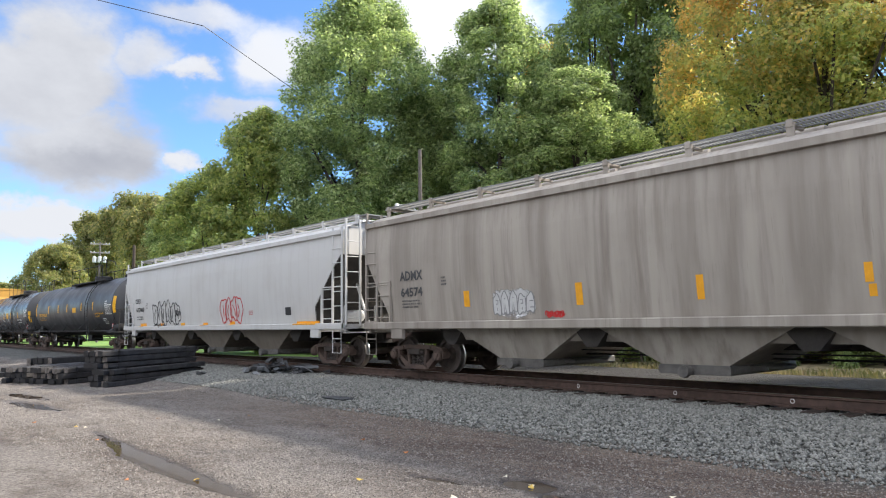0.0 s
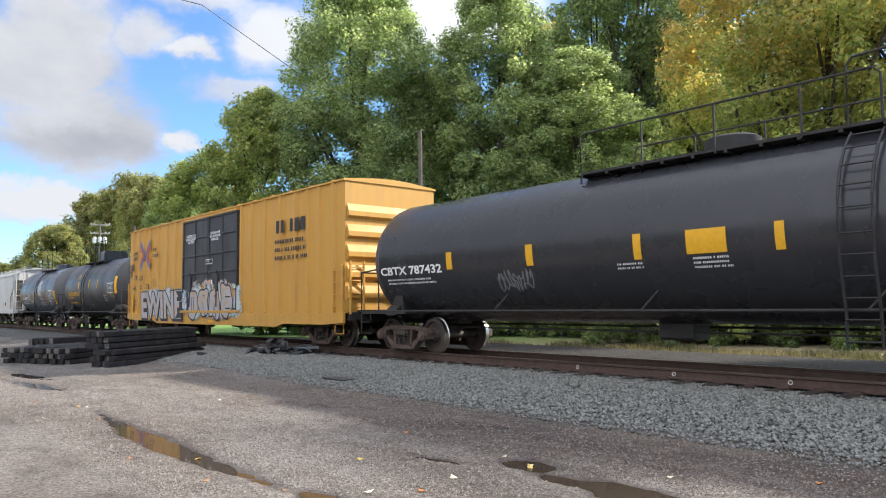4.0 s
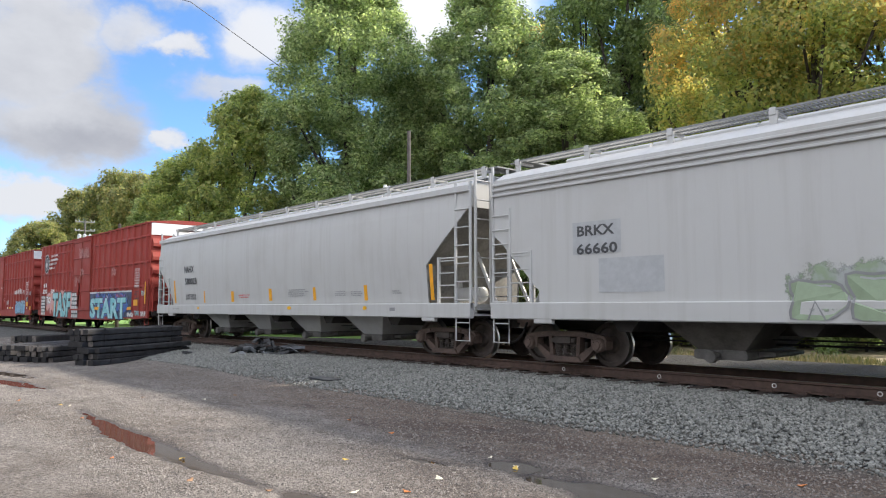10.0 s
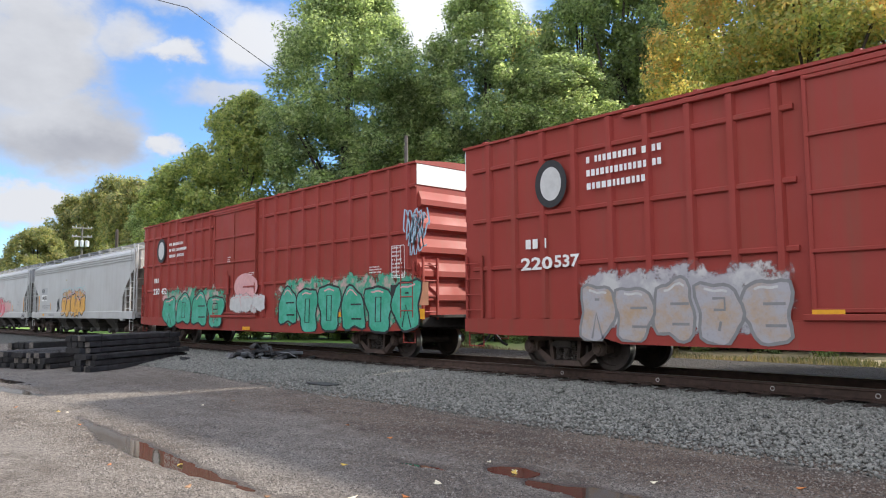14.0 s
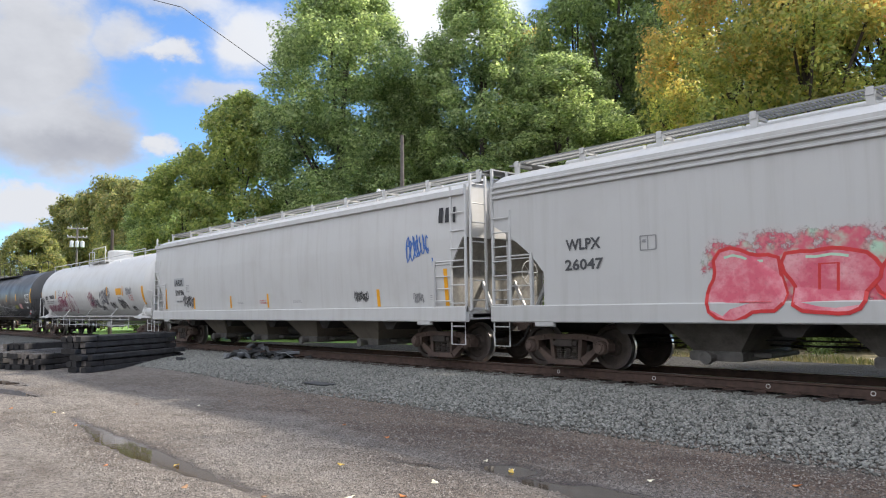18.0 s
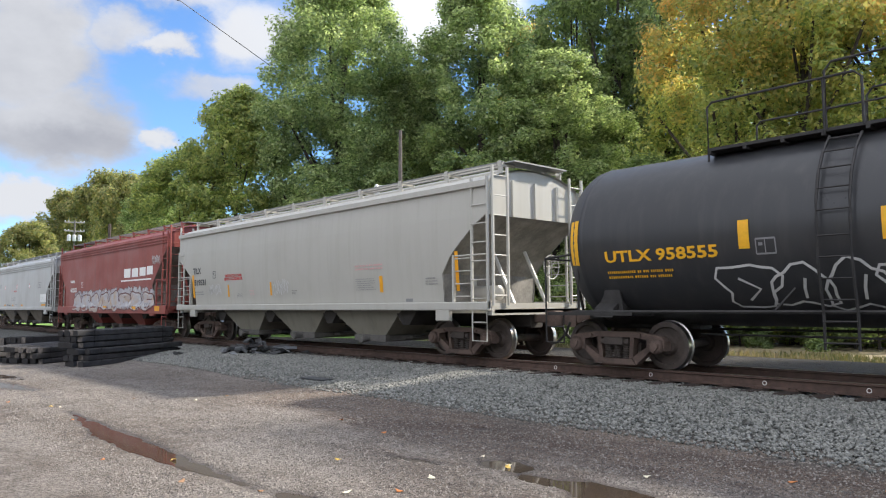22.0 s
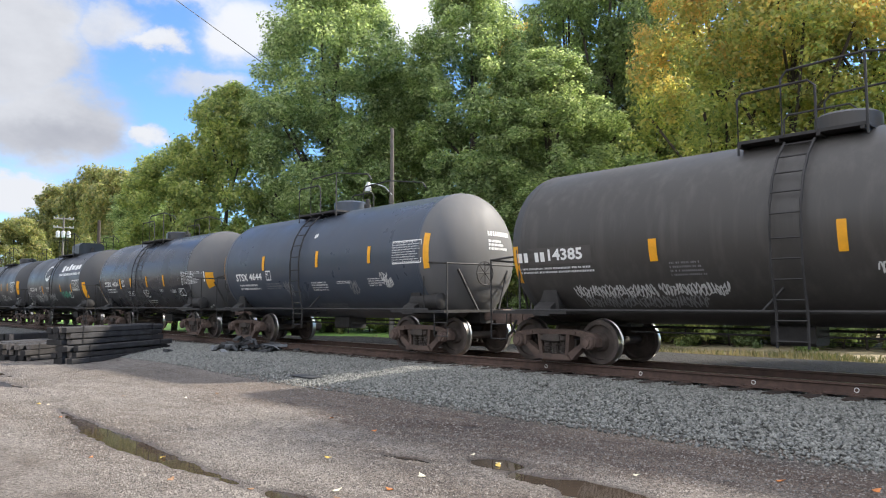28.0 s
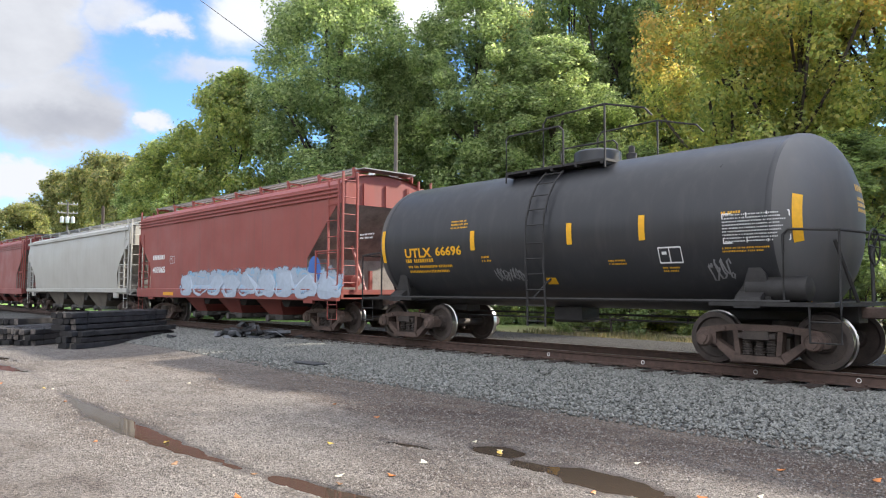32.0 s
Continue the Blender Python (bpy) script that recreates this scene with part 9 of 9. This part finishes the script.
bars(c, -3.24, -0.441, 1.70, 0.25, 2, YELLOW)
bars(c, -2.27, 0.216, 0.60, 0.23, 3, YELLOW)
patch(c, -4.92, -0.050, 0.13, 0.81, YELLOW)
patch(c, -1.89, -0.039, 0.13, 0.43, YELLOW)
patch(c, 0.64, -0.038, 0.12, 0.42, YELLOW)
patch(c, 2.17, -0.024, 0.12, 0.45, YELLOW)
patch(c, 4.67, -0.024, 0.11, 0.83, YELLOW)
bars(c, 4.09, -0.097, 0.99, 0.48, 9, WHITE)
bars(c, 3.74, 0.073, 0.32, 0.05, 1, YELLOW)
bars(c, 3.94, -0.325, 0.76, 0.11, 2, YELLOW)
label_box(c, 2.65, -0.361, 0.41, 0.28, WHITE)
bars(c, 1.61, -0.428, 0.37, 0.13, 2, YELLOW)
patch(c, -0.01, -0.682, 0.25, 0.17, YELLOW)
scribble(c, 3.47, -0.562, 0.41, 0.42, 114, GREYINK)
scribble(c, -1.02, -0.575, 0.77, 0.33, 115, GREYINK)
bars(c, -1.53, -0.316, 0.29, 0.17, 2, YELLOW)
bars(c, 2.65, -0.537, 0.37, 0.13, 2, YELLOW)
bars(c, 4.34, -1.122, 0.52, 0.13, 1, YELLOW)
c = CARS[29][0]
bars(c, -4.90, 2.399, 1.09, 0.21, 1, WHITE)
letters(c, '403065', -4.87, 1.928, 1.19, 0.24, WHITE)
label_box(c, -3.64, 2.276, 0.41, 0.25, PALEINK)
piece(c, 2.14, 1.328, 9.87, 0.83, 116, 9, PATCHBLUE, PATCHBLUE, SKYBLUE)
patch(c, 5.24, 1.472, 0.34, 0.19, ORANGE)
disc(c, 5.77, 1.726, 0.61, 0.76, BLUEINK)
patch(c, -3.82, 1.038, 0.92, 0.12, ORANGE)
bars(c, 8.12, 2.517, 0.60, 0.17, 2, WHITE)
# ---- what moves ----
def motions():
    for car, mid in CARS:
        walk(car, [(0.0, pose(mid, TY, RT)), (16.0, pose(mid + 16.0 * SPEED, TY, RT)), (32.0, pose(mid + 32.0 * SPEED, TY, RT))])
    first = {}
    for w in SPUN:
        k = 1 if w.location.x > 0 else -1
        if k not in first:
            here = w.location.copy()
            turn = -SPEED / WR / FPS
            walk(w, [(i / FPS, Matrix.Translation(here) @ Matrix.Rotation(-turn * i, 4, "Y")) for i in range(32 * FPS + 1)])
            first[k] = w
        else:
            a = first[k].animation_data
            w.rotation_mode = "QUATERNION"
            w.animation_data_create()
            w.animation_data.action = a.action
            w.animation_data.action_slot = a.action_slot


motions()
